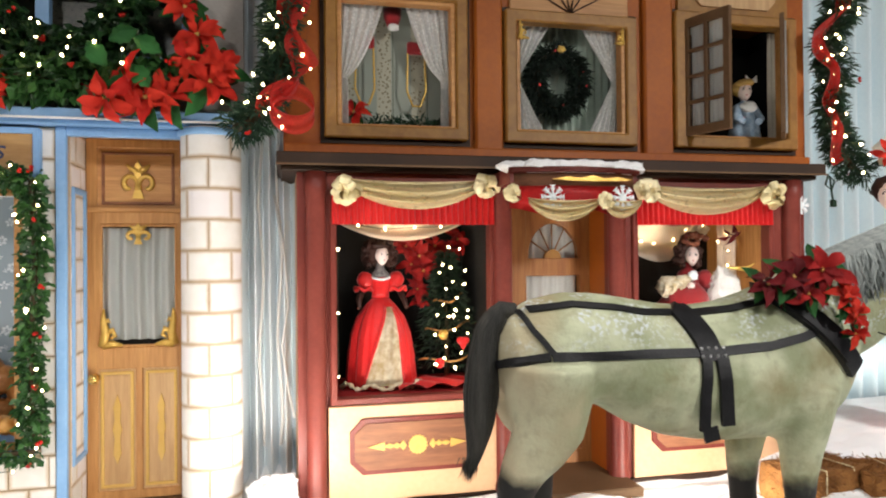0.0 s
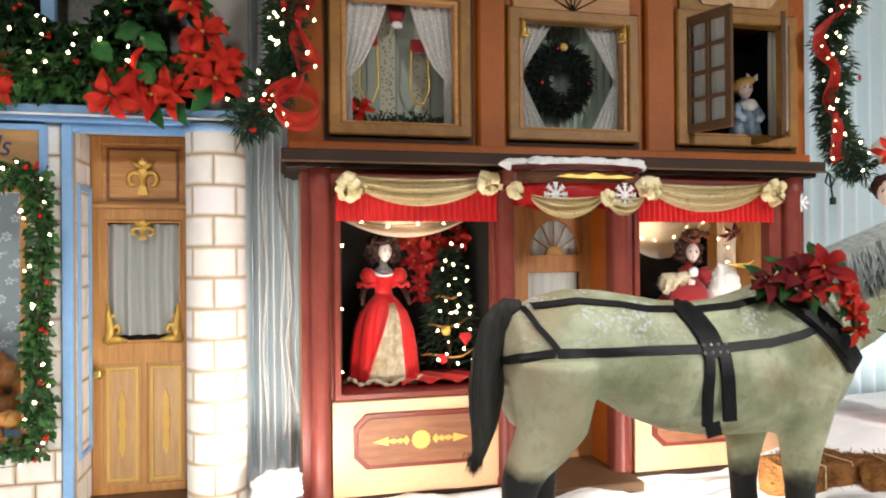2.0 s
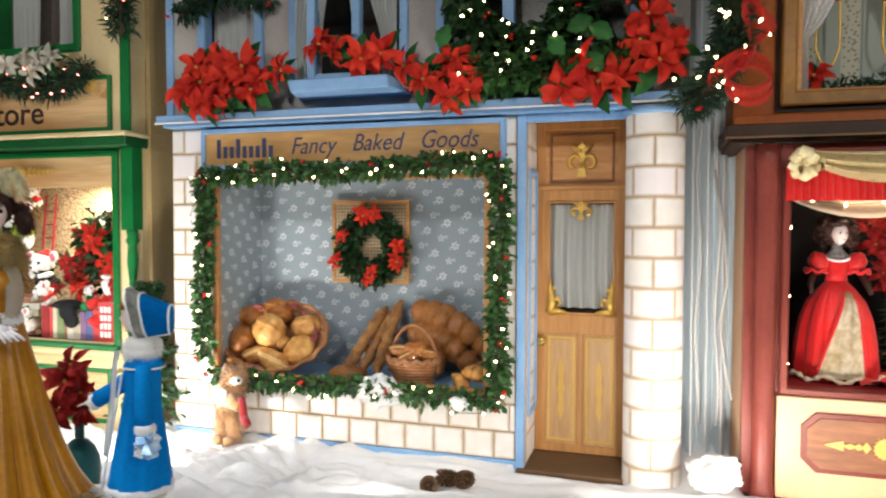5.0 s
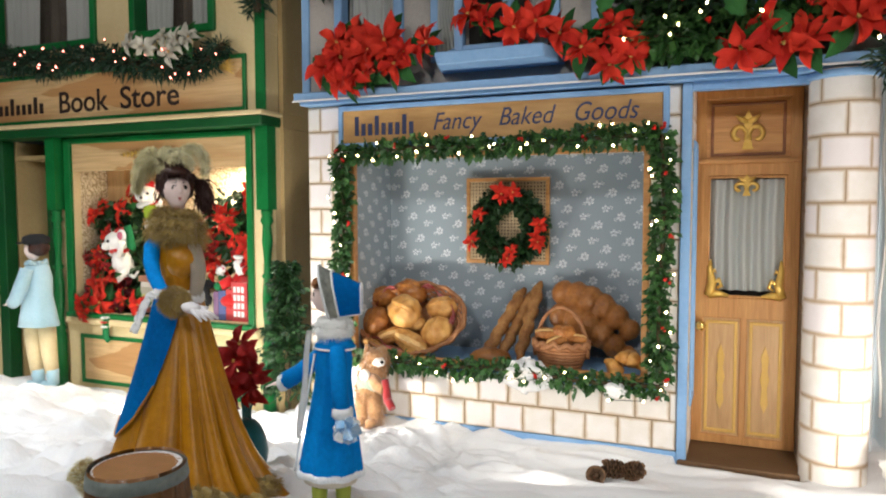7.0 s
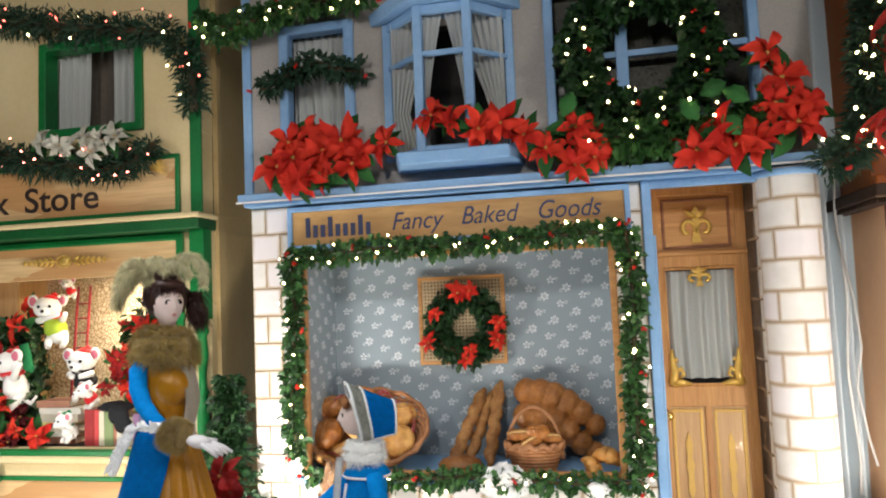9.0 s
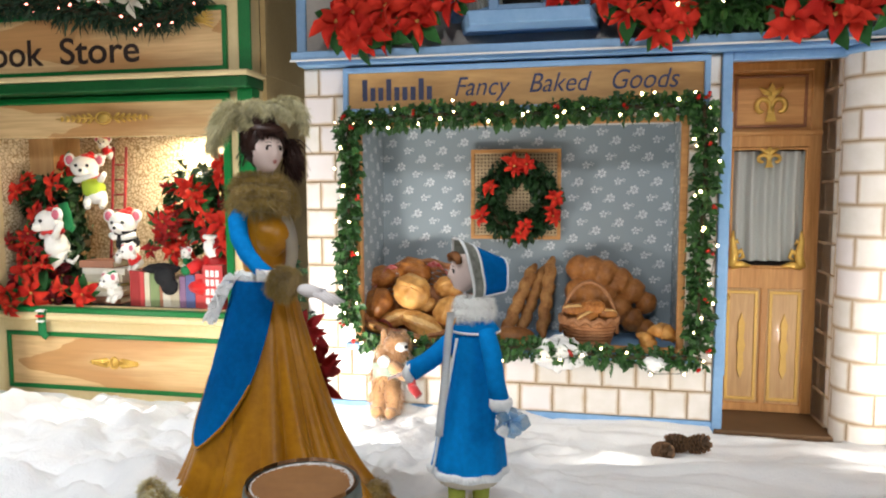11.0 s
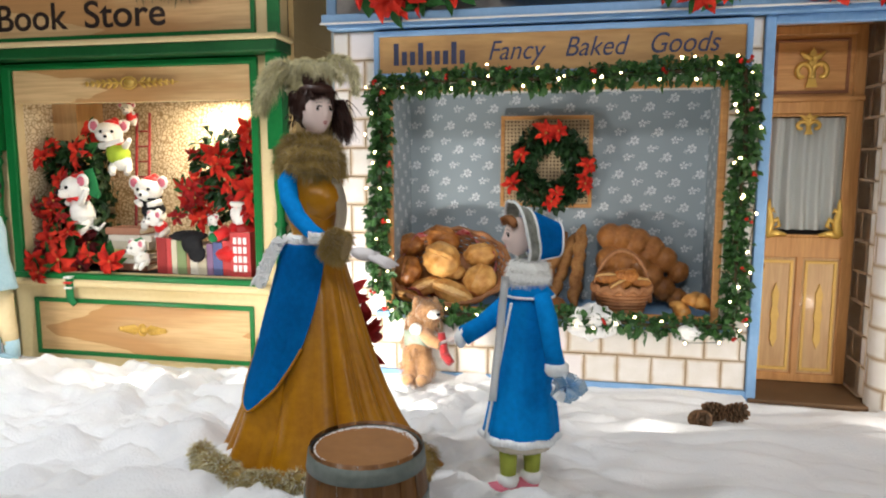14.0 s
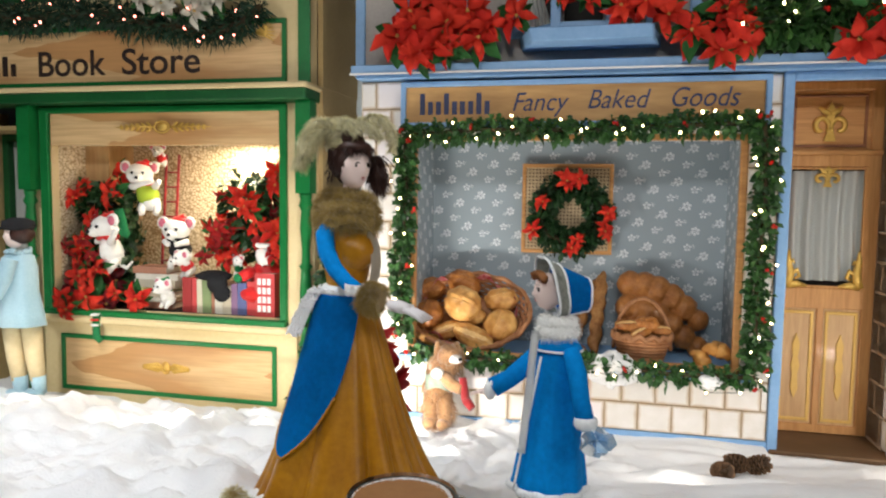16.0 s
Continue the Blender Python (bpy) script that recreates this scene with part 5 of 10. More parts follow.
def red_upper():
    y = RY + 0.01
    labels = ("oak-framed upper window with swept-back lace curtains", "oak-framed upper window with lace curtains and a fan transom", "oak-framed upper window with open casements")
    for i, (a, b, c, d) in enumerate(RU):
        w = thing(f"window_{i + 4}", ((a + b) / 2, y, c), labels[i], "window", kind="structure")
        part("window_frame", frame_boards(a - 0.075, b + 0.075, c - 0.06, d + (0.07 if i == 0 else 0.05), 0.062, y - 0.055, y + 0.02, 0.008), FRAME, w, "olive oak frame")
        part("inner_frame", frame_boards(a - 0.014, b + 0.014, c - 0.012, d + 0.014, 0.024, y - 0.035, y + 0.03, 0.004), OAK_X, w)
        top = d + (0.07 if i == 0 else 0.05)
        part("top_panel", boxes((a - 0.04, b + 0.04, y - 0.02, y + 0.02, top + 0.001, 3.0), bev=0.004), FRAME if i != 1 else OAK_X, w)
        # Thin dark boards paint a shadow line round the window frame.
        part("shadow_gap", frame_boards(a - 0.095, b + 0.095, c - 0.085, top + 0.02, 0.06, y - 0.008, y - 0.001, 0.001), CORNICE, w)
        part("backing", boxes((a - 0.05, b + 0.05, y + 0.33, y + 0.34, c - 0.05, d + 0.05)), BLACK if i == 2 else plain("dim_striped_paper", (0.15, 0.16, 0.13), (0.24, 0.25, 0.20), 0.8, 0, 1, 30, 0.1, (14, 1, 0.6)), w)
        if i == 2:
            # Black liner added to hide the orange side wall behind the opening.
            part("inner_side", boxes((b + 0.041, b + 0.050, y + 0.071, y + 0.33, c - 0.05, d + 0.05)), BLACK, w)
            part("side_curtain", curtain(b - 0.022, b + 0.034, c - 0.008, d, y + 0.075, 2, 0.012, None, 24), IVORY, w, "ivory curtain drawn to one side")
        part("inner_sill", boxes((a - 0.05, b + 0.05, y + 0.071, y + 0.33, c - 0.04, c - 0.012)), DARK, w)
        if i < 2:
            sag = (lambda v: (0.20 + 0.80 * max(0.0, (v - 0.42) / 0.58) ** 0.6 if v > 0.42 else 0.20 + 0.04 * (0.42 - v), 0)) if i == 0 else (lambda v: (0.10 + 0.90 * max(0.0, abs(v - 0.50) / 0.50) ** 1.05 * (0.80 if v > 0.50 else 0.66), 0))
            wd = (b - a) * (0.40 if i == 0 else 0.42)
            part("curtain", curtain(a, a + wd, c + 0.005, d, y + 0.045, 5, 0.014, sag, 48), LACE, w, "white lace curtain")
            part("curtain", curtain(b, b - wd, c + 0.005, d, y + 0.045, 5, 0.014, sag, 48), LACE, w, "white lace curtain")
            if i == 0:
                part("back_board", boxes((a - 0.04, b + 0.16, y + 0.20, y + 0.21, c - 0.011, d + 0.04)), STRIPES, w, "pale striped wallpaper with sprigs")
            else:
                part("back_curtain", curtain(a - 0.05, b + 0.16, c - 0.02, d + 0.05, y + 0.18, 18, 0.012), plain("pale_net", (0.36, 0.45, 0.38), (0.48, 0.56, 0.48), 0.9), w, "dim net curtain")
        if i == 1:
            bm = bm_new()
            for x, s in ((a + 0.004, 1), (b - 0.004, -1)):
                corner_scroll(bm, x, d - 0.10, s, 0.10, y - 0.055, y - 0.04)
            part("carving", bm, GOLD, w, "gilt corner carving")
            bm = bm_new()
            for k in range(1, 7):
                t = math.pi * k / 7
                tube(bm, [((a + b) / 2, y - 0.024, d + 0.055), ((a + b) / 2 - 0.27 * math.cos(t), y - 0.024, d + 0.055 + 0.3 * math.sin(t))], 0.004, 5)
            part("fan_bars", bm, CORNICE, w)
        if i == 2:
            # two casements standing open
            for x, s, turn in ((a - 0.012, 1, -70), (b - 0.005, -1, 51)):
                wd, hh = 0.29, d - c
                cells = [(0.04 + j * (wd / 2 - 0.028), wd / 2 - 0.012 + j * (wd / 2 - 0.028), 0.04 + (hh - 0.08) * k / 4 + 0.01, 0.04 + (hh - 0.08) * (k + 1) / 4 - 0.01) for j in (0, 1) for k in range(4)]
                cas = part("casement", panelled(0, wd, 0, hh, -0.012, 0.012, cells, 0.003), STEP, w, "brown eight-pane casement, open")
                net = part("pane_net", curtain(0.04, wd - 0.04, 0.03, hh - 0.03, 0.016, 7, 0.006), CURTAIN, cas)
                cas.matrix_parent_inverse = w.matrix_basis.inverted()
                cas.matrix_basis = Matrix.Translation((x, y - 0.03, c)) @ Matrix.Rotation(radians(turn if s > 0 else 180 + turn), 4, "Z")
                net.matrix_parent_inverse = Matrix.Identity(4)
            bm = bm_new()
            z0, z1, x0, x1, ch = d + 0.09, d + 0.30, a + 0.05, b - 0.05, 0.05
            prism(bm, [(x0 + ch, z0), (x1 - ch, z0), (x1, z0 + ch), (x1, z1 - ch), (x1 - ch, z1), (x0 + ch, z1), (x0, z1 - ch), (x0, z0 + ch)], y - 0.034, y - 0.0205)
            part("raised_panel", bm, OAK_PALE, w)


red_upper()

# ---- book shop ----
BY = 0.10
book = thing("book_shop_front", (-3.6, 0.4, -0.1), "cream and green book shop front with a lit display", "shop front")
BW = (-4.28, -2.70, 0.47, 1.50)
bm = bm_new()
pierced(bm, -4.45, -2.50, -0.15, 1.74, BY, BY + 0.06, [BW])
part("wall", bm, CREAM, book, "cream painted timber")
part("lintel_board", boxes((-4.27, -2.71, BY - 0.012, BY - 0.001, 1.50, 1.695)), MAPLE, book, "pale maple board")
part("display_frame", panelled(-4.345, -2.665, 0.44, 1.735, BY - 0.03, BY - 0.001, [(-4.28, -2.71, 0.47, 1.695)], 0.006), GREEN, book, "green frame")
part("display_sill", boxes((-4.345, -2.665, BY - 0.05, BY + 0.06, 0.435, 0.469), bev=0.006), GREEN, book)
part("display_back", boxes((-4.40, -2.60, 0.66, 0.67, 0.42, 1.56)), VINES, book, "cream wallpaper with brown tendrils")
part("display_side", boxes((-4.295, -4.281, BY + 0.061, 0.66, 0.42, 1.56)), VINES, book)
part("display_side", boxes((-2.699, -2.685, BY + 0.061, 0.66, 0.42, 1.56)), VINES, book)
part("display_top", boxes((-4.28, -2.70, BY + 0.061, 0.66, 1.545, 1.56)), CREAM, book)
part("display_floor", boxes((-4.28, -2.70, BY + 0.061, 0.66, 0.42, 0.469)), DARK, book)
part("side_pillar", boxes((-4.28, -4.10, 0.40, 0.655, 0.47, 1.545)), OAK_PALE, book)
k = part("kick_board", boxes((-4.35, -2.60, BY - 0.02, BY - 0.001, -0.14, 0.40), bev=0.006), CREAM, book)
part("kick_moulding", boxes((-4.35, -2.60, BY - 0.06, BY - 0.001, 0.385, 0.434), bev=0.014), CREAM, book)
part("veneer_panel", boxes((-4.19, -2.755, BY - 0.026, BY - 0.0205, -0.02, 0.285)), MAPLE, k, "maple veneer panel")
part("panel_frame", frame_boards(-4.215, -2.73, -0.045, 0.312, 0.026, BY - 0.04, BY - 0.0205, 0.004), GREEN, k, "green moulding")
part("base_rail", boxes((-4.42, -2.52, BY - 0.05, BY - 0.0205, -0.16, -0.105)), GREEN, book)
for cx, z, w_ in ((-3.47, 1.605, 0.30), (-3.47, 0.135, 0.16)):
    bm = bm_new()
    blob(bm, (cx, BY - 0.026, z), (w_ * 0.13, 0.010, 0.026), 0, 16)
    tube(bm, [(cx + w_ * 0.17 * math.cos(a), BY - 0.030, z + 0.034 * math.sin(a)) for a in (2 * math.pi * i / 20 for i in range(21))], 0.006, 6)
    for s in (-1, 1):
        for j in range(6):
            q = w_ * (0.30 + 0.125 * j)
            for d in (-1, 1):
                blob(bm, (cx + s * q, BY - 0.027, z + d * (0.017 - 0.0024 * j)), (0.024 - 0.002 * j, 0.007, 0.0095), 0, 10, 0, Matrix.Rotation(s * d * -0.6, 3, "Y"))
        tube(bm, [(cx + s * w_ * 0.2, BY - 0.029, z), (cx + s * w_ * 0.6, BY - 0.030, z + 0.004), (cx + s * w_ * 1.08, BY - 0.028, z)], [0.006, 0.006, 0.002], 6)
    part("carving", bm, GOLD, book, "gilt scrollwork")
# sign and mid band
part("mid_band", boxes((-6.0, -2.49, BY - 0.15, BY + 0.06, 1.742, 1.805), bev=0.008), GREEN_DARK, book)
part("mid_band", boxes((-6.0, -2.475, BY - 0.17, BY + 0.06, 1.805, 1.835), bev=0.008), CREAM, book)
part("sign_field", boxes((-6.0, -2.51, BY - 0.11, BY + 0.06, 1.836, 2.32)), CREAM, book, "cream fascia")
s = part("sign_board", boxes((-5.6, -2.64, BY - 0.124, BY - 0.1105, 1.865, 2.16)), MAPLE, book, "maple sign board")
part("sign_frame", frame_boards(-5.62, -2.615, 1.838, 2.187, 0.025, BY - 0.135, BY - 0.1105, 0.004), GREEN, s)
letter_bars(-4.93, -4.38, 1.91, 0.12, BY - 0.1245, 9, INK_BROWN, s)
lettering("Book", -4.24, -3.77, 1.905, 0.21, BY - 0.1245, INK_BROWN, s, bold=0.0025)
lettering("Store", -3.66, -3.15, 1.905, 0.21, BY - 0.1245, INK_BROWN, s, bold=0.0025)
# corner board, side wall, upper storey
part("corner_board", boxes((-2.545, -2.475, BY - 0.125, BY - 0.112, 1.835, 3.35)), GREEN, book)
part("side_wall", boxes((-2.505, -2.475, BY + 0.061, 1.1, -0.15, 1.74)), TAN, book, "tan side wall")
part("side_wall", boxes((-2.505, -2.475, BY + 0.061, 1.1, 1.836, 3.35)), TAN, book, "tan side wall")
part("side_wall", boxes((-2.505, -2.478, BY + 0.061, 1.1, 1.741, 1.835)), TAN, book, "tan side wall")
BU = [(-3.55, -2.86, 2.36, 2.93), (-4.95, -3.88, 2.36, 2.95)]
bm = bm_new()
pierced(bm, -6.0, -2.506, 2.32, 3.35, BY - 0.11, BY + 0.06, BU)
part("upper_wall", bm, CREAM, book, "cream upper wall")
for i, (a, b, c, d) in enumerate(BU):
    w = thing(f"window_{i + 7}", ((a + b) / 2, 0, c), "green-framed upper window with grey net curtains", "window", kind="structure")
    part("window_frame", frame_boards(a - 0.01, b + 0.01, c - 0.01, d + 0.01, 0.05, BY - 0.135, BY - 0.02), GREEN, w)
    for x0, x1 in ((a + 0.02, a + 0.02 + (b - a) * 0.36), (b - 0.02 - (b - a) * 0.36, b - 0.02)):
        part("curtain", curtain(x0, x1, c, d, BY - 0.01, 5, 0.016, lambda v: (0.92 + 0.08 * v, 0.0)), CURTAIN, w, "grey net curtain")
    part("backing", curtain(a - 0.03, b + 0.03, c - 0.02, d + 0.02, BY + 0.09, 12, 0.012), plain("brown_cloth", (0.07, 0.055, 0.045), (0.12, 0.10, 0.08), 0.9), w, "dull brown cloth")
# turned posts
for x in (-2.535, -4.405):
    bm = bm_new()
    prof = [(0.042, -0.15), (0.042, 0.30), (0.030, 0.32), (0.044, 0.345), (0.030, 0.37), (0.024, 0.42), (0.034, 0.56), (0.036, 0.66), (0.026, 0.78), (0.040, 0.80), (0.024, 0.82), (0.022, 0.90), (0.034, 1.02), (0.026, 1.12), (0.042, 1.15), (0.030, 1.18), (0.036, 1.20), (0.036, 1.22)]
    lathe(bm, prof, (x, BY - 0.045, 0), 18)
    box(bm, x - 0.045, x + 0.045, BY - 0.09, BY - 0.002, 1.22, 1.741)
    part("post", bm, GREEN, book, "turned green half post")
# doorway at the far end
part("door_post", boxes((-5.06, -4.96, BY - 0.05, BY + 0.05, -0.15, 1.74), bev=0.006), GREEN_DARK, book)
d = thing("door_3", (-4.72, 0.45, -0.1), "recessed door with a net curtain in a green frame", "door", kind="structure")
part("door_frame", frame_boards(-4.955, -4.50, -0.12, 1.60, 0.05, 0.40, 0.46), GREEN_DARK, d)
part("door_leaf", boxes((-4.905, -4.55, 0.43, 0.45, -0.07, 0.75)), TAN, d)
part("curtain", curtain(-4.905, -4.55, 0.75, 1.55, 0.45, 6, 0.012), CURTAIN, d)
part("backing", boxes((-4.95, -4.50, 0.475, 0.48, 0.70, 1.58)), DARK, d)
solid("door_recess", boxes((-4.485, -4.451, BY + 0.061, 0.47, -0.15, 1.74), (-5.04, -4.96, BY + 0.061, 0.47, -0.15, 1.74), (-4.96, -4.49, BY + 0.061, 0.47, 1.60, 1.63)), TAN, "tan sides of the door recess", "door recess", "structure")
solid("book_shop_wing", boxes((-6.0, -5.07, BY, BY + 0.06, -0.15, 1.74)), CREAM, "cream end bay of the book shop", "wall", "structure")

# ---- greenery and lights on the fronts ----
r = RNG
# frame of ivy round the bakery's display window
x0, x1, z0, z1, y = -1.915, -0.135, 0.37, 1.555, -0.06
for path, leaves, n, nb in (
    ([(x0, y, z0 + 0.1), (x0 - 0.015, y, 0.8), (x0 + 0.01, y, 1.2), (x0, y, z1 - 0.02)], 560, 12, 4),
    ([(x0, y, z1 - 0.02), (-1.5, y, z1 + 0.01), (-1.0, y, z1), (-0.5, y, z1 + 0.025), (x1, y, z1 + 0.03)], 830, 21, 6),
    ([(x1, y, z1 + 0.03), (x1 + 0.02, y, 1.2), (x1 - 0.005, y, 0.8), (x1 + 0.01, y, z0 + 0.02)], 600, 16, 6),
    ([(x1 + 0.01, y, z0 - 0.02), (-0.5, y, z0 - 0.03), (-0.9, y, z0 + 0.0), (-1.4, y, z0 - 0.02), (-1.85, y, z0 + 0.0)], 650, 16, 4),
):
    garland(path, 0.052, leaves, 0.052, 0.044, HOLLY, "ivy garland with red berries round the bakery window", r, True, nb)
    string_lights(path, n, 0.072, r, BULB, "clear fairy lights wound through the ivy")

# wreath on a cane-work board inside the window
board = thing("cane_board", (-1.083, 0.50, 0.89), "square cane-work board in a thin wooden frame", "board")
part("frame", frame_boards(-1.345, -0.82, 0.888, 1.413, 0.022, 0.475, 0.50, 0.003), OAK_X, board)
bm = bm_new()
for k in range(24):
    q = -1.318 + 0.0205 * k
    box(bm, q, q + 0.0105, 0.4845, 0.4865, 0.91, 1.39)
for k in range(24):
    q = 0.912 + 0.0205 * k
    box(bm, -1.325, -0.84, 0.481, 0.483, q, q + 0.0105)
tagged(part("cane_web", bm, plain("cane", (0.42, 0.30, 0.17), (0.58, 0.44, 0.27), 0.55), board), kind="stuff")
part("backing", boxes((-1.323, -0.842, 0.495, 0.499, 0.91, 1.391)), plain("brown_cloth_back", (0.075, 0.048, 0.028), (0.12, 0.08, 0.05), 0.9), board)


def wreath(c, R, rad, leaves, mats, label, lobes=True, length=0.05, width=0.04, berries=0):
    pts = [(c[0] + R * math.cos(a), c[1], c[2] + R * math.sin(a)) for a in (2 * math.pi * k / 28 for k in range(29))]
    return garland(pts, rad, leaves, length, width, mats, label, r, lobes, berries, 0.8, "wreath", "wreath")


wreath((-1.06, 0.44, 1.12), 0.165, 0.082, 1400, HOLLY_DARK, "round green wreath hung on the cane board")
for dx, dz, s in ((-0.02, 0.19, 0.16), (0.05, 0.20, 0.13), (-0.15, 0.07, 0.14), (-0.20, -0.09, 0.15), (0.05, -0.14, 0.12), (0.02, -0.19, 0.12), (0.21, 0.01, 0.14), (0.20, -0.09, 0.14)):
    poinsettia((-1.06 + dx, 0.36, 1.12 + dz), s * 0.88, r, label="small red silk poinsettia on the wreath", group="wreath flowers", leaves=False)

# large wreath and poinsettias along the bakery's upper storey
wreath((-0.01, -0.10, 2.47), 0.305, 0.105, 2000, HOLLY_DARK, "large holly wreath with lights before the upper window", True, 0.075, 0.062, 9)
ring = [(-0.01 + 0.31 * math.cos(a), -0.12, 2.47 + 0.31 * math.sin(a)) for a in (2 * math.pi * k / 24 for k in range(25))]
string_lights(ring, 34, 0.11, r, BULB, "clear fairy lights on the large wreath")
garland([(-0.42, -0.13, 2.08), (-0.1, -0.13, 2.02), (0.3, -0.13, 2.03), (0.55, -0.13, 2.1)], 0.085, 900, 0.075, 0.062, HOLLY, "dense holly garland below the large wreath", r, True, 3)
string_lights([(-0.3, -0.15, 2.06), (0.3, -0.15, 2.05)], 7, 0.1, r, BULB, "clear fairy lights in the holly")
SPOTS = ((-1.86, 2.15), (-1.92, 2.02), (-1.72, 2.18), (-1.63, 1.99), (-1.56, 2.14), (-1.74, 1.98), (-1.83, 2.06), (-1.66, 2.09), (-1.45, 2.07), (-1.31, 2.10), (-1.06, 2.20), (-0.96, 2.17), (-0.83, 2.12), (-0.71, 2.14), (-0.60, 2.08),
         (-0.50, 2.00), (-0.35, 2.09), (-0.27, 1.94), (-0.36, 1.91), (0.21, 1.94), (0.31, 2.0), (0.54, 2.36), (0.57, 2.13), (0.65, 2.02), (0.47, 1.96), (0.38, 1.94), (0.60, 2.24), (0.70, 2.10), (-1.80, 1.95), (-1.50, 2.00), (-0.30, 2.02))
for i, (x, z) in enumerate(SPOTS):
    s = 0.245 if i > 18 or i < 8 else 0.205
    poinsettia((x, -0.19 - 0.05 * (-1.25 < x < -0.6), z), s * r.uniform(0.88, 1.12), r, label="large red silk poinsettia over the bakery cornice", group="poinsettias over the cornice")
for x, z, t in ((0.29, 2.21, 0.4), (0.39, 2.17, -0.5), (-0.38, 2.20, 1.2), (0.18, 2.12, 2.2), (0.36, 2.03, -0.9)):
    L, c = 0.13, Vector((x, -0.24, z))
    d, sd = Vector((math.cos(t), 0, math.sin(t))), Vector((-math.sin(t), 0, math.cos(t)))
    bm = bm_new()
    sheet(bm, lambda u, v: c + d * L * (u - 0.5) + sd * (v - 0.5) * 0.085 * math.sin(math.pi * min(1, u * 0.95 + 0.03)) * (1 + 0.15 * math.sin(u * 25)) + Vector((0, -0.02 * math.sin(u * 3) + 0.03 * abs(v - 0.5), 0)), 10, 4)
    solid("silk_leaf", bm, POIN_LEAF, "broad bright green silk leaf beside the wreath", "leaf", group="silk leaves by the wreath")
garland([(-2.07, -0.06, 2.50), (-1.88, -0.07, 2.56), (-1.74, -0.07, 2.62), (-1.62, -0.07, 2.56), (-1.47, -0.06, 2.54)], 0.06, 500, 0.06, 0.03, FIR, "fir swag with berries across the upper window", r, False, 3)
top = [(-2.42, -0.10, 2.92), (-2.26, -0.10, 2.84), (-1.98, -0.10, 2.91), (-1.72, -0.10, 2.95), (-1.40, -0.10, 2.96)]
garland(top, 0.085, 900, 0.06, 0.045, HOLLY, "ivy garland under the eaves", r, True, 3)
string_lights(top, 14, 0.09, r, BULB, "clear fairy lights under the eaves")

# fir ropes on the book shop
top = [(-4.9, -0.05, 3.18), (-3.82, -0.05, 3.12), (-3.42, -0.05, 3.03), (-3.02, -0.05, 2.96), (-2.65, -0.05, 2.90), (-2.51, -0.05, 2.70), (-2.50, -0.05, 2.42)]
garland(top, 0.11, 4200, 0.065, 0.012, FIR, "thick dark fir garland under the eaves of the book shop", r, False, 0)
string_lights(top, 34, 0.10, r, BULB_RED, "red and clear fairy lights in the fir garland", 0.8, (BULB, 0.4))
low = [(-5.3, -0.07, 2.36), (-4.76, -0.07, 2.31), (-4.3, -0.07, 2.24), (-3.79, -0.07, 2.26), (-3.40, -0.07, 2.17), (-3.03, -0.07, 2.11), (-2.85, -0.07, 2.16), (-2.74, -0.07, 2.24)]
garland(low, 0.10, 4300, 0.065, 0.012, FIR, "dark fir garland sagging over the book shop sign", r, False, 0)
string_lights(low, 34, 0.10, r, BULB_PINK, "pink fairy lights in the fir garland")
for x, z in ((-3.41, 2.29), (-3.30, 2.26), (-3.14, 2.30), (-3.02, 2.27), (-2.93, 2.28), (-3.09, 2.21)):
    poinsettia((x, -0.16, z), 0.17, r, WHITE_BRACT, "white", "cream silk poinsettia in the fir garland", "cream poinsettias")
bm = bm_new()
for k in range(6):
    a = -0.5 + 0.35 * k
    tube(bm, [(-2.80, -0.06, 2.10), (-2.74 + 0.02 * math.cos(a), -0.07, 2.10 + 0.03 * math.sin(a)), (-2.80 + 0.14 * math.cos(a * 0.6), -0.07, 2.09 + 0.07 * math.sin(a))], [0.006, 0.008, 0.002], 5)
solid("gilt_spray", bm, GOLD, "small gilt leaf spray at the end of the garland", "ornament")

# garlands with red ribbon at the corners of the red shop
for path, tail in (([(1.06, -0.20, 2.75), (1.00, -0.20, 2.45), (0.955, -0.20, 2.28), (0.975, -0.20, 2.13), (0.93, -0.20, 2.00), (0.86, -0.20, 1.87), (0.76, -0.20, 1.81)], 1),
                   ([(4.10, -0.16, 2.85), (4.13, -0.16, 2.62), (4.00, -0.16, 2.44), (4.06, -0.16, 2.25), (4.02, -0.16, 2.06), (4.07, -0.16, 1.88), (4.14, -0.16, 1.73), (4.25, -0.16, 1.67)], -1)):
    garland(path, 0.10, 4200, 0.060, 0.011, FIR, "fir garland hanging at the corner of the red shop", r, False, 3, 0.9)
    string_lights([(x + 0.03 * tail, y_, z) for x, y_, z in path], 36, 0.11, r, BULB, "clear fairy lights on the corner garland")
    bm = bm_new()
    pts = along([(x + 0.09 * tail, y_ - 0.07, z) for x, y_, z in path[:-1]], 60)

    def ribbon(u, v):
        p, d = pts[min(59, int(u * 59.0))]
        wob = math.sin(u * 11) * 0.030 - 0.02 * tail
        return (p.x + wob + (v - 0.5) * 0.13 * (0.12 + abs(math.sin(u * 12))), p.y - 0.03 * math.sin(u * 23 + v * 2) - 0.02 * math.cos(v * 9), p.z + 0.02 * math.sin(v * 6 + u * 9))

    sheet(bm, ribbon, 59, 6)
    solid("ribbon", bm, RIBBON, "sheer red ribbon wound down the corner garland", "ribbon")
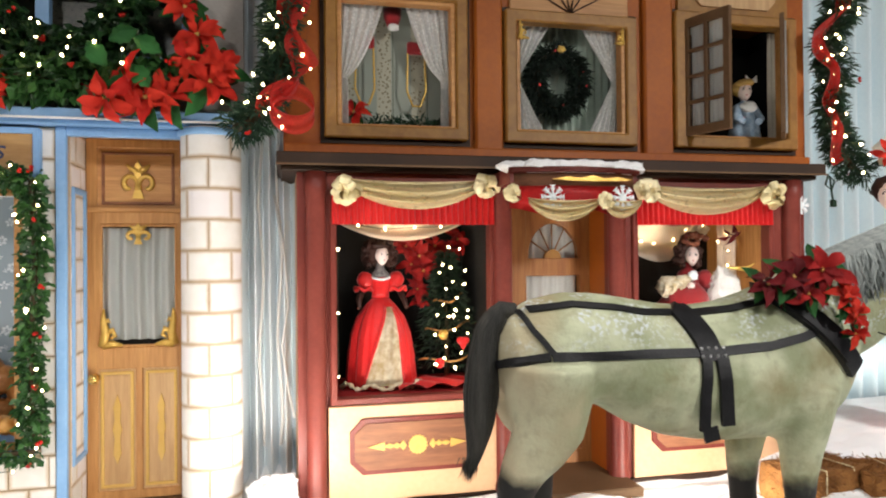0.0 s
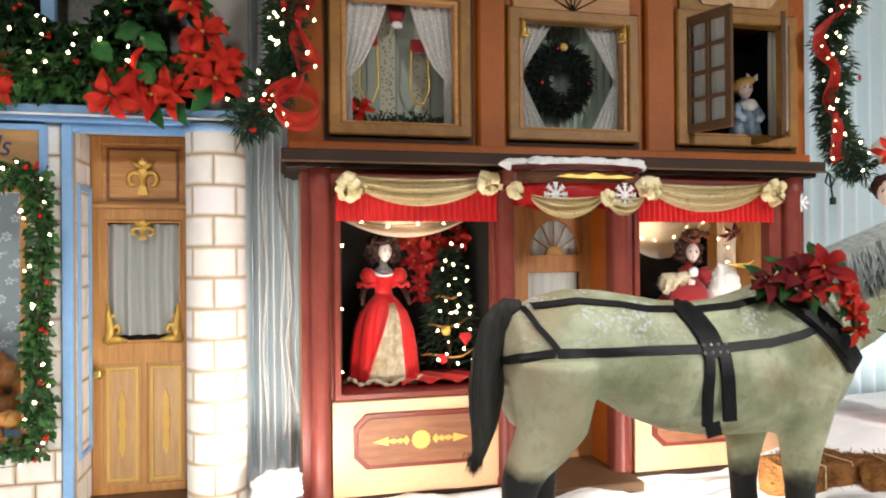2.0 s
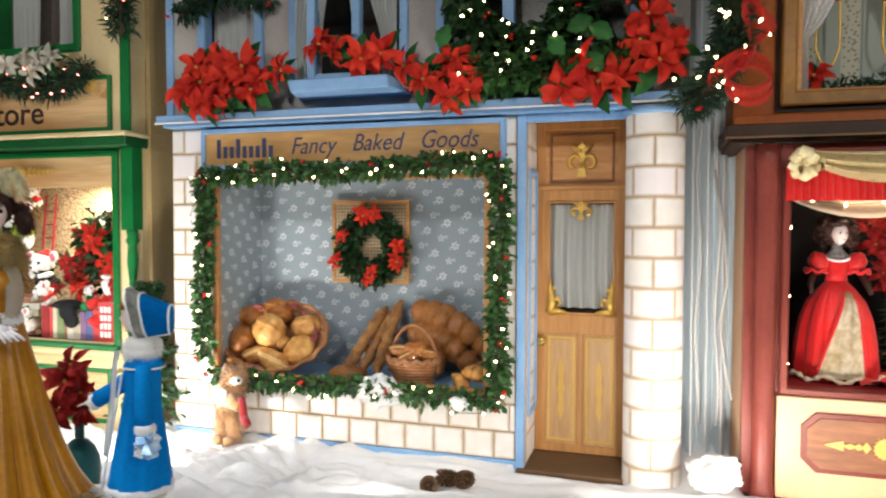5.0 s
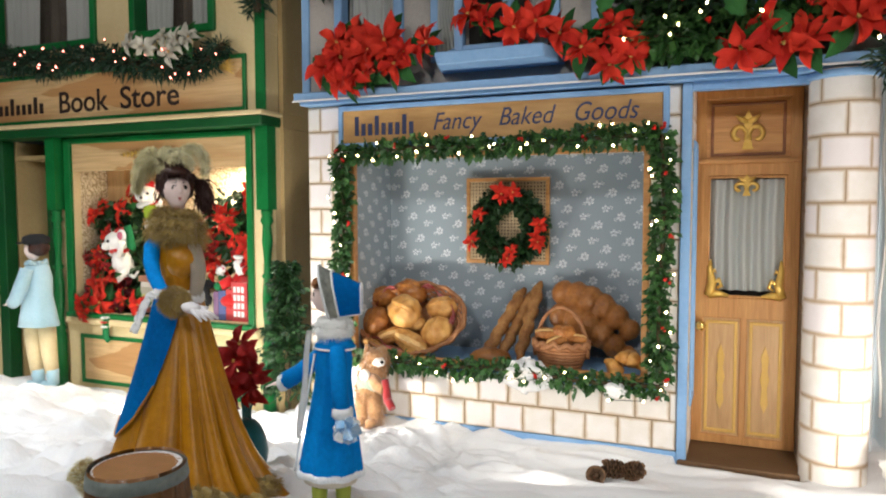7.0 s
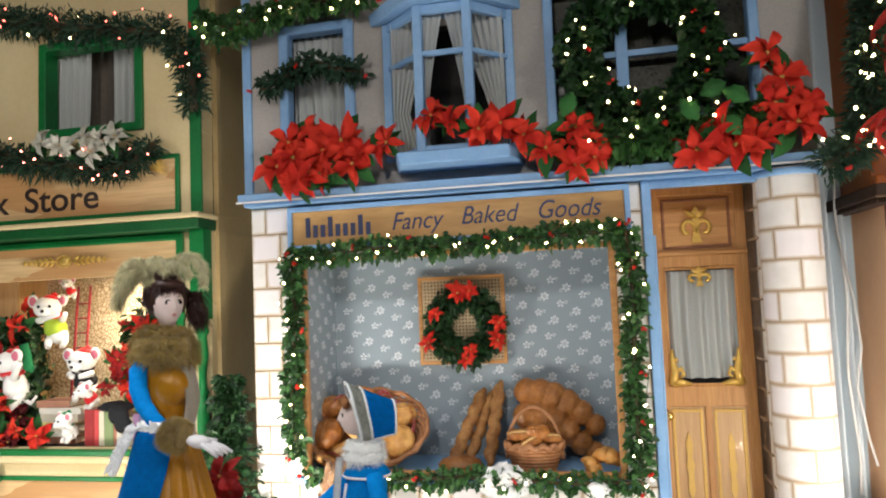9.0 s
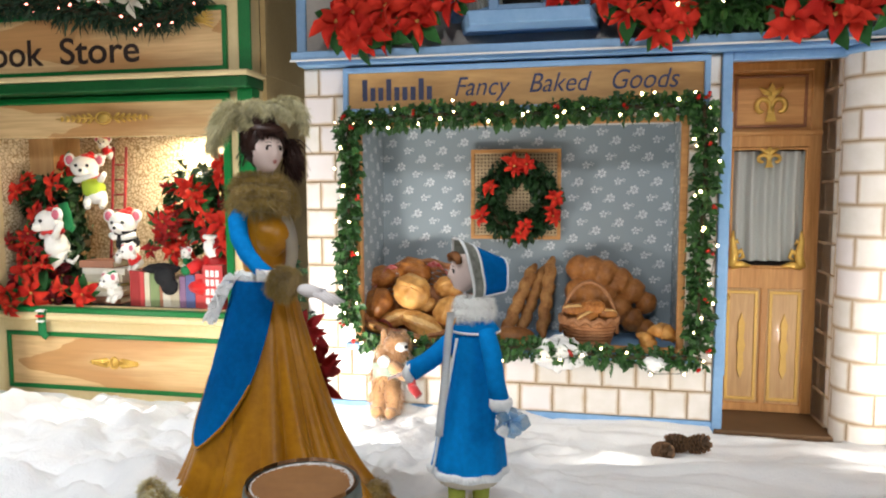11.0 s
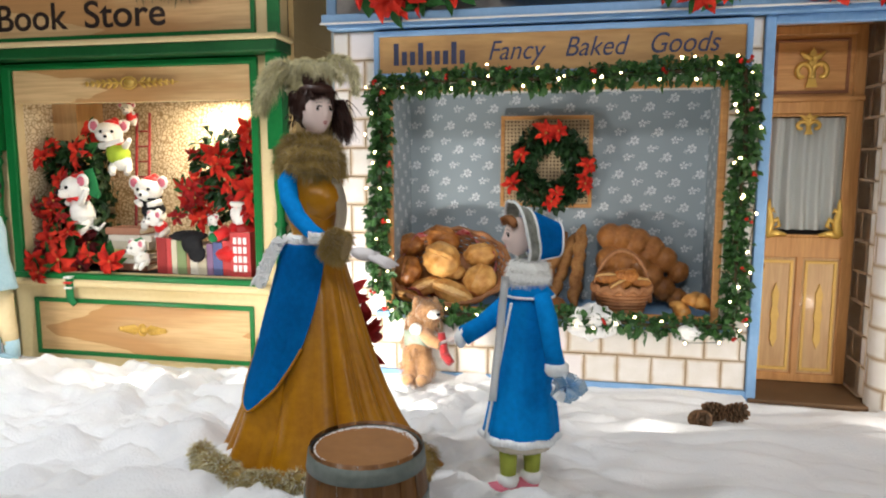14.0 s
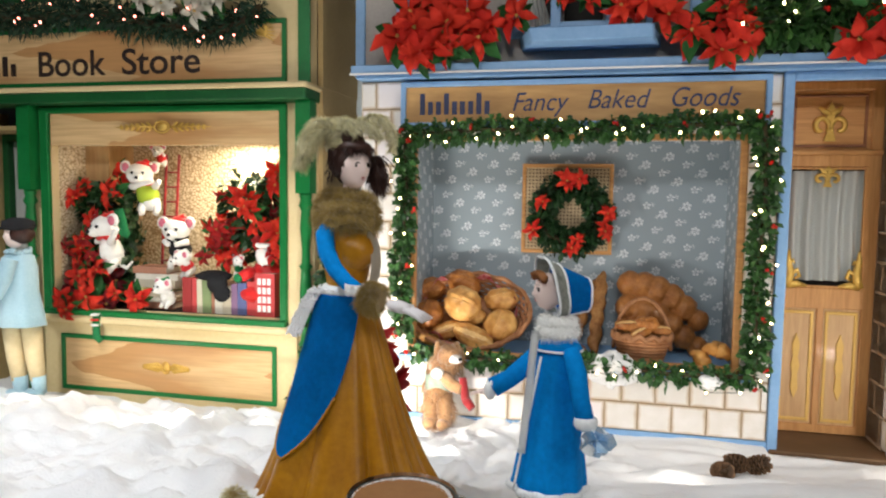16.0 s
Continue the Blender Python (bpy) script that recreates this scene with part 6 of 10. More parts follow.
# bow loop and hanging plug
bm = bm_new()
sheet(bm, lambda u, v: (1.02 + 0.10 * math.cos(u * 6.28) , -0.30 + 0.05 * math.sin(u * 6.28 + 1) - 0.02 * math.cos(v * 8), 1.90 + 0.085 * math.sin(u * 6.28) + (v - 0.5) * 0.09), 40, 6)
solid("ribbon_bow", bm, RIBBON, "large loop of sheer red ribbon", "bow")
bm = bm_new()
tube(bm, [(3.98, -0.2, 1.66), (3.96, -0.2, 1.60), (4.0, -0.2, 1.57), (4.02, -0.2, 1.62), (3.99, -0.2, 1.65), (4.0, -0.2, 1.56), (4.01, -0.2, 1.51)], 0.006, 6)
box(bm, 3.998, 4.022, -0.212, -0.188, 1.475, 1.515)
solid("plug_lead", bm, WIRE, "dark light-string lead and plug hanging loose", "cable")

# ---- bakery display ----


def loaf_mesh(kind, tone):
    """A loaf with a domed top: a round one scored three times, or a long one split down its length."""
    bm = bm_new()
    rx, ry, rz = (1, 0.92, 0.74) if kind == "round" else (1.45, 0.75, 0.62)
    blob(bm, (0, 0, 0), (rx, ry, rz), 0, 44, 0.12)
    for v in bm.verts:
        x, y, z = v.co.x / rx, v.co.y / ry, v.co.z / rz
        if z <= 0:
            continue
        g = 0.0
        if kind == "round":
            for k in (-1, 0, 1):
                d = y - 0.42 * k + 0.22 * x * x * k - 0.10 * math.sin(2.5 * x + k)
                g += 0.055 * math.exp(-((d - 0.12) / 0.07) ** 2) - 0.075 * math.exp(-(d / 0.045) ** 2)
        else:
            d = abs(y - 0.12 * math.sin(2.2 * x))
            g = 0.05 * math.exp(-((d - 0.36) / 0.07) ** 2) - 0.05 * math.exp(-((d - 0.24) / 0.05) ** 2)
        v.co *= 1 + g * min(1.0, 2.2 * z) * max(0.0, 1 - abs(x) ** 4)
    for f in bm.faces:
        f.smooth = True
        c = f.calc_center_median()
        x, y, z = c.x / rx, c.y / ry, c.z / rz
        if kind == "long" and z > 0.2 and abs(y - 0.12 * math.sin(2.2 * x)) < 0.24 * (1 - 0.7 * x * x):
            f.material_index = 1
    return mesh_of(bm, "loaf", [tone, SLASH])


BROWN_LOAF = plain("brown_loaf_crust", (0.24, 0.075, 0.014), (0.47, 0.19, 0.045), 0.33, 0, 1.2, 5.0, 0.12, coat=0.35, vary=0.15)
GOLD_LOAF = plain("golden_loaf_crust", (0.40, 0.155, 0.030), (0.74, 0.43, 0.14), 0.33, 0, 0.9, 2.6, 0.12, coat=0.35, vary=0.15)
LOAF = {(k, t): loaf_mesh(k, m) for k in ("round", "long") for t, m in (("brown", BROWN_LOAF), ("golden", GOLD_LOAF))}


def loaf(p, size, kind, rng, way=(0, -0.8, 0.6), turn=None, tone="golden", tall=1.0):
    turn = rng.uniform(-0.6, 0.6) if turn is None else turn
    m = Matrix.Translation(p) @ Vector(way).to_track_quat("Z", "Y").to_matrix().to_4x4() @ Matrix.Rotation(turn, 4, "Z") @ Matrix.Diagonal((size, size * tall, size, 1))
    ob = new("bread_loaf", LOAF[kind, tone])
    ob.matrix_basis = m
    return tagged(ob, f"{tone} {kind} crusty bread loaf with a scored top", "bread", "loaves in the bakery window")


def wicker_bowl(name, c, rx, rz, depth, tilt, label, handle=0.0):
    """A woven basket: stakes and rows of cane round them."""
    t = thing(name, Matrix.Translation(c) @ Matrix.Rotation(radians(tilt), 4, "X"), label, "basket")
    bm = bm_new()
    rows, n = 9, 44
    for k in range(rows):
        s = k / (rows - 1)
        f = 0.66 + 0.34 * s
        pts = []
        for i in range(n + 1):
            a = 2 * math.pi * i / n
            w = 1 + (0.022 if (i + k) % 2 else -0.022)
            pts.append((rx * f * w * math.cos(a), rz * f * w * math.sin(a), depth * s))
        tube(bm, pts, depth / rows * 0.62, 6, 0, None, False)
    local("weave", mesh_of(bm, "weave", WICKER), t)
    bm = bm_new()
    pts = [(rx * 1.02 * math.cos(a), rz * 1.02 * math.sin(a), depth + 0.014 * math.sin(a * 14)) for a in (2 * math.pi * i / 60 for i in range(61))]
    tube(bm, pts, 0.014, 7, 0, None, False)
    local("rim", mesh_of(bm, "rim", WICKER), t)
    bm = bm_new()
    lathe(bm, [(rx * 0.62, 0.0), (rx * 0.62, 0.012)], (0, 0, 0), 24, (1, rz / rx))
    local("base", mesh_of(bm, "base", WICKER), t)
    if handle:
        bm = bm_new()
        pts = [(rx * math.cos(a), 0.006 * math.sin(a * 18), depth * 0.5 + (handle - depth * 0.5) * math.sin(a)) for a in (math.pi * i / 24 for i in range(25))]
        tube(bm, pts, 0.010, 7)
        local("handle", mesh_of(bm, "handle", WICKER), t)
    return t


rb = random.Random(11)
SH = WIN[2]
wicker_bowl("bread_basket", (-1.60, 0.30, SH + 0.145), 0.34, 0.24, 0.13, 52, "large brown wicker basket tipped forward, full of loaves")
bm = bm_new()
sheet(bm, lambda u, v: (-1.62 + 0.29 * math.cos(u * 6.28), 0.24 - 0.05 * v + 0.12 * math.sin(u * 6.28), SH + 0.215 + 0.17 * math.sin(u * 6.28) + 0.05 * v * math.sin(u * 40)), 60, 3)
solid("napkin", bm, CHECK, "red and white checked napkin lining the bread basket", "napkin")
for x, y, z, s, k, turn, tone, tall in ((-1.86, 0.33, 0.665, 0.090, "round", 0.3, "brown", 0.85), (-1.661, 0.35, 0.705, 0.104, "round", -0.3, "brown", 0.80), (-1.839, 0.20, 0.533, 0.094, "round", 1.3, "brown", 1.0),
                                        (-1.635, 0.19, 0.605, 0.110, "round", -0.5, "golden", 0.98), (-1.427, 0.28, 0.625, 0.096, "round", 0.15, "golden", 0.80), (-1.415, 0.17, 0.497, 0.100, "round", 1.1, "golden", 0.98),
                                        (-1.564, 0.20, 0.535, 0.062, "round", 0.2, "golden", 0.85), (-1.713, 0.17, 0.455, 0.078, "long", 0.35, "golden", 0.85), (-1.554, 0.10, 0.437, 0.088, "long", -0.42, "golden", 0.95), (-1.821, 0.10, 0.410, 0.052, "long", -0.25, "golden", 0.8)):
    loaf((x, y, z), s, k, rb, (0, -0.85, 0.5), turn, tone, tall)


def baguette(a, b, rad, label):
    bm = bm_new()
    A, B = Vector(a), Vector(b)
    n = 26
    pts = [A.lerp(B, i / n) + Vector((0.006 * math.sin(i * 1.3), 0, 0)) for i in range(n + 1)]
    tube(bm, pts, [rad * (0.25 + 0.75 * min(1, math.sin(math.pi * (i + 0.6) / (n + 1.2)) * 2.2)) * (1 + 0.035 * math.sin(i * 2.1)) for i in range(n + 1)], 18)
    solid("baguette", bm, BAGUETTE, label, "baguette", group="baguettes leaning in the window")


baguette((-0.905, 0.13, SH + 0.03), (-0.865, 0.45, 0.79), 0.034, "long floury baguette leaning on the wallpaper")
baguette((-1.11, 0.14, SH + 0.03), (-0.965, 0.46, 0.745), 0.035, "long floury baguette leaning on the wallpaper")
baguette((-1.03, 0.20, SH + 0.03), (-0.905, 0.48, 0.74), 0.033, "long floury baguette leaning on the wallpaper")
bm = bm_new()
blob(bm, (-1.05, 0.08, SH + 0.05), (0.12, 0.07, 0.055), 0, 16, 0.1)
solid("dark_loaf", bm, CRUST_DARK, "flat dark loaf before the baguettes", "bread", group="loaves in the bakery window")
bm = bm_new()
for row, n in ((0, 6), (1, 6), (2, 5)):
    for k in range(n):
        q = (k + 0.35 * row) / (n - 0.3)
        x, z = -0.715 + 0.43 * q - 0.03 * row, 0.735 - 0.05 * q - 0.20 * q ** 2.2 - (0.125 + 0.015 * q) * row
        r = 0.056 + 0.022 * math.sin(math.pi * min(1.0, q + 0.15))
        if z - r > SH - 0.03:
            blob(bm, (x, 0.42 - 0.045 * row, max(z, SH + 0.05)), (r * 1.05, r, r * 1.12), 0, 16, 0.10, Matrix.Rotation(0.5 - 0.25 * row, 3, "Y"))
solid("braided_loaf", fused(bm, 0.0055, 0), CRUST_DARK, "huge dark braided loaf propped against the back", "bread", group="loaves in the bakery window")
wicker_bowl("handled_basket", (-0.655, 0.10, SH + 0.005), 0.145, 0.10, 0.15, 0, "small wicker basket with a hoop handle, full of rolls", 0.345)
for x, z, s in ((-0.72, 0.545, 0.05), (-0.62, 0.56, 0.048), (-0.665, 0.515, 0.045), (-0.57, 0.53, 0.042), (-0.655, 0.565, 0.04)):
    loaf((x, 0.07 - 0.03 * (z < 0.53), z + 0.008), s, "long" if z < 0.55 else "round", rb, (0, -0.6, 0.8), None, "brown")
for x, z, a in ((-0.43, SH + 0.04, 0.2), (-0.31, SH + 0.065, 1.1)):
    bm = bm_new()
    pts = [(x + 0.075 * math.cos(a + t), 0.05 + 0.01 * math.sin(t * 9), z + 0.05 * math.sin(a + t)) for t in (-1.1 + 0.2 * k for k in range(12))]
    tube(bm, pts, [0.012 + 0.030 * math.sin(math.pi * k / 11) * (1 + 0.16 * (k % 2)) for k in range(12)], 10)
    solid("croissant", bm, CRUST, "golden ridged croissant on the display shelf", "croissant", group="croissants")


def cotton(bm, c, r, seed=0.0):
    """A torn lump of cotton wool."""
    n, rows = 44, []
    for k in range(1, 24):
        p = math.pi * k / 24
        row = []
        for i in range(n):
            a = 2 * math.pi * i / n
            d = Vector((math.sin(p) * math.cos(a), math.sin(p) * math.sin(a), math.cos(p)))
            o = d + Vector((seed, c[0], c[2]))
            s = 1 + 0.40 * noise.noise(o * 1.8) + 0.26 * abs(noise.noise(o * 4.0)) + 0.16 * abs(noise.noise(o * 9.0)) + 0.06 * noise.noise(o * 20)
            row.append(bm.verts.new((c[0] + d.x * r[0] * s, c[1] + d.y * r[1] * s, c[2] + d.z * r[2] * s)))
        rows.append(row)
    for a, b in zip(rows, rows[1:]):
        for i in range(n):
            bm.faces.new((a[i], b[i], b[(i + 1) % n], a[(i + 1) % n])).smooth = True
    bm.faces.new(rows[0][::-1]), bm.faces.new(rows[-1])


def tuft(name, c, size, n, rng, label):
    bm = bm_new()
    cotton(bm, c, (size[0] * 1.5, size[1] * 2.2, size[2] * 1.7), rng.uniform(0, 9))
    return solid(name, bm, SNOW_TUFT, label, "cotton snow")


tuft("cotton_tuft", (-0.80, -0.055, SH + 0.0), (0.075, 0.02, 0.045), 26, rb, "tuft of white cotton snow on the sill")
tuft("cotton_tuft", (-0.34, -0.06, SH - 0.03), (0.04, 0.02, 0.02), 8, rb, "tuft of white cotton snow on the sill")
tuft("cotton_tuft", (0.92, -0.18, 0.12), (0.07, 0.05, 0.04), 18, rb, "heap of cotton snow before the grey drape")


# ---- on the snow ----
def pine_cone(p, size, tilt, turn):
    """A core with rows of thick, open scales that end in pale tips."""
    bm = bm_new()
    blob(bm, (0, 0, 0), (0.42, 0.42, 0.75), 0, 10)
    for j in range(8):
        z = -0.70 + 0.19 * j
        rr = 0.50 * math.sqrt(max(0.06, 1 - (z / 0.95) ** 2))
        for i in range(6):
            a = i * 1.047 + j * 0.52
            o = Vector((math.cos(a), math.sin(a), 0.45 + 0.5 * max(0, z)))
            sd = Vector((-math.sin(a), math.cos(a), 0))
            c = Vector((0.7 * rr * math.cos(a), 0.7 * rr * math.sin(a), z))
            up = Vector((0, 0, 1))
            ring = []
            for d, w, h in ((0.0, 0.09, 0.05), (0.26, 0.24, 0.045), (0.40, 0.17, 0.03)):
                q = c + o * d
                ring.append([bm.verts.new(q + sd * w + up * h), bm.verts.new(q - sd * w + up * h), bm.verts.new(q - sd * w - up * h), bm.verts.new(q + sd * w - up * h)])
            for t, (r0, r1) in enumerate(zip(ring, ring[1:])):
                for e in range(4):
                    bm.faces.new((r0[e], r0[(e + 1) % 4], r1[(e + 1) % 4], r1[e])).material_index = t
            bm.faces.new(ring[-1]).material_index = 1
    ob = part("pine_cone", bm, [CONE, CONE_TIP])
    ob.matrix_basis = Matrix.Translation(p) @ Euler((radians(tilt), 0, radians(turn))).to_matrix().to_4x4() @ Matrix.Scale(size, 4)
    tagged(ob, "open brown pine cone lying on the snow", "pine cone", "pine cones")


CONE_TIP = plain("cone_tip", (0.07, 0.035, 0.018), (0.26, 0.15, 0.08), 0.7, 0, 30, 60, 0.2)
for x, y, t, a in ((-0.345, -0.56, 70, 20), (-0.268, -0.50, 80, -60), (-0.195, -0.51, 65, 50)):
    pine_cone((x, y, ground_height(x, y) + 0.040), 0.056, t, a)


def barrel():
    c, g = (-1.30, -2.19), 0.24
    t = thing("barrel", (*c, g), "small oak barrel with grey hoops and a frosted lid", "barrel")
    H, R0, R1 = 0.30, 0.116, 0.140
    n = 18
    for i in range(n):
        bm = bm_new()
        a0, a1 = 2 * math.pi * (i + 0.02) / n, 2 * math.pi * (i + 0.98) / n

        def fn(u, v):
            a = a0 + (a1 - a0) * u
            q = R0 + (R1 - R0) * math.sin(math.pi * (0.12 + 0.76 * v)) ** 1.0
            return (c[0] + q * math.cos(a), c[1] + q * math.sin(a), g - 0.06 + (H + 0.06) * v)

        sheet(bm, fn, 3, 8, 0, 0.012)
        part("stave", bm, BARREL_WOOD, t)
    rt = R0 + (R1 - R0) * math.sin(math.pi * 0.88)
    bm = bm_new()
    lathe(bm, [(rt - 0.003, 0), (rt - 0.003, 0.012)], (c[0], c[1], g + H - 0.022), 40)
    part("lid", bm, BARREL_TOP, t, "orange-brown barrel lid")
    bm = bm_new()
    rr = random.Random(4)
    for k in range(1000):
        a = rr.uniform(0, 6.28)
        amount = 0.20 + 0.80 * max(0.0, math.sin(a + 0.2))
        q = (rt - 0.010) * (1 - abs(rr.gauss(0, 0.06)) * amount)
        if rr.random() < amount:
            e = rr.uniform(0.0010, 0.0026)
            blob(bm, (c[0] + q * math.cos(a), c[1] + q * math.sin(a), g + H - 0.0095), (e, e, 0.0012), 0, 6)
    tagged(part("frost", bm, SNOW_TUFT, t, "flakes of artificial snow"), kind="stuff")
    for z0, z1 in ((0.255, 0.290), (0.17, 0.195), (0.03, 0.06)):
        bm = bm_new()
        prof = []
        for z in (z0, z1):
            v = (z + 0.06) / (H + 0.06)
            prof.append((R0 + (R1 - R0) * math.sin(math.pi * (0.12 + 0.76 * v)) + 0.003, z))
        lathe(bm, [(prof[0][0] - 0.012, z0), prof[0], prof[1], (prof[1][0] - 0.012, z1)], (c[0], c[1], g), 44)
        for f in [f for f in bm.faces if len(f.verts) > 8]:
            bm.faces.remove(f)
        part("hoop", bm, IRON, t, "grey metal hoop")


barrel()


def toy_dog():
    bm = bm_new()
    g = ground_height(-1.66, -0.16)
    x, y = -1.70, -0.15
    for dx, z0 in ((-0.03, 0.0), (0.045, 0.0)):
        tube(bm, [(x + dx, y, g + z0), (x + dx, y - 0.02, g + 0.10), (x + dx * 0.8, y, g + 0.18)], [0.038, 0.042, 0.05], 10)
        blob(bm, (x + dx, y - 0.05, g + 0.03), (0.035, 0.055, 0.03), 0, 10, 0.3)
    blob(bm, (x + 0.0, y, g + 0.20), (0.068, 0.06, 0.10), 0, 14, 0.25)
    blob(bm, (x + 0.03, y - 0.01, g + 0.315), (0.075, 0.062, 0.075), 0, 14, 0.25)
    tube(bm, [(x + 0.03, y - 0.03, g + 0.30), (x + 0.10, y - 0.08, g + 0.25), (x + 0.16, y - 0.11, g + 0.24)], [0.04, 0.034, 0.03], 10)
    blob(bm, (x + 0.075, y - 0.05, g + 0.40), (0.065, 0.06, 0.058), 0, 14, 0.25)
    blob(bm, (x + 0.115, y - 0.09, g + 0.39), (0.035, 0.035, 0.026), 1, 10, 0.2)
    for s in (-1, 1):
        blob(bm, (x + 0.06 + 0.05 * s, y - 0.03, g + 0.42), (0.022, 0.02, 0.05), 0, 10, 0.2)
    blob(bm, (x + 0.145, y - 0.115, g + 0.395), 0.010, 2, 8)
    sheet(bm, lambda u, v: (x + 0.02 + 0.08 * math.cos(u * 6.28), y - 0.01 + 0.075 * math.sin(u * 6.28), g + 0.22 + 0.08 * v + 0.012 * math.sin(u * 19)), 30, 4, 3)
    blob(bm, (x + 0.02, y - 0.085, g + 0.31), (0.035, 0.02, 0.03), 1, 10, 0.3)
    rd = random.Random(9)
    roots = []
    for c0, r0, n in (((x, y, g + 0.20), (0.07, 0.062, 0.10), 900), ((x + 0.03, y - 0.01, g + 0.315), (0.076, 0.064, 0.076), 700), ((x + 0.075, y - 0.05, g + 0.40), (0.066, 0.062, 0.06), 600), ((x + 0.01, y - 0.01, g + 0.09), (0.085, 0.05, 0.09), 900)):
        for _ in range(n):
            o = Vector((rd.gauss(0, 1), rd.gauss(0, 1), rd.gauss(0, 1))).normalized()
            roots.append((Vector(c0) + Vector((o.x * r0[0], o.y * r0[1], o.z * r0[2])), o))
    hairs(bm, roots, 0.026, 0.0022, 0, rd, 0.7, 0.35)
    solid("toy_dog", bm, [PLUSH_BROWN, PLUSH_WHITE, BLACK_FELT, plain("sage_felt", (0.13, 0.17, 0.13), (0.26, 0.31, 0.25), 0.9)], "brown plush dog standing up in a small sage coat", "toy dog")
    bm = bm_new()
    tube(bm, [(x + 0.155, y - 0.1, g + 0.30), (x + 0.175, y - 0.11, g + 0.19)], [0.020, 0.024], 10)
    tube(bm, [(x + 0.175, y - 0.11, g + 0.19), (x + 0.215, y - 0.13, g + 0.15)], [0.026, 0.020], 10)
    solid("red_stocking", bm, RED_VELVET, "small dark red stocking hung from the dog's paw", "stocking")


toy_dog()

# small fir between the shops, in the snow
bm = bm_new()
tube(bm, [(-2.30, -0.08, -0.05), (-2.30, -0.08, 0.4), (-2.29, -0.08, 0.88)], [0.02, 0.014, 0.004], 7)
tr = thing("small_tree", (-2.30, -0.08, 0.0), "slim green artificial tree between two shop fronts", "tree")
part("trunk", bm, STEM, tr)
spots = []
for k in range(1900):
    s = rb.random() ** 0.7
    a, q = rb.uniform(0, 6.28), (0.05 + 0.17 * (1 - s)) * rb.uniform(0.3, 1.0) * (0.75 + 0.4 * math.sin(s * 40))
    spots.append(((-2.30 + q * math.cos(a), -0.08 + 0.8 * q * math.sin(a), 0.06 + 0.84 * s), (math.cos(a), math.sin(a), -0.1)))
tagged(part("crown", leaf_cloud("crown", spots, 0.055, 0.030, HOLLY_DARK, rb, True), None, tr), kind="stuff")
for x, y, z, s in ((-1.70, -1.30, 0.60, 0.20), (-1.63, -1.28, 0.49, 0.19), (-1.60, -1.32, 0.57, 0.16), (-1.74, -1.3, 0.48, 0.17), (-1.66, -1.30, 0.68, 0.16)):
    poinsettia((x, y, z), s, rb, DEEP_BRACT, "wine", "dark red silk poinsettia behind the lady's skirt", "dark poinsettias", (0.3, -1, 0.2), False)
bm = bm_new()
for k in range(5):
    tube(bm, [(-1.68 + 0.005 * k, -1.26, 0.12), (-1.69 + 0.01 * k, -1.26, 0.4), (-1.72 + 0.03 * k, -1.28, 0.62 - 0.03 * k)], 0.005, 5)
blob(bm, (-1.67, -1.26, 0.22), (0.09, 0.08, 0.14), 0, 14)
solid("flower_pot", bm, TEAL, "teal-wrapped pot of dark red flowers on the snow", "flower pot")


# ---- costumed mannequins: each one mesh ----
def ring_fuzz(bm, c, R, rad, mi, rng, tilt=0.0, n=70):
    for k in range(n):
        a = 2 * math.pi * k / n + rng.uniform(-0.05, 0.05)
        q = R + rng.gauss(0, rad * 0.25)
        blob(bm, (c[0] + q * math.cos(a), c[1] + q * math.sin(a), c[2] + tilt * math.cos(a) + rng.gauss(0, rad * 0.25)), rad * rng.uniform(0.6, 0.95), mi, 8, 0.7)


def fur(bm, path, rad, n, length, mi, rng, width=0.0013, core=True):
    """A roll of fur along a path: a soft core and many fine hairs."""
    spots = along(path, n)
    if core:
        tube(bm, [p for p, _ in along(path, max(12, len(path)))], rad * 0.86, 12, mi)
    roots = []
    for p, d in spots:
        o = Vector((rng.gauss(0, 1), rng.gauss(0, 1), rng.gauss(0, 1)))
        o = (o - d * o.dot(d)).normalized()
        roots.append((p + o * rad * 0.8, o + d * rng.uniform(-0.6, 0.6)))
    hairs(bm, roots, length, width, mi, rng, 0.35, 0.35)


def plume(bm, pts, barb, mi, rng, width=0.0011):
    """An ostrich feather: a curved quill with soft barbs that droop on both sides."""
    fine = []
    P = [Vector(p) for p in pts]
    for k in range(71):
        t = k / 70 * (len(P) - 1)
        i = min(int(t), len(P) - 2)
        f = t - i
        a, b, c, d = P[max(i - 1, 0)], P[i], P[i + 1], P[min(i + 2, len(P) - 1)]
        fine.append(0.5 * (2 * b + (c - a) * f + (2 * a - 5 * b + 4 * c - d) * f * f + (3 * b - a - 3 * c + d) * f ** 3))
    tube(bm, fine, 0.0012, 4, mi)
    for k in range(2, 71):
        d = (fine[k] - fine[k - 1]).normalized()
        L = barb * (0.55 + 0.45 * math.sin(math.pi * min(1.0, k / 70 + 0.12)))
        roots = []
        for _ in range(22):
            o = Vector((rng.gauss(0, 1), rng.gauss(0, 1), rng.gauss(0, 0.7) + 0.15))
            o = (o - d * o.dot(d)).normalized()
            roots.append((fine[k], o + d * 0.55))
        hairs(bm, roots, L, width, mi, rng, 0.55, 0.18)


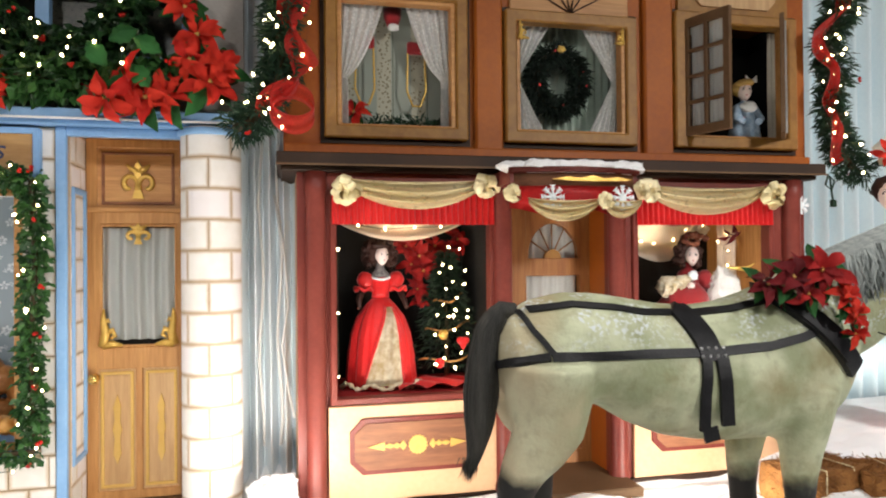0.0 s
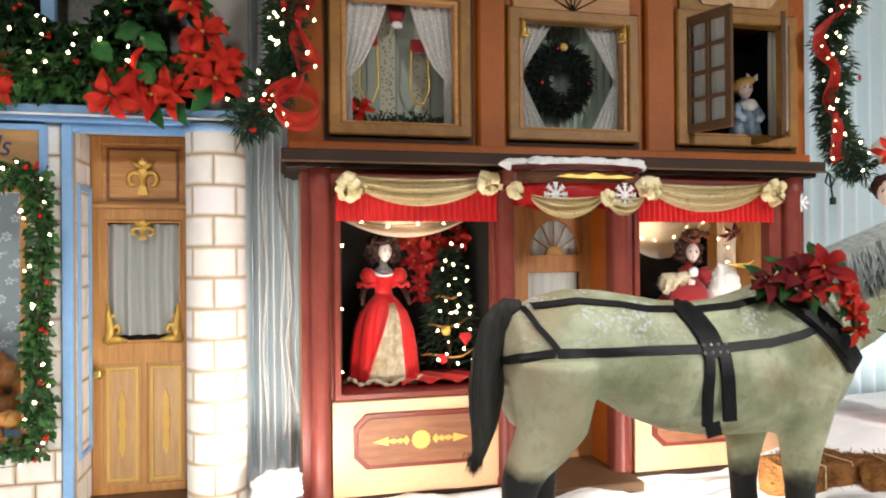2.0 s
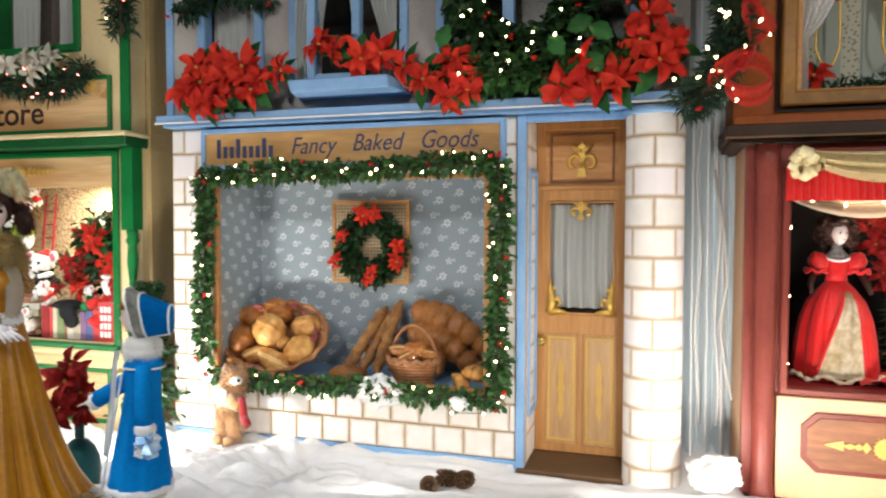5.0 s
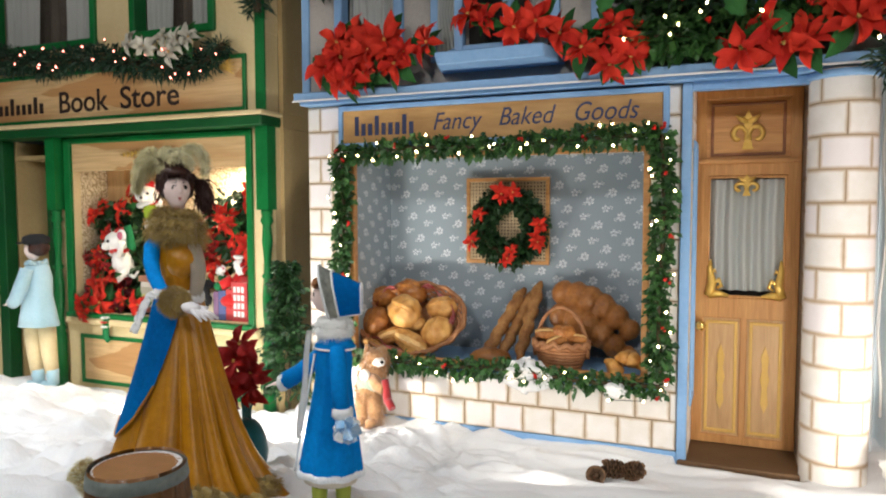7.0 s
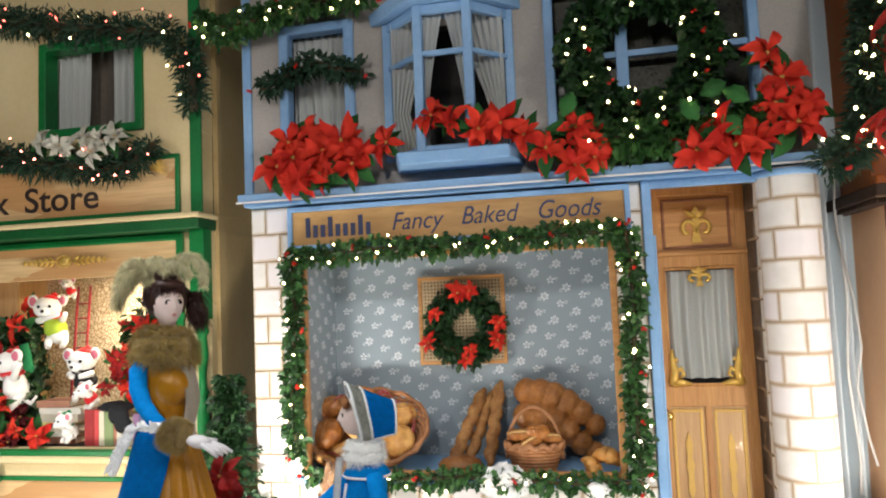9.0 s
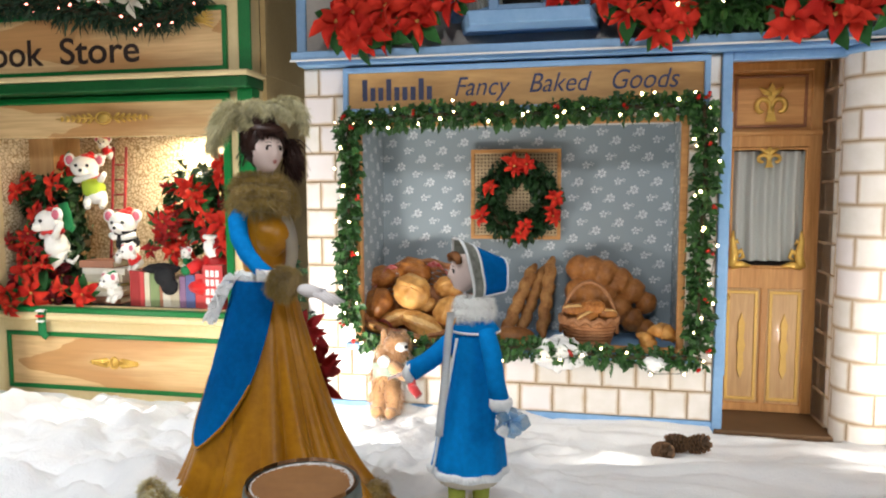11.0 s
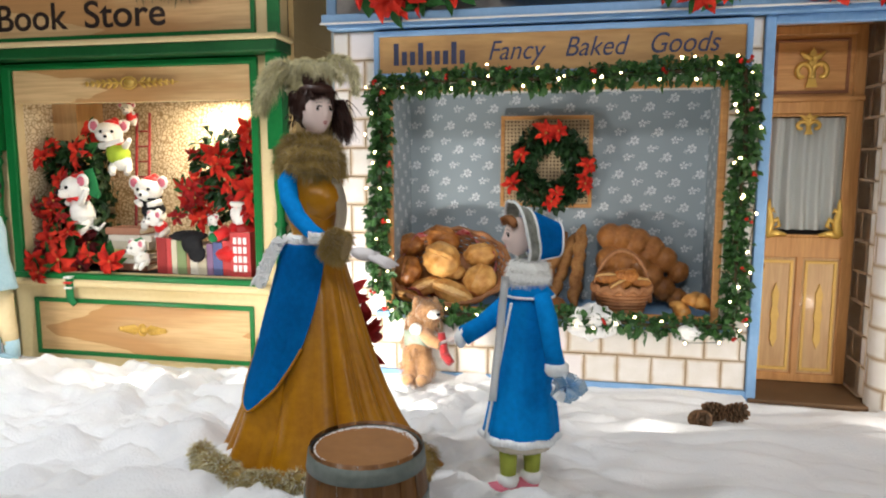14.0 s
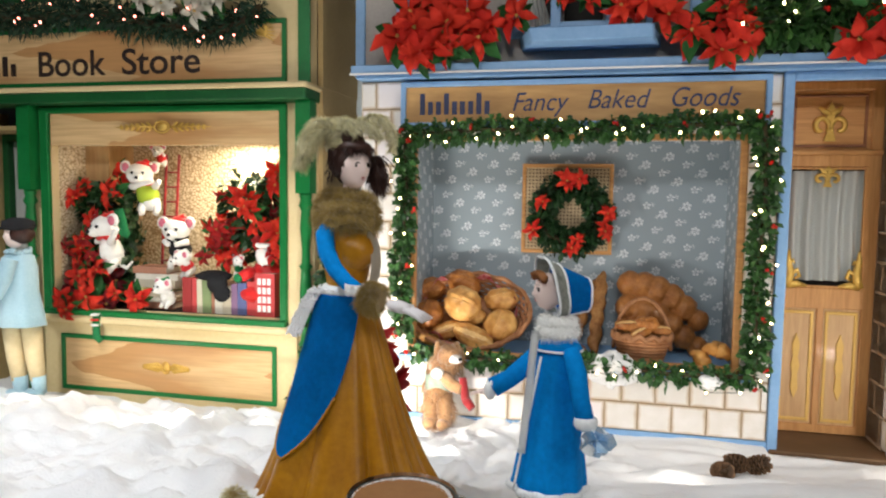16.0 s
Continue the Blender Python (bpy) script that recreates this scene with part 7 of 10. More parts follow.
def face(bm, c, way, size, skin, eye, lips):
    """A doll's head that looks along way: one skin with brow, nose, lips and chin, then painted eyes and mouth."""
    f = Vector((way[0], way[1], 0)).normalized()
    s, up, c = Vector((-f.y, f.x, 0)), Vector((0, 0, 1)), Vector(c)

    def hump(x, w):
        return math.exp(-(x / w) ** 2)

    def skin_at(az, el, lift=0.0):
        fr, sd, z = math.cos(el) * math.cos(az), math.cos(el) * math.sin(az), math.sin(el)
        t = max(0.0, -z)
        w = 0.66 * (1 - 0.34 * t ** 1.5)
        p = f * fr * (0.80 if fr > 0 else 0.86 * (1 - 0.3 * t)) + s * sd * w + up * z * (0.95 if z > 0 else 1.02)
        if fr > 0:
            g = 0.15 * hump(az, 0.13) * hump(el + 0.16, 0.11) + 0.07 * hump(az, 0.09) * hump(el - 0.04, 0.16) - 0.055 * hump(abs(az) - 0.40, 0.18) * hump(el - 0.08, 0.12)
            g += 0.045 * hump(az, 0.24) * hump(el + 0.50, 0.09) + 0.07 * hump(az, 0.30) * hump(el + 0.84, 0.15) + 0.03 * hump(abs(az) - 0.55, 0.2) * hump(el + 0.22, 0.2) - 0.02 * hump(az, 0.3) * hump(el + 0.66, 0.08)
            p += f * (g + lift)
        return c + p * size

    na, ne = 56, 34
    rows = [[bm.verts.new(skin_at(2 * math.pi * i / na, -math.pi / 2 + math.pi * j / ne)) for i in range(na)] for j in range(1, ne)]
    for a, b in zip(rows, rows[1:]):
        for i in range(na):
            q = bm.faces.new((a[i], a[(i + 1) % na], b[(i + 1) % na], b[i]))
            q.material_index, q.smooth = skin, True
    for ring in (rows[0][::-1], rows[-1]):
        bm.faces.new(ring).material_index = skin
    R = Matrix((s, f, up)).transposed()
    for k in (-1, 1):
        blob(bm, skin_at(k * 0.40, 0.07, -0.01), (size * 0.138, size * 0.046, size * 0.100), eye, 12, 0, R)
        tube(bm, [skin_at(k * q, 0.15 + 0.05 * hump(q - 0.40, 0.16), 0.01) for q in (0.24, 0.32, 0.40, 0.50, 0.60)], [size * 0.012, size * 0.030, size * 0.036, size * 0.036, size * 0.010], 6, eye)
        tube(bm, [skin_at(k * q, 0.32 + 0.06 * hump(q - 0.42, 0.18), 0.005) for q in (0.18, 0.30, 0.42, 0.56, 0.66)], [size * 0.006, size * 0.014, size * 0.016, size * 0.013, size * 0.005], 6, eye)
        tube(bm, [skin_at(k * q, -0.47 + 0.03 * hump(q - 0.06, 0.06), 0.0) for q in (0.0, 0.06, 0.12, 0.20)], [size * 0.022, size * 0.030, size * 0.024, size * 0.006], 6, lips)
    tube(bm, [skin_at(q, -0.535 + 0.25 * q * q, 0.0) for q in (-0.17, -0.08, 0.0, 0.08, 0.17)], [size * 0.008, size * 0.028, size * 0.034, size * 0.028, size * 0.008], 6, lips)


def glove(bm, wrist, way, size, mi):
    """A mitten-like glove with separate fingers."""
    w = Vector(way).normalized()
    side = w.cross(Vector((0, 0, 1))).normalized()
    p = Vector(wrist)
    blob(bm, p + w * size * 0.5, (size * 0.5, size * 0.36, size * 0.22), mi, 10, 0, w.to_track_quat("X", "Z").to_matrix())
    for k in range(4):
        o = side * (k - 1.5) * size * 0.17
        tube(bm, [p + w * size * 0.8 + o * 0.8, p + w * size * 1.25 + o * 1.3 - Vector((0, 0, size * 0.08)), p + w * size * 1.6 + o * 1.6 - Vector((0, 0, size * 0.2))], [size * 0.10, size * 0.085, size * 0.05], 6, mi)
    tube(bm, [p + w * size * 0.4 - side * size * 0.3, p + w * size * 0.8 - side * size * 0.6], [size * 0.10, size * 0.06], 6, mi)


def lady():
    rg = random.Random(21)
    mats = [MUSTARD, BLUE_VELVET, OLIVE_FUR, FEATHER, SKIN, HAIR, EYE, LIPS, SILVER, PALE_GLOVE, IVORY, SNOW_TUFT, TEAL]
    bm = bm_new()
    cx, cy = -1.665, -1.66
    g = ground_height(cx, cy) - 0.03
    H = 0.92 - g

    def rad(s):
        return 0.080 + 0.190 * (1 - s) ** 1.0 + 0.055 * (1 - s) ** 5

    def folds(a, s):
        k = 1 - s
        b = a + 0.35 * math.sin(2 * a + 0.7) + 0.12 * k * math.sin(3 * a)
        train = 0.26 * k ** 5 * max(0.0, math.cos(a - 0.25)) ** 2
        return 0.90 + k ** 0.9 * (0.25 * abs(math.sin(5.5 * b + 0.6)) ** 0.75 - 0.04 + 0.08 * abs(math.sin(9 * b + 1.4)) ** 0.8 + 0.006 * math.sin(31 * b + 3)) - 0.04 * k + 0.10 * (1 - k) + train

    prof = [(rad(k / 30), H * k / 30) for k in range(31)]
    lean = lambda s: (0.03 - 0.005 * (1 - s) ** 3, 0.0)
    lathe(bm, prof, (cx, cy, g), 300, (1, 0.92), 0, folds, lean)
    # blue overskirt, a pointed panel on her near side

    def panel(u, v):
        f = max(0.0, 1 - (0.4 - u) ** 2.6 / 0.0923) ** 0.75 if u < 0.4 else max(0.0, 1 - ((u - 0.4) / 0.6) ** 1.25) ** 0.95
        s = 1 - v * (0.38 + 0.25 * f)
        a0, a1 = radians(-168 + 14 * v), radians(-46 - 37 * v)
        a = a0 + (a1 - a0) * u
        r = rad(s) * max(folds(a + d, s) for d in (-0.24, -0.16, -0.08, 0.0, 0.08, 0.16, 0.24)) + 0.010
        dx, _ = lean(s)
        return (cx + dx + r * math.cos(a), cy + r * 0.92 * math.sin(a), g + H * s)

    sheet(bm, panel, 50, 34, 1, 0.005)
    tube(bm, [panel(u, 1.0) for u in (k / 50 for k in range(51))], 0.004, 6, 0)
    # a short fall of teal lining at the back
    sheet(bm, lambda u, v: (cx + (rad(0.62 - 0.5 * v) + 0.01) * math.cos(radians(22 + 26 * u)), cy + (rad(0.62 - 0.5 * v) + 0.01) * math.sin(radians(22 + 26 * u)), g + H * (0.62 - 0.5 * v)), 8, 10, 12, 0.004)
    # fur hem rolled out on the snow, with flakes in it
    roll = []
    for k in range(60):
        a = radians(-150 + 96 * k / 59)
        q = rad(0) * 1.03 + 0.010 * math.sin(5 * a)
        x, y = cx + 0.012 + q * math.cos(a), cy + q * 0.92 * math.sin(a)
        roll.append((x, y, max(ground_height(x, y), g + 0.02) + 0.018))
    fur(bm, roll, 0.026, 7000, 0.022, 2, rg, 0.0012)
    fur(bm, roll, 0.030, 6000, 0.026, 3, rg, 0.0012, False)
    fur(bm, roll, 0.032, 900, 0.014, 11, rg, 0.002, False)
    # the roll bunches up behind her
    bunch = []
    for k in range(24):
        a = radians(-50 + 66 * k / 23)
        q = rad(0) * 1.02
        x, y = cx + 0.025 + q * math.cos(a), cy + q * 0.92 * math.sin(a)
        bunch.append((x, y, max(ground_height(x, y), g + 0.02) + 0.030 + 0.008 * math.sin(2.1 * k)))
    fur(bm, bunch, 0.040, 5200, 0.030, 2, rg, 0.0013)
    cx += 0.030
    # bodice
    lathe(bm, [(0.070, 0.0), (0.066, 0.03), (0.078, 0.09), (0.088, 0.15), (0.080, 0.20), (0.055, 0.24), (0.035, 0.27)], (cx, cy, 0.915), 40, (0.92, 0.86), 0, lambda a, s: 1 + 0.02 * (1 - s) * math.sin(16 * a))
    sheet(bm, lambda u, v: (cx + (0.074 + 0.018 * math.sin(v * 3.1)) * math.cos(radians(-30 + 46 * u)) * 1.16, cy + (0.074 + 0.018 * math.sin(v * 3.1)) * math.sin(radians(-30 + 46 * u)) * 0.92 - 0.004, 0.92 + 0.19 * v), 8, 10, 10, 0.008)
    blob(bm, (cx + 0.036, cy - 0.026, 1.052), (0.060, 0.054, 0.066), 0, 24, 0.08)
    # silver sash with a tail
    lathe(bm, [(0.078, -0.028), (0.086, -0.014), (0.084, 0.010), (0.074, 0.026)], (cx, cy, 0.918), 60, (1.0, 0.92), 8, lambda a, s: 1 + 0.03 * math.sin(31 * a) * math.sin(3 * s))
    sheet(bm, lambda u, v: (cx - 0.070 - 0.075 * v ** 0.7 + (u - 0.5) * 0.055, cy - 0.055 - 0.02 * v - (u - 0.5) * 0.02, 0.935 - 0.145 * v + 0.006 * math.sin(u * 9)), 8, 14, 8, 0.006)
    # fur collar
    for R, z, q in ((0.068, 1.136, 0.034), (0.068, 1.170, 0.034), (0.058, 1.200, 0.026)):
        ring = [(cx + 0.004 + R * math.cos(a), cy - 0.012 + R * math.sin(a), z - 0.012 * math.sin(a)) for a in (2 * math.pi * k / 30 for k in range(31))]
        fur(bm, ring, q * 0.9, 4200, 0.027, 2, rg, 0.0011)
    # head, hair swept up, a long curl, a plumed hat
    hd = Vector((-1.602, -1.70, 1.300))
    tube(bm, [(cx + 0.01, cy - 0.01, 1.16), (hd.x - 0.008, hd.y + 0.01, hd.z - 0.03)], 0.024, 14, 4)
    face(bm, hd, (0.82, -0.57), 0.068, 4, 6, 7)
    back, sd = Vector((-0.70, 0.71, 0)), Vector((0.71, 0.70, 0))
    blob(bm, hd + back * 0.026 + Vector((0, 0, 0.016)), (0.062, 0.062, 0.064), 5, 24, 0.15)
    blob(bm, hd - back * 0.012 + Vector((0, 0, 0.058)), (0.050, 0.048, 0.020), 5, 20, 0.15)
    hairs(bm, [(hd - back * rg.uniform(0.03, 0.052) + sd * rg.uniform(-0.042, 0.042) + Vector((0, 0, 0.056)), -back * 0.35 + sd * rg.gauss(0, 0.4) + Vector((0, 0, -1))) for _ in range(260)], 0.024, 0.0022, 5, rg, 0.2, 0.2)
    for q, n, lo in ((1, 1100, 0.085), (-1, 60, 0.030)):
        for k in range(6):
            blob(bm, hd + sd * q * (0.048 + 0.008 * k * (q > 0)) + back * 0.030 + Vector((0.004 * k * (q > 0), 0, 0.040 - (0.013 if q > 0 else 0.006) * k)), (0.022, 0.019, 0.019), 5, 10, 0.4)
        hairs(bm, [(hd + sd * q * (0.056 + 0.028 * (q > 0)) + back * 0.022 + Vector((rg.gauss(0, 0.009), rg.gauss(0, 0.009), rg.uniform(-0.035, 0.040))), sd * q * 0.4 + Vector((0, 0, -1.0))) for _ in range(n)], lo * 0.6, 0.0022, 5, rg, 0.3, 0.25)
    hat = hd + back * 0.022 + Vector((-0.012, 0.0, 0.068))
    blob(bm, hat + Vector((-0.012, 0.016, 0.004)), (0.064, 0.056, 0.034), 3, 18, 0.3)
    blob(bm, hat + Vector((0.026, -0.022, 0.018)), (0.034, 0.030, 0.034), 5, 18, 0.15)
    for pts, barb in (
        ([(0, 0, 0.01), (-0.055, -0.015, 0.050), (-0.112, -0.02, 0.012), (-0.135, -0.02, -0.055)], 0.042),
        ([(0, -0.02, 0.01), (-0.045, -0.045, 0.040), (-0.085, -0.055, -0.005), (-0.105, -0.055, -0.060)], 0.038),
        ([(0, 0.02, 0.02), (-0.035, 0.03, 0.065), (-0.09, 0.03, 0.050), (-0.13, 0.03, 0.005)], 0.040),
        ([(-0.02, -0.01, 0.02), (-0.05, -0.03, 0.062), (-0.085, -0.04, 0.045), (-0.11, -0.045, 0.0)], 0.036),
        ([(0.0, 0.0, 0.02), (0.050, 0.0, 0.068), (0.098, 0.0, 0.070), (0.128, 0.0, 0.035), (0.128, 0.0, -0.010)], 0.034),
        ([(0.0, -0.02, 0.02), (0.040, -0.03, 0.058), (0.080, -0.03, 0.050), (0.105, -0.03, 0.018)], 0.030),
        ([(-0.03, -0.02, 0.03), (-0.005, -0.03, 0.062), (0.025, -0.04, 0.058), (0.045, -0.05, 0.030)], 0.030),
    ):
        plume(bm, [hat + 1.10 * Vector(p) for p in pts], 1.08 * barb, 3, rg, 0.0015)
    # near arm, bent, with a fur cuff
    ax, az = cx + 0.004, 0.030
    tube(bm, [(ax - 0.040, cy - 0.058, az + 1.105), (ax - 0.042, cy - 0.088, az + 1.070), (ax - 0.026, cy - 0.110, az + 1.020), (ax + 0.006, cy - 0.130, az + 0.975), (ax + 0.050, cy - 0.150, az + 0.940), (ax + 0.092, cy - 0.165, az + 0.918)], [0.021, 0.027, 0.026, 0.024, 0.022, 0.021], 16, 1)
    lathe(bm, [(0.024, 0), (0.034, 0.012), (0.026, 0.028)], (ax + 0.088, cy - 0.163, az + 0.908), 18, (1, 1), 8, lambda a, s: 1 + 0.08 * math.sin(11 * a))
    fur(bm, [(ax + 0.112, cy - 0.168, az + 0.912), (ax + 0.136, cy - 0.175, az + 0.904), (ax + 0.164, cy - 0.178, az + 0.897)], 0.040, 4200, 0.022, 2, rg, 0.0011)
    glove(bm, (ax + 0.178, cy - 0.18, az + 0.890), (1, -0.15, -0.18), 0.080, 9)
    # beads on the sash, its tail and the cuff
    for _ in range(420):
        a, t = rg.uniform(-3.1, 0.3), rg.uniform(-0.026, 0.022)
        blob(bm, (cx + 0.087 * math.cos(a), cy + 0.080 * math.sin(a), 0.918 + t), rg.uniform(0.0018, 0.0042), 11, 6)
        u, v = rg.uniform(-0.5, 0.5), rg.random()
        blob(bm, (cx - 0.070 - 0.075 * v ** 0.7 + u * 0.055, cy - 0.060 - 0.02 * v - u * 0.02, 0.935 - 0.145 * v), rg.uniform(0.0018, 0.0040), 11, 6)
    for _ in range(120):
        a = rg.uniform(-3.1, 0.2)
        blob(bm, (ax + 0.088 + 0.033 * math.cos(a), cy - 0.163 + 0.033 * math.sin(a), az + 0.908 + rg.uniform(0, 0.03)), rg.uniform(0.002, 0.004), 11, 6)
    solid("lady_mannequin", bm, mats, "lady mannequin in blue velvet and mustard satin with fur and feathers", "mannequin")


def girl():
    rg = random.Random(22)
    mats = [BLUE_VELVET, FROST_FUR, SKIN, AUBURN, EYE, LIPS, SILVER, LIME, PINK, IVORY, TINSEL_BLUE, BRIM_GREY]
    bm = bm_new()
    cx, cy, g = -1.008, -1.67, 0.192
    hem, neck = 0.378, 0.835
    lean = lambda s: (0.026 * s, 0.0)
    lathe(bm, [(0.117, 0), (0.113, 0.03), (0.097, 0.13), (0.078, 0.23), (0.066, 0.305), (0.066, 0.375), (0.054, 0.42), (0.030, 0.46)], (cx, cy, hem), 72, (0.92, 0.8), 0, lambda a, s: 1 + (1 - s) * (0.05 * math.sin(8 * a + 0.4) + 0.02 * math.sin(15 * a)), lean)
    lathe(bm, [(0.116, -0.012), (0.122, -0.008), (0.125, 0.004), (0.117, 0.012)], (cx, cy, hem), 200, (0.92, 0.8), 6, lambda a, s: (1 + 0.05 * math.sin(8 * a + 0.4)) * (1 + 0.025 * math.sin(60 * a)))
    lathe(bm, [(0.098, -0.034), (0.114, -0.004)], (cx, cy, hem), 50, (0.9, 0.78), 9, lambda a, s: 1 + 0.03 * math.sin(24 * a))
    for dx, dy in ((-0.030, -0.02), (0.035, 0.02)):
        tube(bm, [(cx + dx, cy + dy, hem + 0.02), (cx + dx, cy + dy, g + 0.05)], [0.030, 0.022], 12, 7)
        blob(bm, (cx + dx - 0.022, cy + dy - 0.012, g + 0.022), (0.052, 0.026, 0.024), 8, 14)
        lathe(bm, [(0.027, 0), (0.033, 0.02), (0.028, 0.035)], (cx + dx, cy + dy, g + 0.035), 14, (1, 1), 6)
    # white fur ruff and silver-edged cape collar
    nx = cx + 0.022
    for R, z, q in ((0.040, neck + 0.004, 0.024), (0.038, neck + 0.028, 0.022)):
        fur(bm, [(nx - 0.004 + R * math.cos(a), cy + R * math.sin(a), z) for a in (2 * math.pi * k / 24 for k in range(25))], q, 1500, 0.014, 1, rg)
    lathe(bm, [(0.066, 0.0), (0.070, 0.004), (0.040, 0.044)], (nx, cy, 0.785), 40, (1.0, 0.86), 0)
    tube(bm, [(nx + 0.069 * math.cos(a), cy + 0.060 * math.sin(a), 0.786) for a in (2 * math.pi * k / 40 for k in range(41))], 0.004, 6, 6)
    # head in profile
    hd = Vector((-1.018, cy + 0.002, 0.952))
    face(bm, hd, (-0.90, -0.44), 0.055, 2, 4, 5)
    for q in range(9):
        a = -1.15 + 0.29 * q
        blob(bm, hd + Vector((-0.90, -0.44, 0)) * 0.030 + Vector((0.44, -0.90, 0)) * 0.042 * math.sin(a) + Vector((0, 0, 0.034 + 0.012 * math.cos(a))), 0.0115, 3, 8, 0.6)
    hairs(bm, [(hd + Vector((-0.90, -0.44, 0)) * 0.030 + Vector((0.44, -0.90, 0)) * rg.uniform(-0.038, 0.038) + Vector((0, 0, 0.050)), Vector((-0.5, -0.3 + rg.gauss(0, 0.4), -0.8))) for _ in range(140)], 0.018, 0.0016, 3, rg, 0.3, 0.3)

    # poke bonnet: a deep slanted brim that narrows to a flat back
    fw, sw = Vector((-0.90, -0.44, 0)), Vector((0.44, -0.90, 0))
    c0 = Vector((-1.022, cy, 0.962))

    def bonnet(u, v):
        a = radians(-150 + 300 * u)
        ca, sa = math.cos(a), math.sin(a)
        sq = 1.0 + 0.13 * abs(math.sin(2 * a))
        hy, hz = 0.076 - 0.032 * v, 0.083 - 0.036 * v
        return c0 + fw * (0.020 * ca * (1 - v) - 0.118 * v) + sw * hy * sa * sq + Vector((0, 0, hz * ca * sq - 0.022 * v))

    sheet(bm, lambda u, v: bonnet(u, 0.30 * v), 40, 5, 11, 0.004)
    sheet(bm, lambda u, v: bonnet(u, 0.30 + 0.70 * v), 40, 8, 0, 0.004)
    ring = [bm.verts.new(bonnet(k / 40, 1.0)) for k in range(41)]
    bm.faces.new(ring).material_index = 0
    for v, q in ((0.0, 0.0045), (0.31, 0.0040), (1.0, 0.0038)):
        tube(bm, [bonnet(k / 40, v) + Vector((0, 0, 0.001)) for k in range(41)], q, 6, 6)
    for u in (0.0, 1.0):
        tube(bm, [bonnet(u, 0.3 + 0.7 * k / 8) for k in range(9)], 0.0036, 6, 6)
    # far arm stretched out, near arm hanging with a foil parcel
    tube(bm, [(cx, cy + 0.04, 0.790), (cx - 0.05, cy + 0.03, 0.745), (cx - 0.115, cy + 0.0, 0.690), (cx - 0.165, cy - 0.01, 0.660)], [0.030, 0.031, 0.028, 0.030], 12, 0)
    blob(bm, (cx - 0.172, cy - 0.012, 0.656), (0.018, 0.032, 0.032), 6, 12, 0.3)
    glove(bm, (cx - 0.182, cy - 0.014, 0.652), (-1, -0.1, -0.2), 0.032, 2)
    tube(bm, [(nx + 0.036, cy - 0.045, 0.795), (nx + 0.056, cy - 0.072, 0.735), (nx + 0.070, cy - 0.090, 0.660), (nx + 0.082, cy - 0.095, 0.612)], [0.024, 0.027, 0.025, 0.026], 14, 0)
    lathe(bm, [(0.026, 0), (0.033, 0.010), (0.032, 0.028), (0.026, 0.034)], (nx + 0.084, cy - 0.096, 0.588), 20, (1, 1), 6, lambda a, s: 1 + 0.06 * math.sin(9 * a))
    glove(bm, (nx + 0.086, cy - 0.098, 0.592), (0.2, -0.1, -1), 0.032, 2)
    # foil parcel: crumpled loops round a small box
    for k in range(13):
        a, q = 2.4 * k, 0.012 + 0.022 * ((k * 0.618) % 1)
        R = Euler((a, 1.3 * a, 0.7 * k)).to_matrix()
        c1 = Vector((nx + 0.112 + q * math.cos(a), cy - 0.118 - 0.012 * math.sin(1.7 * k), 0.556 + q * math.sin(a)))
        box_bm = bmesh.new()
        bmesh.ops.create_cube(box_bm, size=0.024 + 0.008 * ((k * 0.37) % 1))
        made = [bm.verts.new(c1 + R @ v.co) for v in box_bm.verts]
        for f in box_bm.faces:
            bm.faces.new([made[v.index] for v in f.verts]).material_index = 10 if k % 3 else 6
        box_bm.free()
    # pale scarf end and silver edge down the front of the coat
    sheet(bm, lambda u, v: (nx - 0.062 - 0.030 * v + (u - 0.5) * 0.022, cy - 0.052 - 0.024 * v - 0.004 * math.sin(9 * v), 0.845 - 0.35 * v), 3, 14, 1, 0.005)
    tube(bm, [(cx + 0.026 * (1 - t) - (0.052 + 0.044 * t) * 0.95, cy - 0.050 - 0.022 * t, 0.77 - 0.385 * t) for t in (k / 12 for k in range(13))], 0.004, 6, 6)
    solid("girl_mannequin", bm, mats, "girl mannequin in a blue velvet coat and bonnet with silver trim", "mannequin")


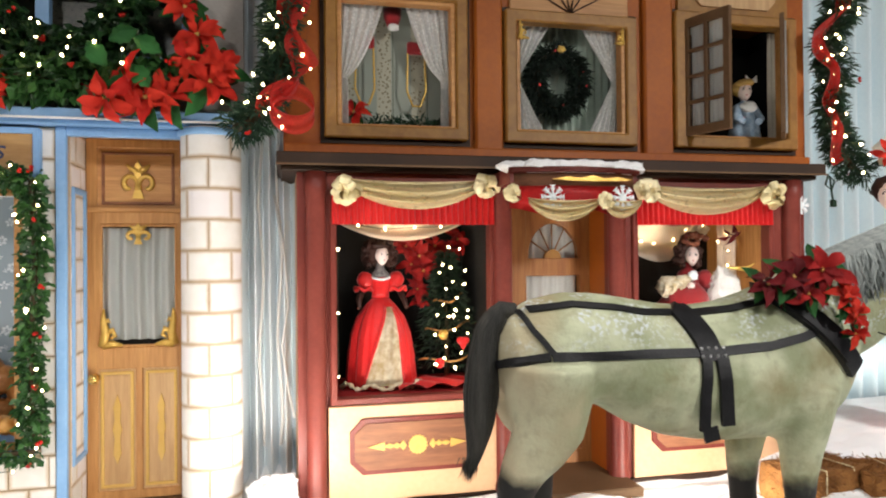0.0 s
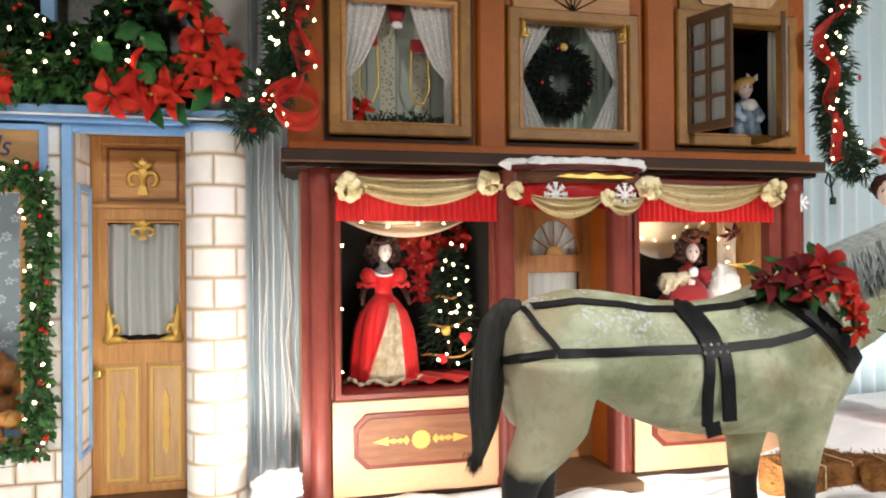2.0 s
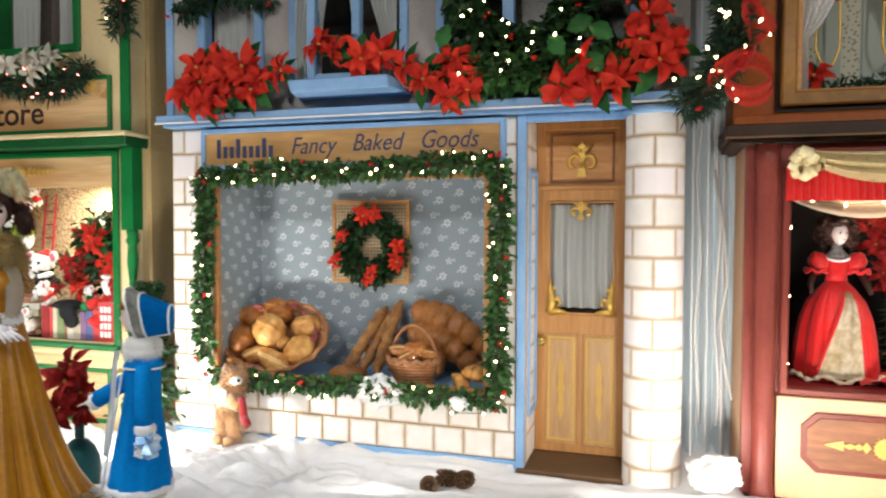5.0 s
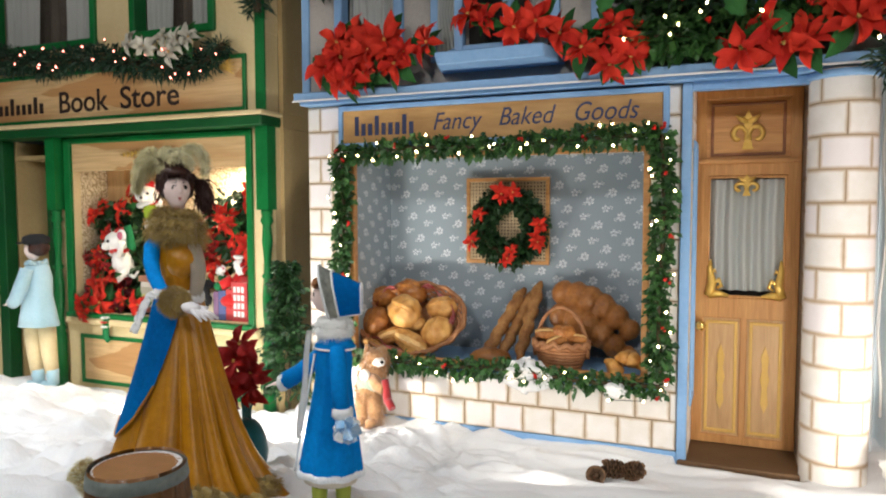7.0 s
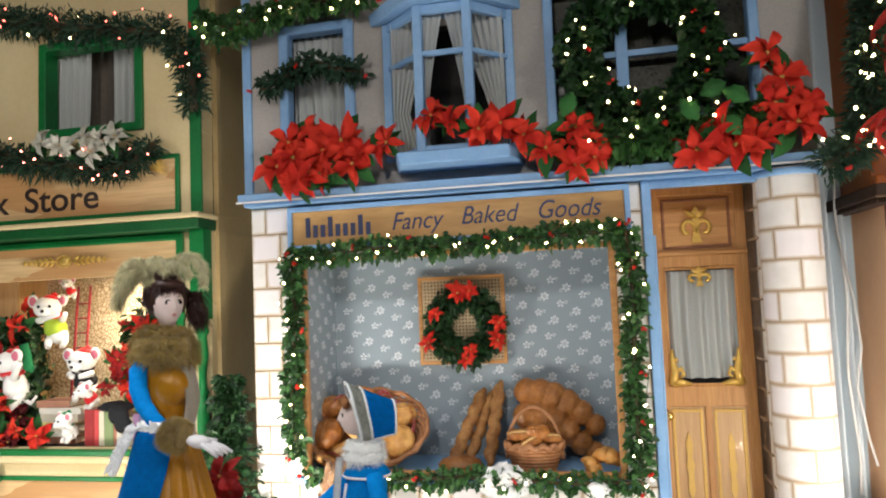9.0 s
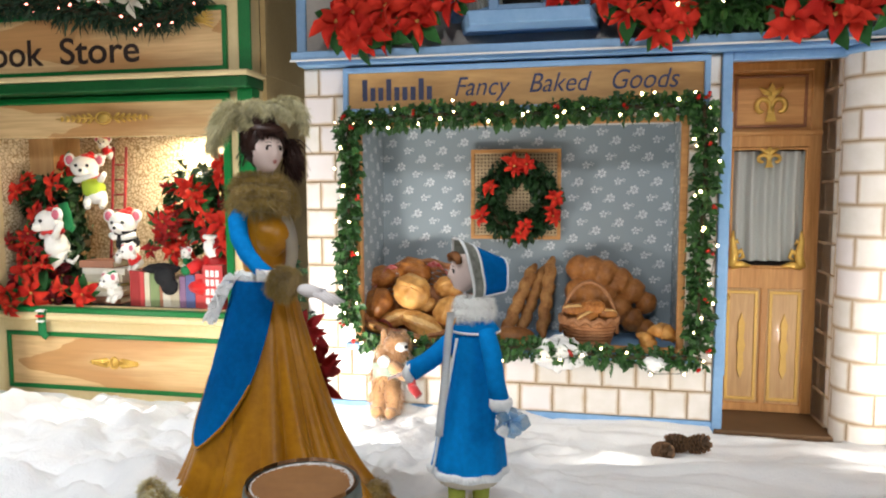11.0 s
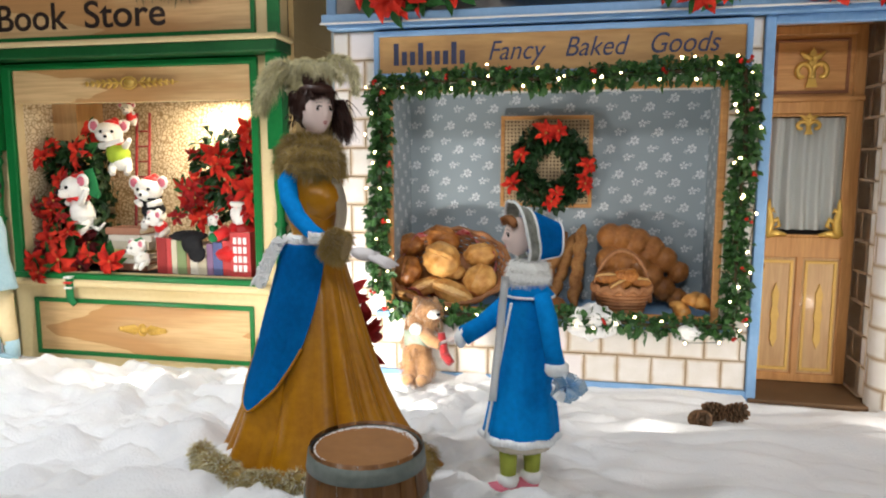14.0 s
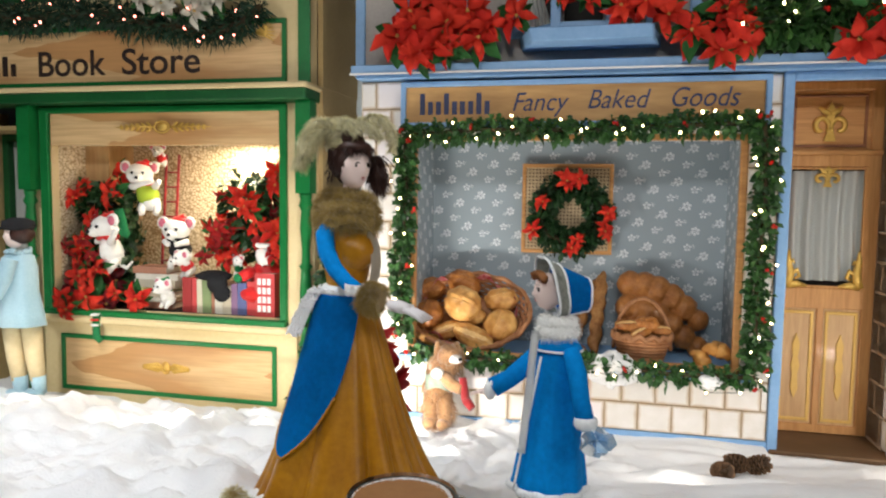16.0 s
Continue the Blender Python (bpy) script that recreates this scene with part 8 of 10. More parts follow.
def boy():
    mats = [PALE_BLUE, BUFF, SKIN, HAIR, EYE, LIPS, BLACK_FELT, FROST_FUR]
    bm = bm_new()
    cx, cy = -4.14, -0.32
    g = ground_height(cx, cy) - 0.01
    lathe(bm, [(0.145, 0), (0.13, 0.08), (0.105, 0.20), (0.105, 0.33), (0.085, 0.40), (0.04, 0.43)], (cx, cy, 0.44), 36, (1, 0.8), 0, lambda a, s: 1 + (1 - s) * 0.05 * math.sin(6 * a))
    for dx in (-0.05, 0.05):
        tube(bm, [(cx + dx, cy + 0.3 * dx, 0.46), (cx + dx + 0.02, cy + 0.3 * dx, 0.25), (cx + dx + 0.04, cy + 0.3 * dx, 0.12)], [0.058, 0.05, 0.042], 12, 1)
        tube(bm, [(cx + dx + 0.04, cy + 0.3 * dx, 0.14), (cx + dx + 0.05, cy + 0.3 * dx, g + 0.03)], [0.043, 0.035], 12, 0)
        blob(bm, (cx + dx + 0.02, cy + 0.3 * dx - 0.02, g + 0.03), (0.075, 0.038, 0.032), 0, 12)
    ring_fuzz(bm, (cx, cy, 0.865), 0.055, 0.018, 0, random.Random(3), 0, 20)
    face(bm, (cx - 0.015, cy - 0.01, 0.955), (-0.95, -0.3), 0.072, 2, 4, 5)
    blob(bm, (cx + 0.02, cy + 0.005, 0.97), (0.068, 0.068, 0.062), 3, 16, 0.15)
    lathe(bm, [(0.078, 0), (0.09, 0.02), (0.085, 0.05), (0.04, 0.068)], (cx + 0.002, cy, 0.99), 24, (1, 0.95), 6)
    blob(bm, (cx - 0.085, cy - 0.03, 0.998), (0.04, 0.05, 0.008), 6, 12)
    tube(bm, [(cx + 0.02, cy - 0.085, 0.83), (cx + 0.0, cy - 0.12, 0.71), (cx - 0.06, cy - 0.12, 0.62), (cx - 0.10, cy - 0.11, 0.60)], [0.042, 0.046, 0.042, 0.04], 12, 0)
    glove(bm, (cx - 0.11, cy - 0.11, 0.60), (-1, 0, -0.2), 0.04, 2)
    solid("boy_mannequin", bm, mats, "boy mannequin in a pale blue coat, buff trousers and dark cap", "mannequin")


BRIM_GREY = plain("grey_braid", (0.30, 0.32, 0.28), (0.52, 0.54, 0.49), 0.7, 0, 40, 140, 0.6)
TINSEL_BLUE = plain("blue_foil", (0.22, 0.46, 0.76), (0.62, 0.78, 0.92), 0.22, 0.6, 40, 90, 0.5)
lady(), girl(), boy()


# ---- the horse: one painted figure with its harness ----
def horse():
    yc = -1.30
    turn = 0.0
    st = [(1.665, 0.945, 0.80, 0.06), (1.70, 1.012, 0.74, 0.13), (1.78, 1.065, 0.71, 0.17), (1.90, 1.090, 0.72, 0.19), (2.02, 1.086, 0.70, 0.195), (2.14, 1.066, 0.63, 0.20), (2.26, 1.045, 0.582, 0.205), (2.38, 1.035, 0.560, 0.21),
          (2.50, 1.047, 0.548, 0.21), (2.62, 1.08, 0.547, 0.205), (2.74, 1.125, 0.55, 0.195), (2.86, 1.160, 0.565, 0.18), (2.96, 1.13, 0.62, 0.15), (3.02, 1.05, 0.70, 0.11), (3.055, 0.95, 0.78, 0.05)]

    def yaw(p):
        return Vector((p[0], p[1] - turn * (p[0] - 1.7), p[2]))

    def ell(x):
        for (a, b) in zip(st, st[1:]):
            if a[0] <= x <= b[0]:
                s = (x - a[0]) / (b[0] - a[0])
                return [p + (q - p) * s for p, q in zip(a, b)]
        return st[0] if x < st[0][0] else st[-1]

    bm = bm_new()
    rings = []
    for x, zt, zb, w in st:
        zc, hz = (zt + zb) / 2, (zt - zb) / 2
        ring = []
        for k in range(28):
            a = 2 * math.pi * k / 28
            ring.append(bm.verts.new(yaw((x, yc + w * math.cos(a) * (1 - 0.10 * math.sin(a)), zc + hz * math.sin(a)))))
        rings.append(ring)
    for a, b in zip(rings, rings[1:]):
        for i in range(28):
            bm.faces.new((a[i], a[(i + 1) % 28], b[(i + 1) % 28], b[i]))
    bm.faces.new(rings[0][::-1]), bm.faces.new(rings[-1])

    def limb(pts, radii, flat=(1, 1)):
        tube(bm, [yaw(p) for p in pts], radii, 14, 0, flat)

    for s in (-1, 1):
        yy = yc + s * 0.105
        far = 0.0 if s < 0 else 0.16
        thin = 1.0 if s < 0 else 0.85
        limb([(1.825 + far * 0.3, yy, 0.86), (1.822 + far * 0.45, yy, 0.73), (1.812 + far * 0.6, yy, 0.655), (1.772 + far * 0.8, yy, 0.59), (1.725 + far, yy, 0.525), (1.695 + far, yy, 0.46), (1.690 + far, yy, 0.40), (1.697 + far, yy, 0.31), (1.70 + far, yy, 0.19)], [0.150 * thin, 0.130 * thin, 0.118 * thin, 0.098 * thin, 0.076 * thin, 0.064 * thin, 0.056, 0.042, 0.048])
        far = 0.0 if s < 0 else 0.10
        limb([(2.79 - far * 0.6, yy + 0.01, 0.74), (2.775 - far * 0.7, yy, 0.60), (2.765 - far * 0.75, yy, 0.50), (2.76 - far * 0.8, yy, 0.42), (2.76 - far * 0.8, yy, 0.32), (2.77 - far * 0.8, yy, 0.20)], [0.125, 0.092, 0.072, 0.060, 0.050, 0.054])
        blob(bm, yaw((1.86, yc + s * 0.085, 0.83)), (0.15, 0.115, 0.16), 0, 18)
        blob(bm, yaw((1.795, yc + s * 0.075, 0.77)), (0.122, 0.100, 0.19), 0, 18)
        blob(bm, yaw((2.86, yc + s * 0.07, 0.80)), (0.13, 0.10, 0.17), 0, 18)
    # neck and head
    limb([(2.80, yc, 0.93), (2.94, yc, 0.985), (3.08, yc, 1.04), (3.22, yc, 1.11), (3.42, yc, 1.21)], [0.21, 0.215, 0.205, 0.185, 0.155], (0.60, 1))
    limb([(3.38, yc, 1.26), (3.50, yc, 1.20), (3.61, yc, 1.09), (3.69, yc, 1.00), (3.73, yc, 0.95)], [0.10, 0.115, 0.085, 0.062, 0.05], (0.7, 1))
    for s in (-1, 1):
        limb([(3.42, yc + s * 0.05, 1.33), (3.43, yc + s * 0.06, 1.39), (3.44, yc + s * 0.06, 1.43)], [0.028, 0.024, 0.005])
    raw = new("tmp", mesh_of(bm, "tmp", HIDE))
    rm = raw.modifiers.new("r", "REMESH")
    rm.mode, rm.voxel_size = "VOXEL", 0.013
    sm = raw.modifiers.new("s", "SMOOTH")
    sm.factor, sm.iterations = 0.5, 7
    bpy.context.view_layer.update()
    me = bpy.data.meshes.new_from_object(raw.evaluated_get(bpy.context.evaluated_depsgraph_get()))
    bpy.data.objects.remove(raw)
    bm = bm_new()
    bm.from_mesh(me)
    for f in bm.faces:
        f.smooth, f.material_index = True, 0
    tree = BVHTree.FromBMesh(bm)

    def on_skin(x, z, side=-1, lift=0.006):
        """The hide's surface on one flank, at a place of the side view."""
        o = yaw((x, yc + side * 0.6, z))
        hit, nor, _, _ = tree.ray_cast(o, Vector((0, -side, 0)))
        if hit is None:
            e = ell(x)
            return yaw((x, yc, z))
        return hit + nor * lift

    def strap(pts, width, mi=1, n=90, lift=0.009, hang=0.0):
        line = along([(x, 0, z) for x, z in pts], n)
        rows = []
        for p, d in line:
            sd = Vector((-d.z, 0, d.x)) * width / 2
            row = []
            for q, lf in ((-1, -0.002), (-0.98, lift), (-0.5, lift), (0.0, lift), (0.5, lift), (0.98, lift), (1, -0.002)):
                z = p.z + sd.z * q
                o = on_skin(p.x + sd.x * q, max(z, hang), -1, lf)
                row.append(bm.verts.new((o.x, o.y, z if hang and z < hang else o.z)))
            rows.append(row)
        for a, b in zip(rows, rows[1:]):
            for i in range(6):
                f = bm.faces.new((a[i], a[i + 1], b[i + 1], b[i]))
                f.material_index = mi
        for row in (rows[0], rows[-1]):
            bm.faces.new(row).material_index = mi

    strap([(1.76, 1.035), (1.90, 1.052), (2.05, 1.038), (2.15, 1.020), (2.36, 1.010), (2.50, 1.020), (2.66, 1.052)], 0.016)
    strap([(1.80, 0.893), (2.1, 0.893), (2.36, 0.887), (2.585, 0.900), (2.72, 0.925), (2.80, 0.950), (2.86, 0.955)], 0.029, 1, 130)
    # breeching that runs round the rump
    rows = []
    for k in range(70):
        th = radians(268 - 90 * k / 69)
        o = Vector((math.cos(th), math.sin(th), 0))
        z = 0.893 - 0.048 * (k / 69) ** 1.1
        row = []
        for q, lf in ((-1, 0.0), (-0.97, 0.014), (0.0, 0.014), (0.97, 0.014), (1, 0.0)):
            c0 = Vector((1.80, yc, z + q * 0.014))
            hit, nor, _, _ = tree.ray_cast(c0 + o * 0.7, -o)
            row.append(bm.verts.new((hit + nor * lf) if hit else c0 + o * 0.19))
        rows.append(row)
    for a, b in zip(rows, rows[1:]):
        for i in range(4):
            bm.faces.new((a[i], a[i + 1], b[i + 1], b[i])).material_index = 1
    strap([(1.735, 1.030), (1.755, 0.975), (1.81, 0.895)], 0.019, 1, 40, 0.008)
    strap([(2.300, 1.030), (2.325, 0.98), (2.345, 0.93), (2.355, 0.86)], 0.086, 1, 40, 0.013)
    strap([(2.334, 0.875), (2.320, 0.75), (2.315, 0.635)], 0.036, 1, 40, 0.011, 0.76)
    strap([(2.388, 0.875), (2.394, 0.75), (2.398, 0.650)], 0.046, 1, 40, 0.013, 0.76)
    strap([(2.335, 0.645), (2.345, 0.600)], 0.055, 1, 12, 0.004, 0.76)
    for k in range(4):
        for j in range(2):
            blob(bm, on_skin(2.314 + 0.028 * k, 0.898 - 0.024 * j, -1, 0.014), 0.006, 2, 8)
    # padded collar
    strap([(2.66, 1.085), (2.70, 1.045), (2.77, 0.985), (2.84, 0.920), (2.90, 0.855), (2.945, 0.805)], 0.078, 1, 60, 0.022)
    strap([(2.635, 1.080), (2.675, 1.035), (2.745, 0.975), (2.815, 0.910), (2.88, 0.840)], 0.020, 1, 60, 0.030)
    # rein
    tube(bm, [yaw((3.05, yc - 0.16, 0.93)), yaw((3.2, yc - 0.17, 0.88)), yaw((3.45, yc - 0.12, 0.98))], 0.003, 5, 1)
    # tail: one smooth fall of hair, and a mane of long strands
    rg = random.Random(5)
    spine = [(1.735, 1.035), (1.680, 1.030), (1.635, 0.965), (1.618, 0.87), (1.610, 0.75), (1.602, 0.64), (1.588, 0.56), (1.570, 0.500)]
    fine = along([yaw((x, yc - 0.01, z)) for x, z in spine], 46)
    size = (0.022, 0.040, 0.047, 0.053, 0.058, 0.050, 0.032, 0.014)
    rows = []
    for k, (p, d) in enumerate(fine):
        t = k / 45 * 7
        i = min(6, int(t))
        q = size[i] + (size[i + 1] - size[i]) * (t - i)
        ac = Vector((d.z, 0, -d.x))
        rows.append([bm.verts.new(p + (ac * math.cos(a) + Vector((0, 0.9, 0)) * math.sin(a)) * q * (1 + 0.055 * noise.noise(Vector((9 * math.cos(a), 9 * math.sin(a), 0.06 * k))) + 0.03 * math.sin(17 * a))) for a in (2 * math.pi * j / 72 for j in range(72))])
    for a, b in zip(rows, rows[1:]):
        for i in range(72):
            f = bm.faces.new((a[i], a[(i + 1) % 72], b[(i + 1) % 72], b[i]))
            f.material_index, f.smooth = 3, True
    bm.faces.new(rows[-1]).material_index = 3
    hairs(bm, [(fine[44][0] + Vector((rg.gauss(0, 0.010), rg.gauss(0, 0.010), rg.uniform(0, 0.04))), (-0.25, 0, -1)) for _ in range(300)], 0.045, 0.002, 3, rg, 0.0, 0.12)
    for k in range(620):
        s = rg.random()
        x, z = 2.95 + 0.46 * s, 1.215 + 0.165 * s
        yy = yc - rg.uniform(0.0, 0.05)
        L = rg.uniform(0.10, 0.22)
        q = [yaw((x, yc + 0.01, z)), yaw((x + 0.005, yy - 0.075, z - 0.02)), yaw((x - 0.02 + rg.gauss(0, 0.012), yy - 0.115, z - 0.5 * L)), yaw((x - 0.03 + rg.gauss(0, 0.02), yy - 0.115 - rg.uniform(0, 0.02), z - L))]
        tube(bm, q, [0.005, 0.006, 0.005, 0.002], 4, 4, None, False)
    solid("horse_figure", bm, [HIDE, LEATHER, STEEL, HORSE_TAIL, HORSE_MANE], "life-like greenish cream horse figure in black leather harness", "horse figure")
    for x, z, dy, s in ((2.60, 1.105, -0.15, 0.17), (2.68, 1.130, -0.18, 0.18), (2.775, 1.155, -0.20, 0.20), (2.72, 1.075, -0.20, 0.14), (2.855, 1.065, -0.22, 0.15), (2.885, 1.00, -0.23, 0.12), (2.895, 0.935, -0.22, 0.10)):
        p = yaw((x, yc + dy, z))
        dark = x < 2.85
        poinsettia(p, s, rg, WINE_BRACT if x < 2.7 else DEEP_BRACT if dark else RED_BRACT, "wine" if dark else "red", "red silk poinsettia fixed to the horse's collar", "flowers on the collar", (0.1, -1, 0.35))


horse()


def hay_bale(c, size, turn, label):
    t = thing("hay_bale", Matrix.Translation(c) @ Matrix.Rotation(radians(turn), 4, "Z"), label, "hay bale", "hay bales")
    bm = bm_new()
    box(bm, -size[0] / 2, size[0] / 2, -size[1] / 2, size[1] / 2, 0, size[2])
    bmesh.ops.subdivide_edges(bm, edges=bm.edges[:], cuts=6, use_grid_fill=True)
    for v in bm.verts:
        v.co += Vector((noise.noise(v.co * 9), noise.noise(v.co * 9 + Vector((5, 0, 0))), noise.noise(v.co * 9 + Vector((0, 5, 0))))) * 0.022
    rg = random.Random(int(turn) + 50)
    for k in range(900):
        f = rg.choice((0, 1, 2))
        p = Vector([rg.uniform(-0.5, 0.5) * s for s in size])
        p[f] = (0.5 if rg.random() < 0.6 or f == 2 else -0.5) * size[f]
        if f == 1:
            p[1] = -0.5 * size[1]
        p.z += size[2] / 2
        d = Vector((rg.gauss(0, 1), rg.gauss(0, 1), rg.gauss(0, 0.6))).normalized() * rg.uniform(0.02, 0.05)
        w = d.cross(Vector((rg.gauss(0, 1), rg.gauss(0, 1), rg.gauss(0, 1)))).normalized() * 0.0016
        bm.faces.new([bm.verts.new(q) for q in (p - d + w, p - d - w, p + d - w, p + d + w)])
    local("straw", mesh_of(bm, "straw", HAY), t)
    for x in (-0.2, 0.2):
        bm = bm_new()
        q = 0.51
        tube(bm, [(x * size[0], -q * size[1], -0.0), (x * size[0], -q * size[1], size[2] + 0.01), (x * size[0], q * size[1], size[2] + 0.01), (x * size[0], q * size[1], 0.0)], 0.004, 5)
        local("twine", mesh_of(bm, "twine", BUFF), t)


hay_bale((3.42, -0.72, 0.05), (0.42, 0.26, 0.17), 8, "small brown hay bale on the snow")
hay_bale((3.78, -0.85, 0.05), (0.42, 0.26, 0.17), -12, "small brown hay bale beside another")

# ---- drapery of the red shop ----


def rosette(c, size, rng, mats):
    """A gathered bow: crumpled loops of stiff cloth in every direction."""
    t = thing("rosette", c, "gold satin rosette pinned at the end of a swag", "rosette", "gold rosettes")
    for k in range(20):
        a, e = 2.4 * k, 0.15 + 1.2 * ((k * 0.618) % 1.0)
        q = size * rng.uniform(0.66, 1.02)
        d = Vector((math.cos(a) * math.cos(e), -math.sin(e), math.sin(a) * math.cos(e)))
        s = d.cross(Vector((rng.gauss(0, 1), rng.gauss(0, 1), rng.gauss(0, 1)))).normalized()
        n = d.cross(s)
        bm = bm_new()
        sheet(bm, lambda u, v: Vector(c) + d * q * math.sin(u * 3.0) + n * q * 0.30 * math.sin(u * 6.0) + s * (v - 0.5) * q * 0.55 * (0.5 + 0.5 * math.sin(u * 3.0)), 9, 3)
        part("loop", bm, mats, t)
    bm = bm_new()
    blob(bm, Vector(c) + Vector((0, -0.01, 0)), size * 0.45, 0, 10, 0.4)
    part("knot", bm, mats, t)


def swag(name, x0, x1, z, sag, drop, y, mats, label, bulge=0.05):
    """Cloth caught up at two points and hanging in curved folds between them."""
    bm = bm_new()

    def fn(u, v):
        w = 4 * u * (1 - u)
        f = math.sin(v * 5.5 * math.pi + 1.5 * u) * 0.020 * (0.35 + 0.65 * w)
        pinch = 0.35 + 0.65 * w ** 0.6
        return (x0 + (x1 - x0) * u, y - bulge * w * math.sin(math.pi * (0.2 + 0.8 * v)) - f, z - sag * w * (0.08 + 0.92 * v) - drop * pinch * v + drop * 0.35 * (1 - pinch))

    sheet(bm, fn, 30, 26, 0, 0.002)
    return solid(name, bm, mats, label, "swag", group="gold swags")


rs = random.Random(31)
y = RY - 0.06
for a, b in ((1.205, 2.03), (2.83, 3.67)):
    solid("valance", curtain(a, b, 1.375, 1.535, RY - 0.035, 26, 0.011), RED_SATIN, "gathered red satin valance across the display window", "valance", group="red valances")
swag("swag", 1.27, 1.97, 1.585, 0.055, 0.080, y, GOLD_CLOTH, "gold satin swag with long curved folds")
swag("swag", 2.87, 3.60, 1.575, 0.060, 0.085, y, GOLD_CLOTH, "gold satin swag with long curved folds")
# bowed canopy over the door
can = thing("door_canopy", (2.35, -0.3, 1.5), "bowed brown canopy board with snow on top", "canopy")


def bow(u):
    return (2.02 + 0.66 * u, -0.40 - 0.09 * 4 * u * (1 - u))


for nm, z0, z1, mt, off, lb in (("board", 1.545, 1.605, MAHOGANY, 0.0, "curved mahogany board"), ("top_moulding", 1.605, 1.632, OXBLOOD, 0.02, ""), ("red_border", 1.44, 1.545, RED_SATIN, -0.008, "red satin border")):
    bm = bm_new()
    sheet(bm, lambda u, v: (bow(u)[0] + (u - 0.5) * off, bow(u)[1] - off, z0 - (0.03 * math.sin(u * math.pi * 2) ** 2 if nm == "red_border" else 0) * (1 - v) + (z1 - z0) * v), 24, 3, 0, 0.008)
    part(nm, bm, mt, can, lb)
bm = bm_new()
box(bm, 2.02, 2.68, -0.41, RY - 0.05, 1.56, 1.63)
part("roof_board", bm, OXBLOOD, can)
bm = bm_new()
prism(bm, [(2.20, 1.572), (2.27, 1.585), (2.34, 1.578), (2.40, 1.592), (2.46, 1.578), (2.53, 1.585), (2.60, 1.572), (2.53, 1.566), (2.40, 1.563), (2.27, 1.566)], -0.505, -0.49)
part("gilt_mount", bm, GOLD, can, "gilt scroll mount")
bm = bm_new()
for k in range(6):
    u = 0.06 + 0.88 * k / 5
    cotton(bm, (bow(u)[0], bow(u)[1] + 0.05, 1.640), (0.085, 0.055, 0.026 + 0.008 * (k % 2)), 1.7 * k)
solid("cotton_tuft", fused(bm, 0.006, 1), SNOW_TUFT, "cotton snow along the door canopy", "cotton snow")
swag("swag", 2.08, 2.44, 1.475, 0.05, 0.05, -0.50, GOLD_CLOTH, "gold satin swag under the door canopy", 0.02)
swag("swag", 2.46, 2.66, 1.475, 0.04, 0.045, -0.49, GOLD_CLOTH, "gold satin swag under the door canopy", 0.02)
for c, s in (((1.265, y - 0.02, 1.545), 0.075), ((1.965, y - 0.02, 1.575), 0.072), ((2.03, -0.40, 1.515), 0.05), ((2.45, -0.52, 1.475), 0.045), ((2.70, -0.40, 1.545), 0.05), ((2.86, y - 0.02, 1.56), 0.072), ((3.61, y - 0.02, 1.545), 0.078)):
    rosette(c, s * 1.2, rs, GOLD_CLOTH)


def snowflake(c, R):
    bm = bm_new()
    for k in range(8):
        a = math.pi * k / 4
        d, s = Vector((math.cos(a), 0, math.sin(a))), Vector((-math.sin(a), 0, math.cos(a)))
        p = Vector(c)
        tube(bm, [p, p + d * R], [0.008, 0.005], 5)
        for q in (0.55, 0.8):
            for e in (-1, 1):
                tube(bm, [p + d * R * q, p + d * R * (q + 0.2) + s * e * R * 0.22], [0.005, 0.003], 5)
    blob(bm, c, (0.014, 0.01, 0.014), 0, 8)
    solid("snowflake", bm, SILVER, "silver glitter snowflake ornament", "ornament", group="snowflake ornaments")


snowflake((2.20, -0.50, 1.487), 0.058)
snowflake((2.55, -0.51, 1.487), 0.058)
snowflake((3.84, RY - 0.05, 1.487), 0.05)


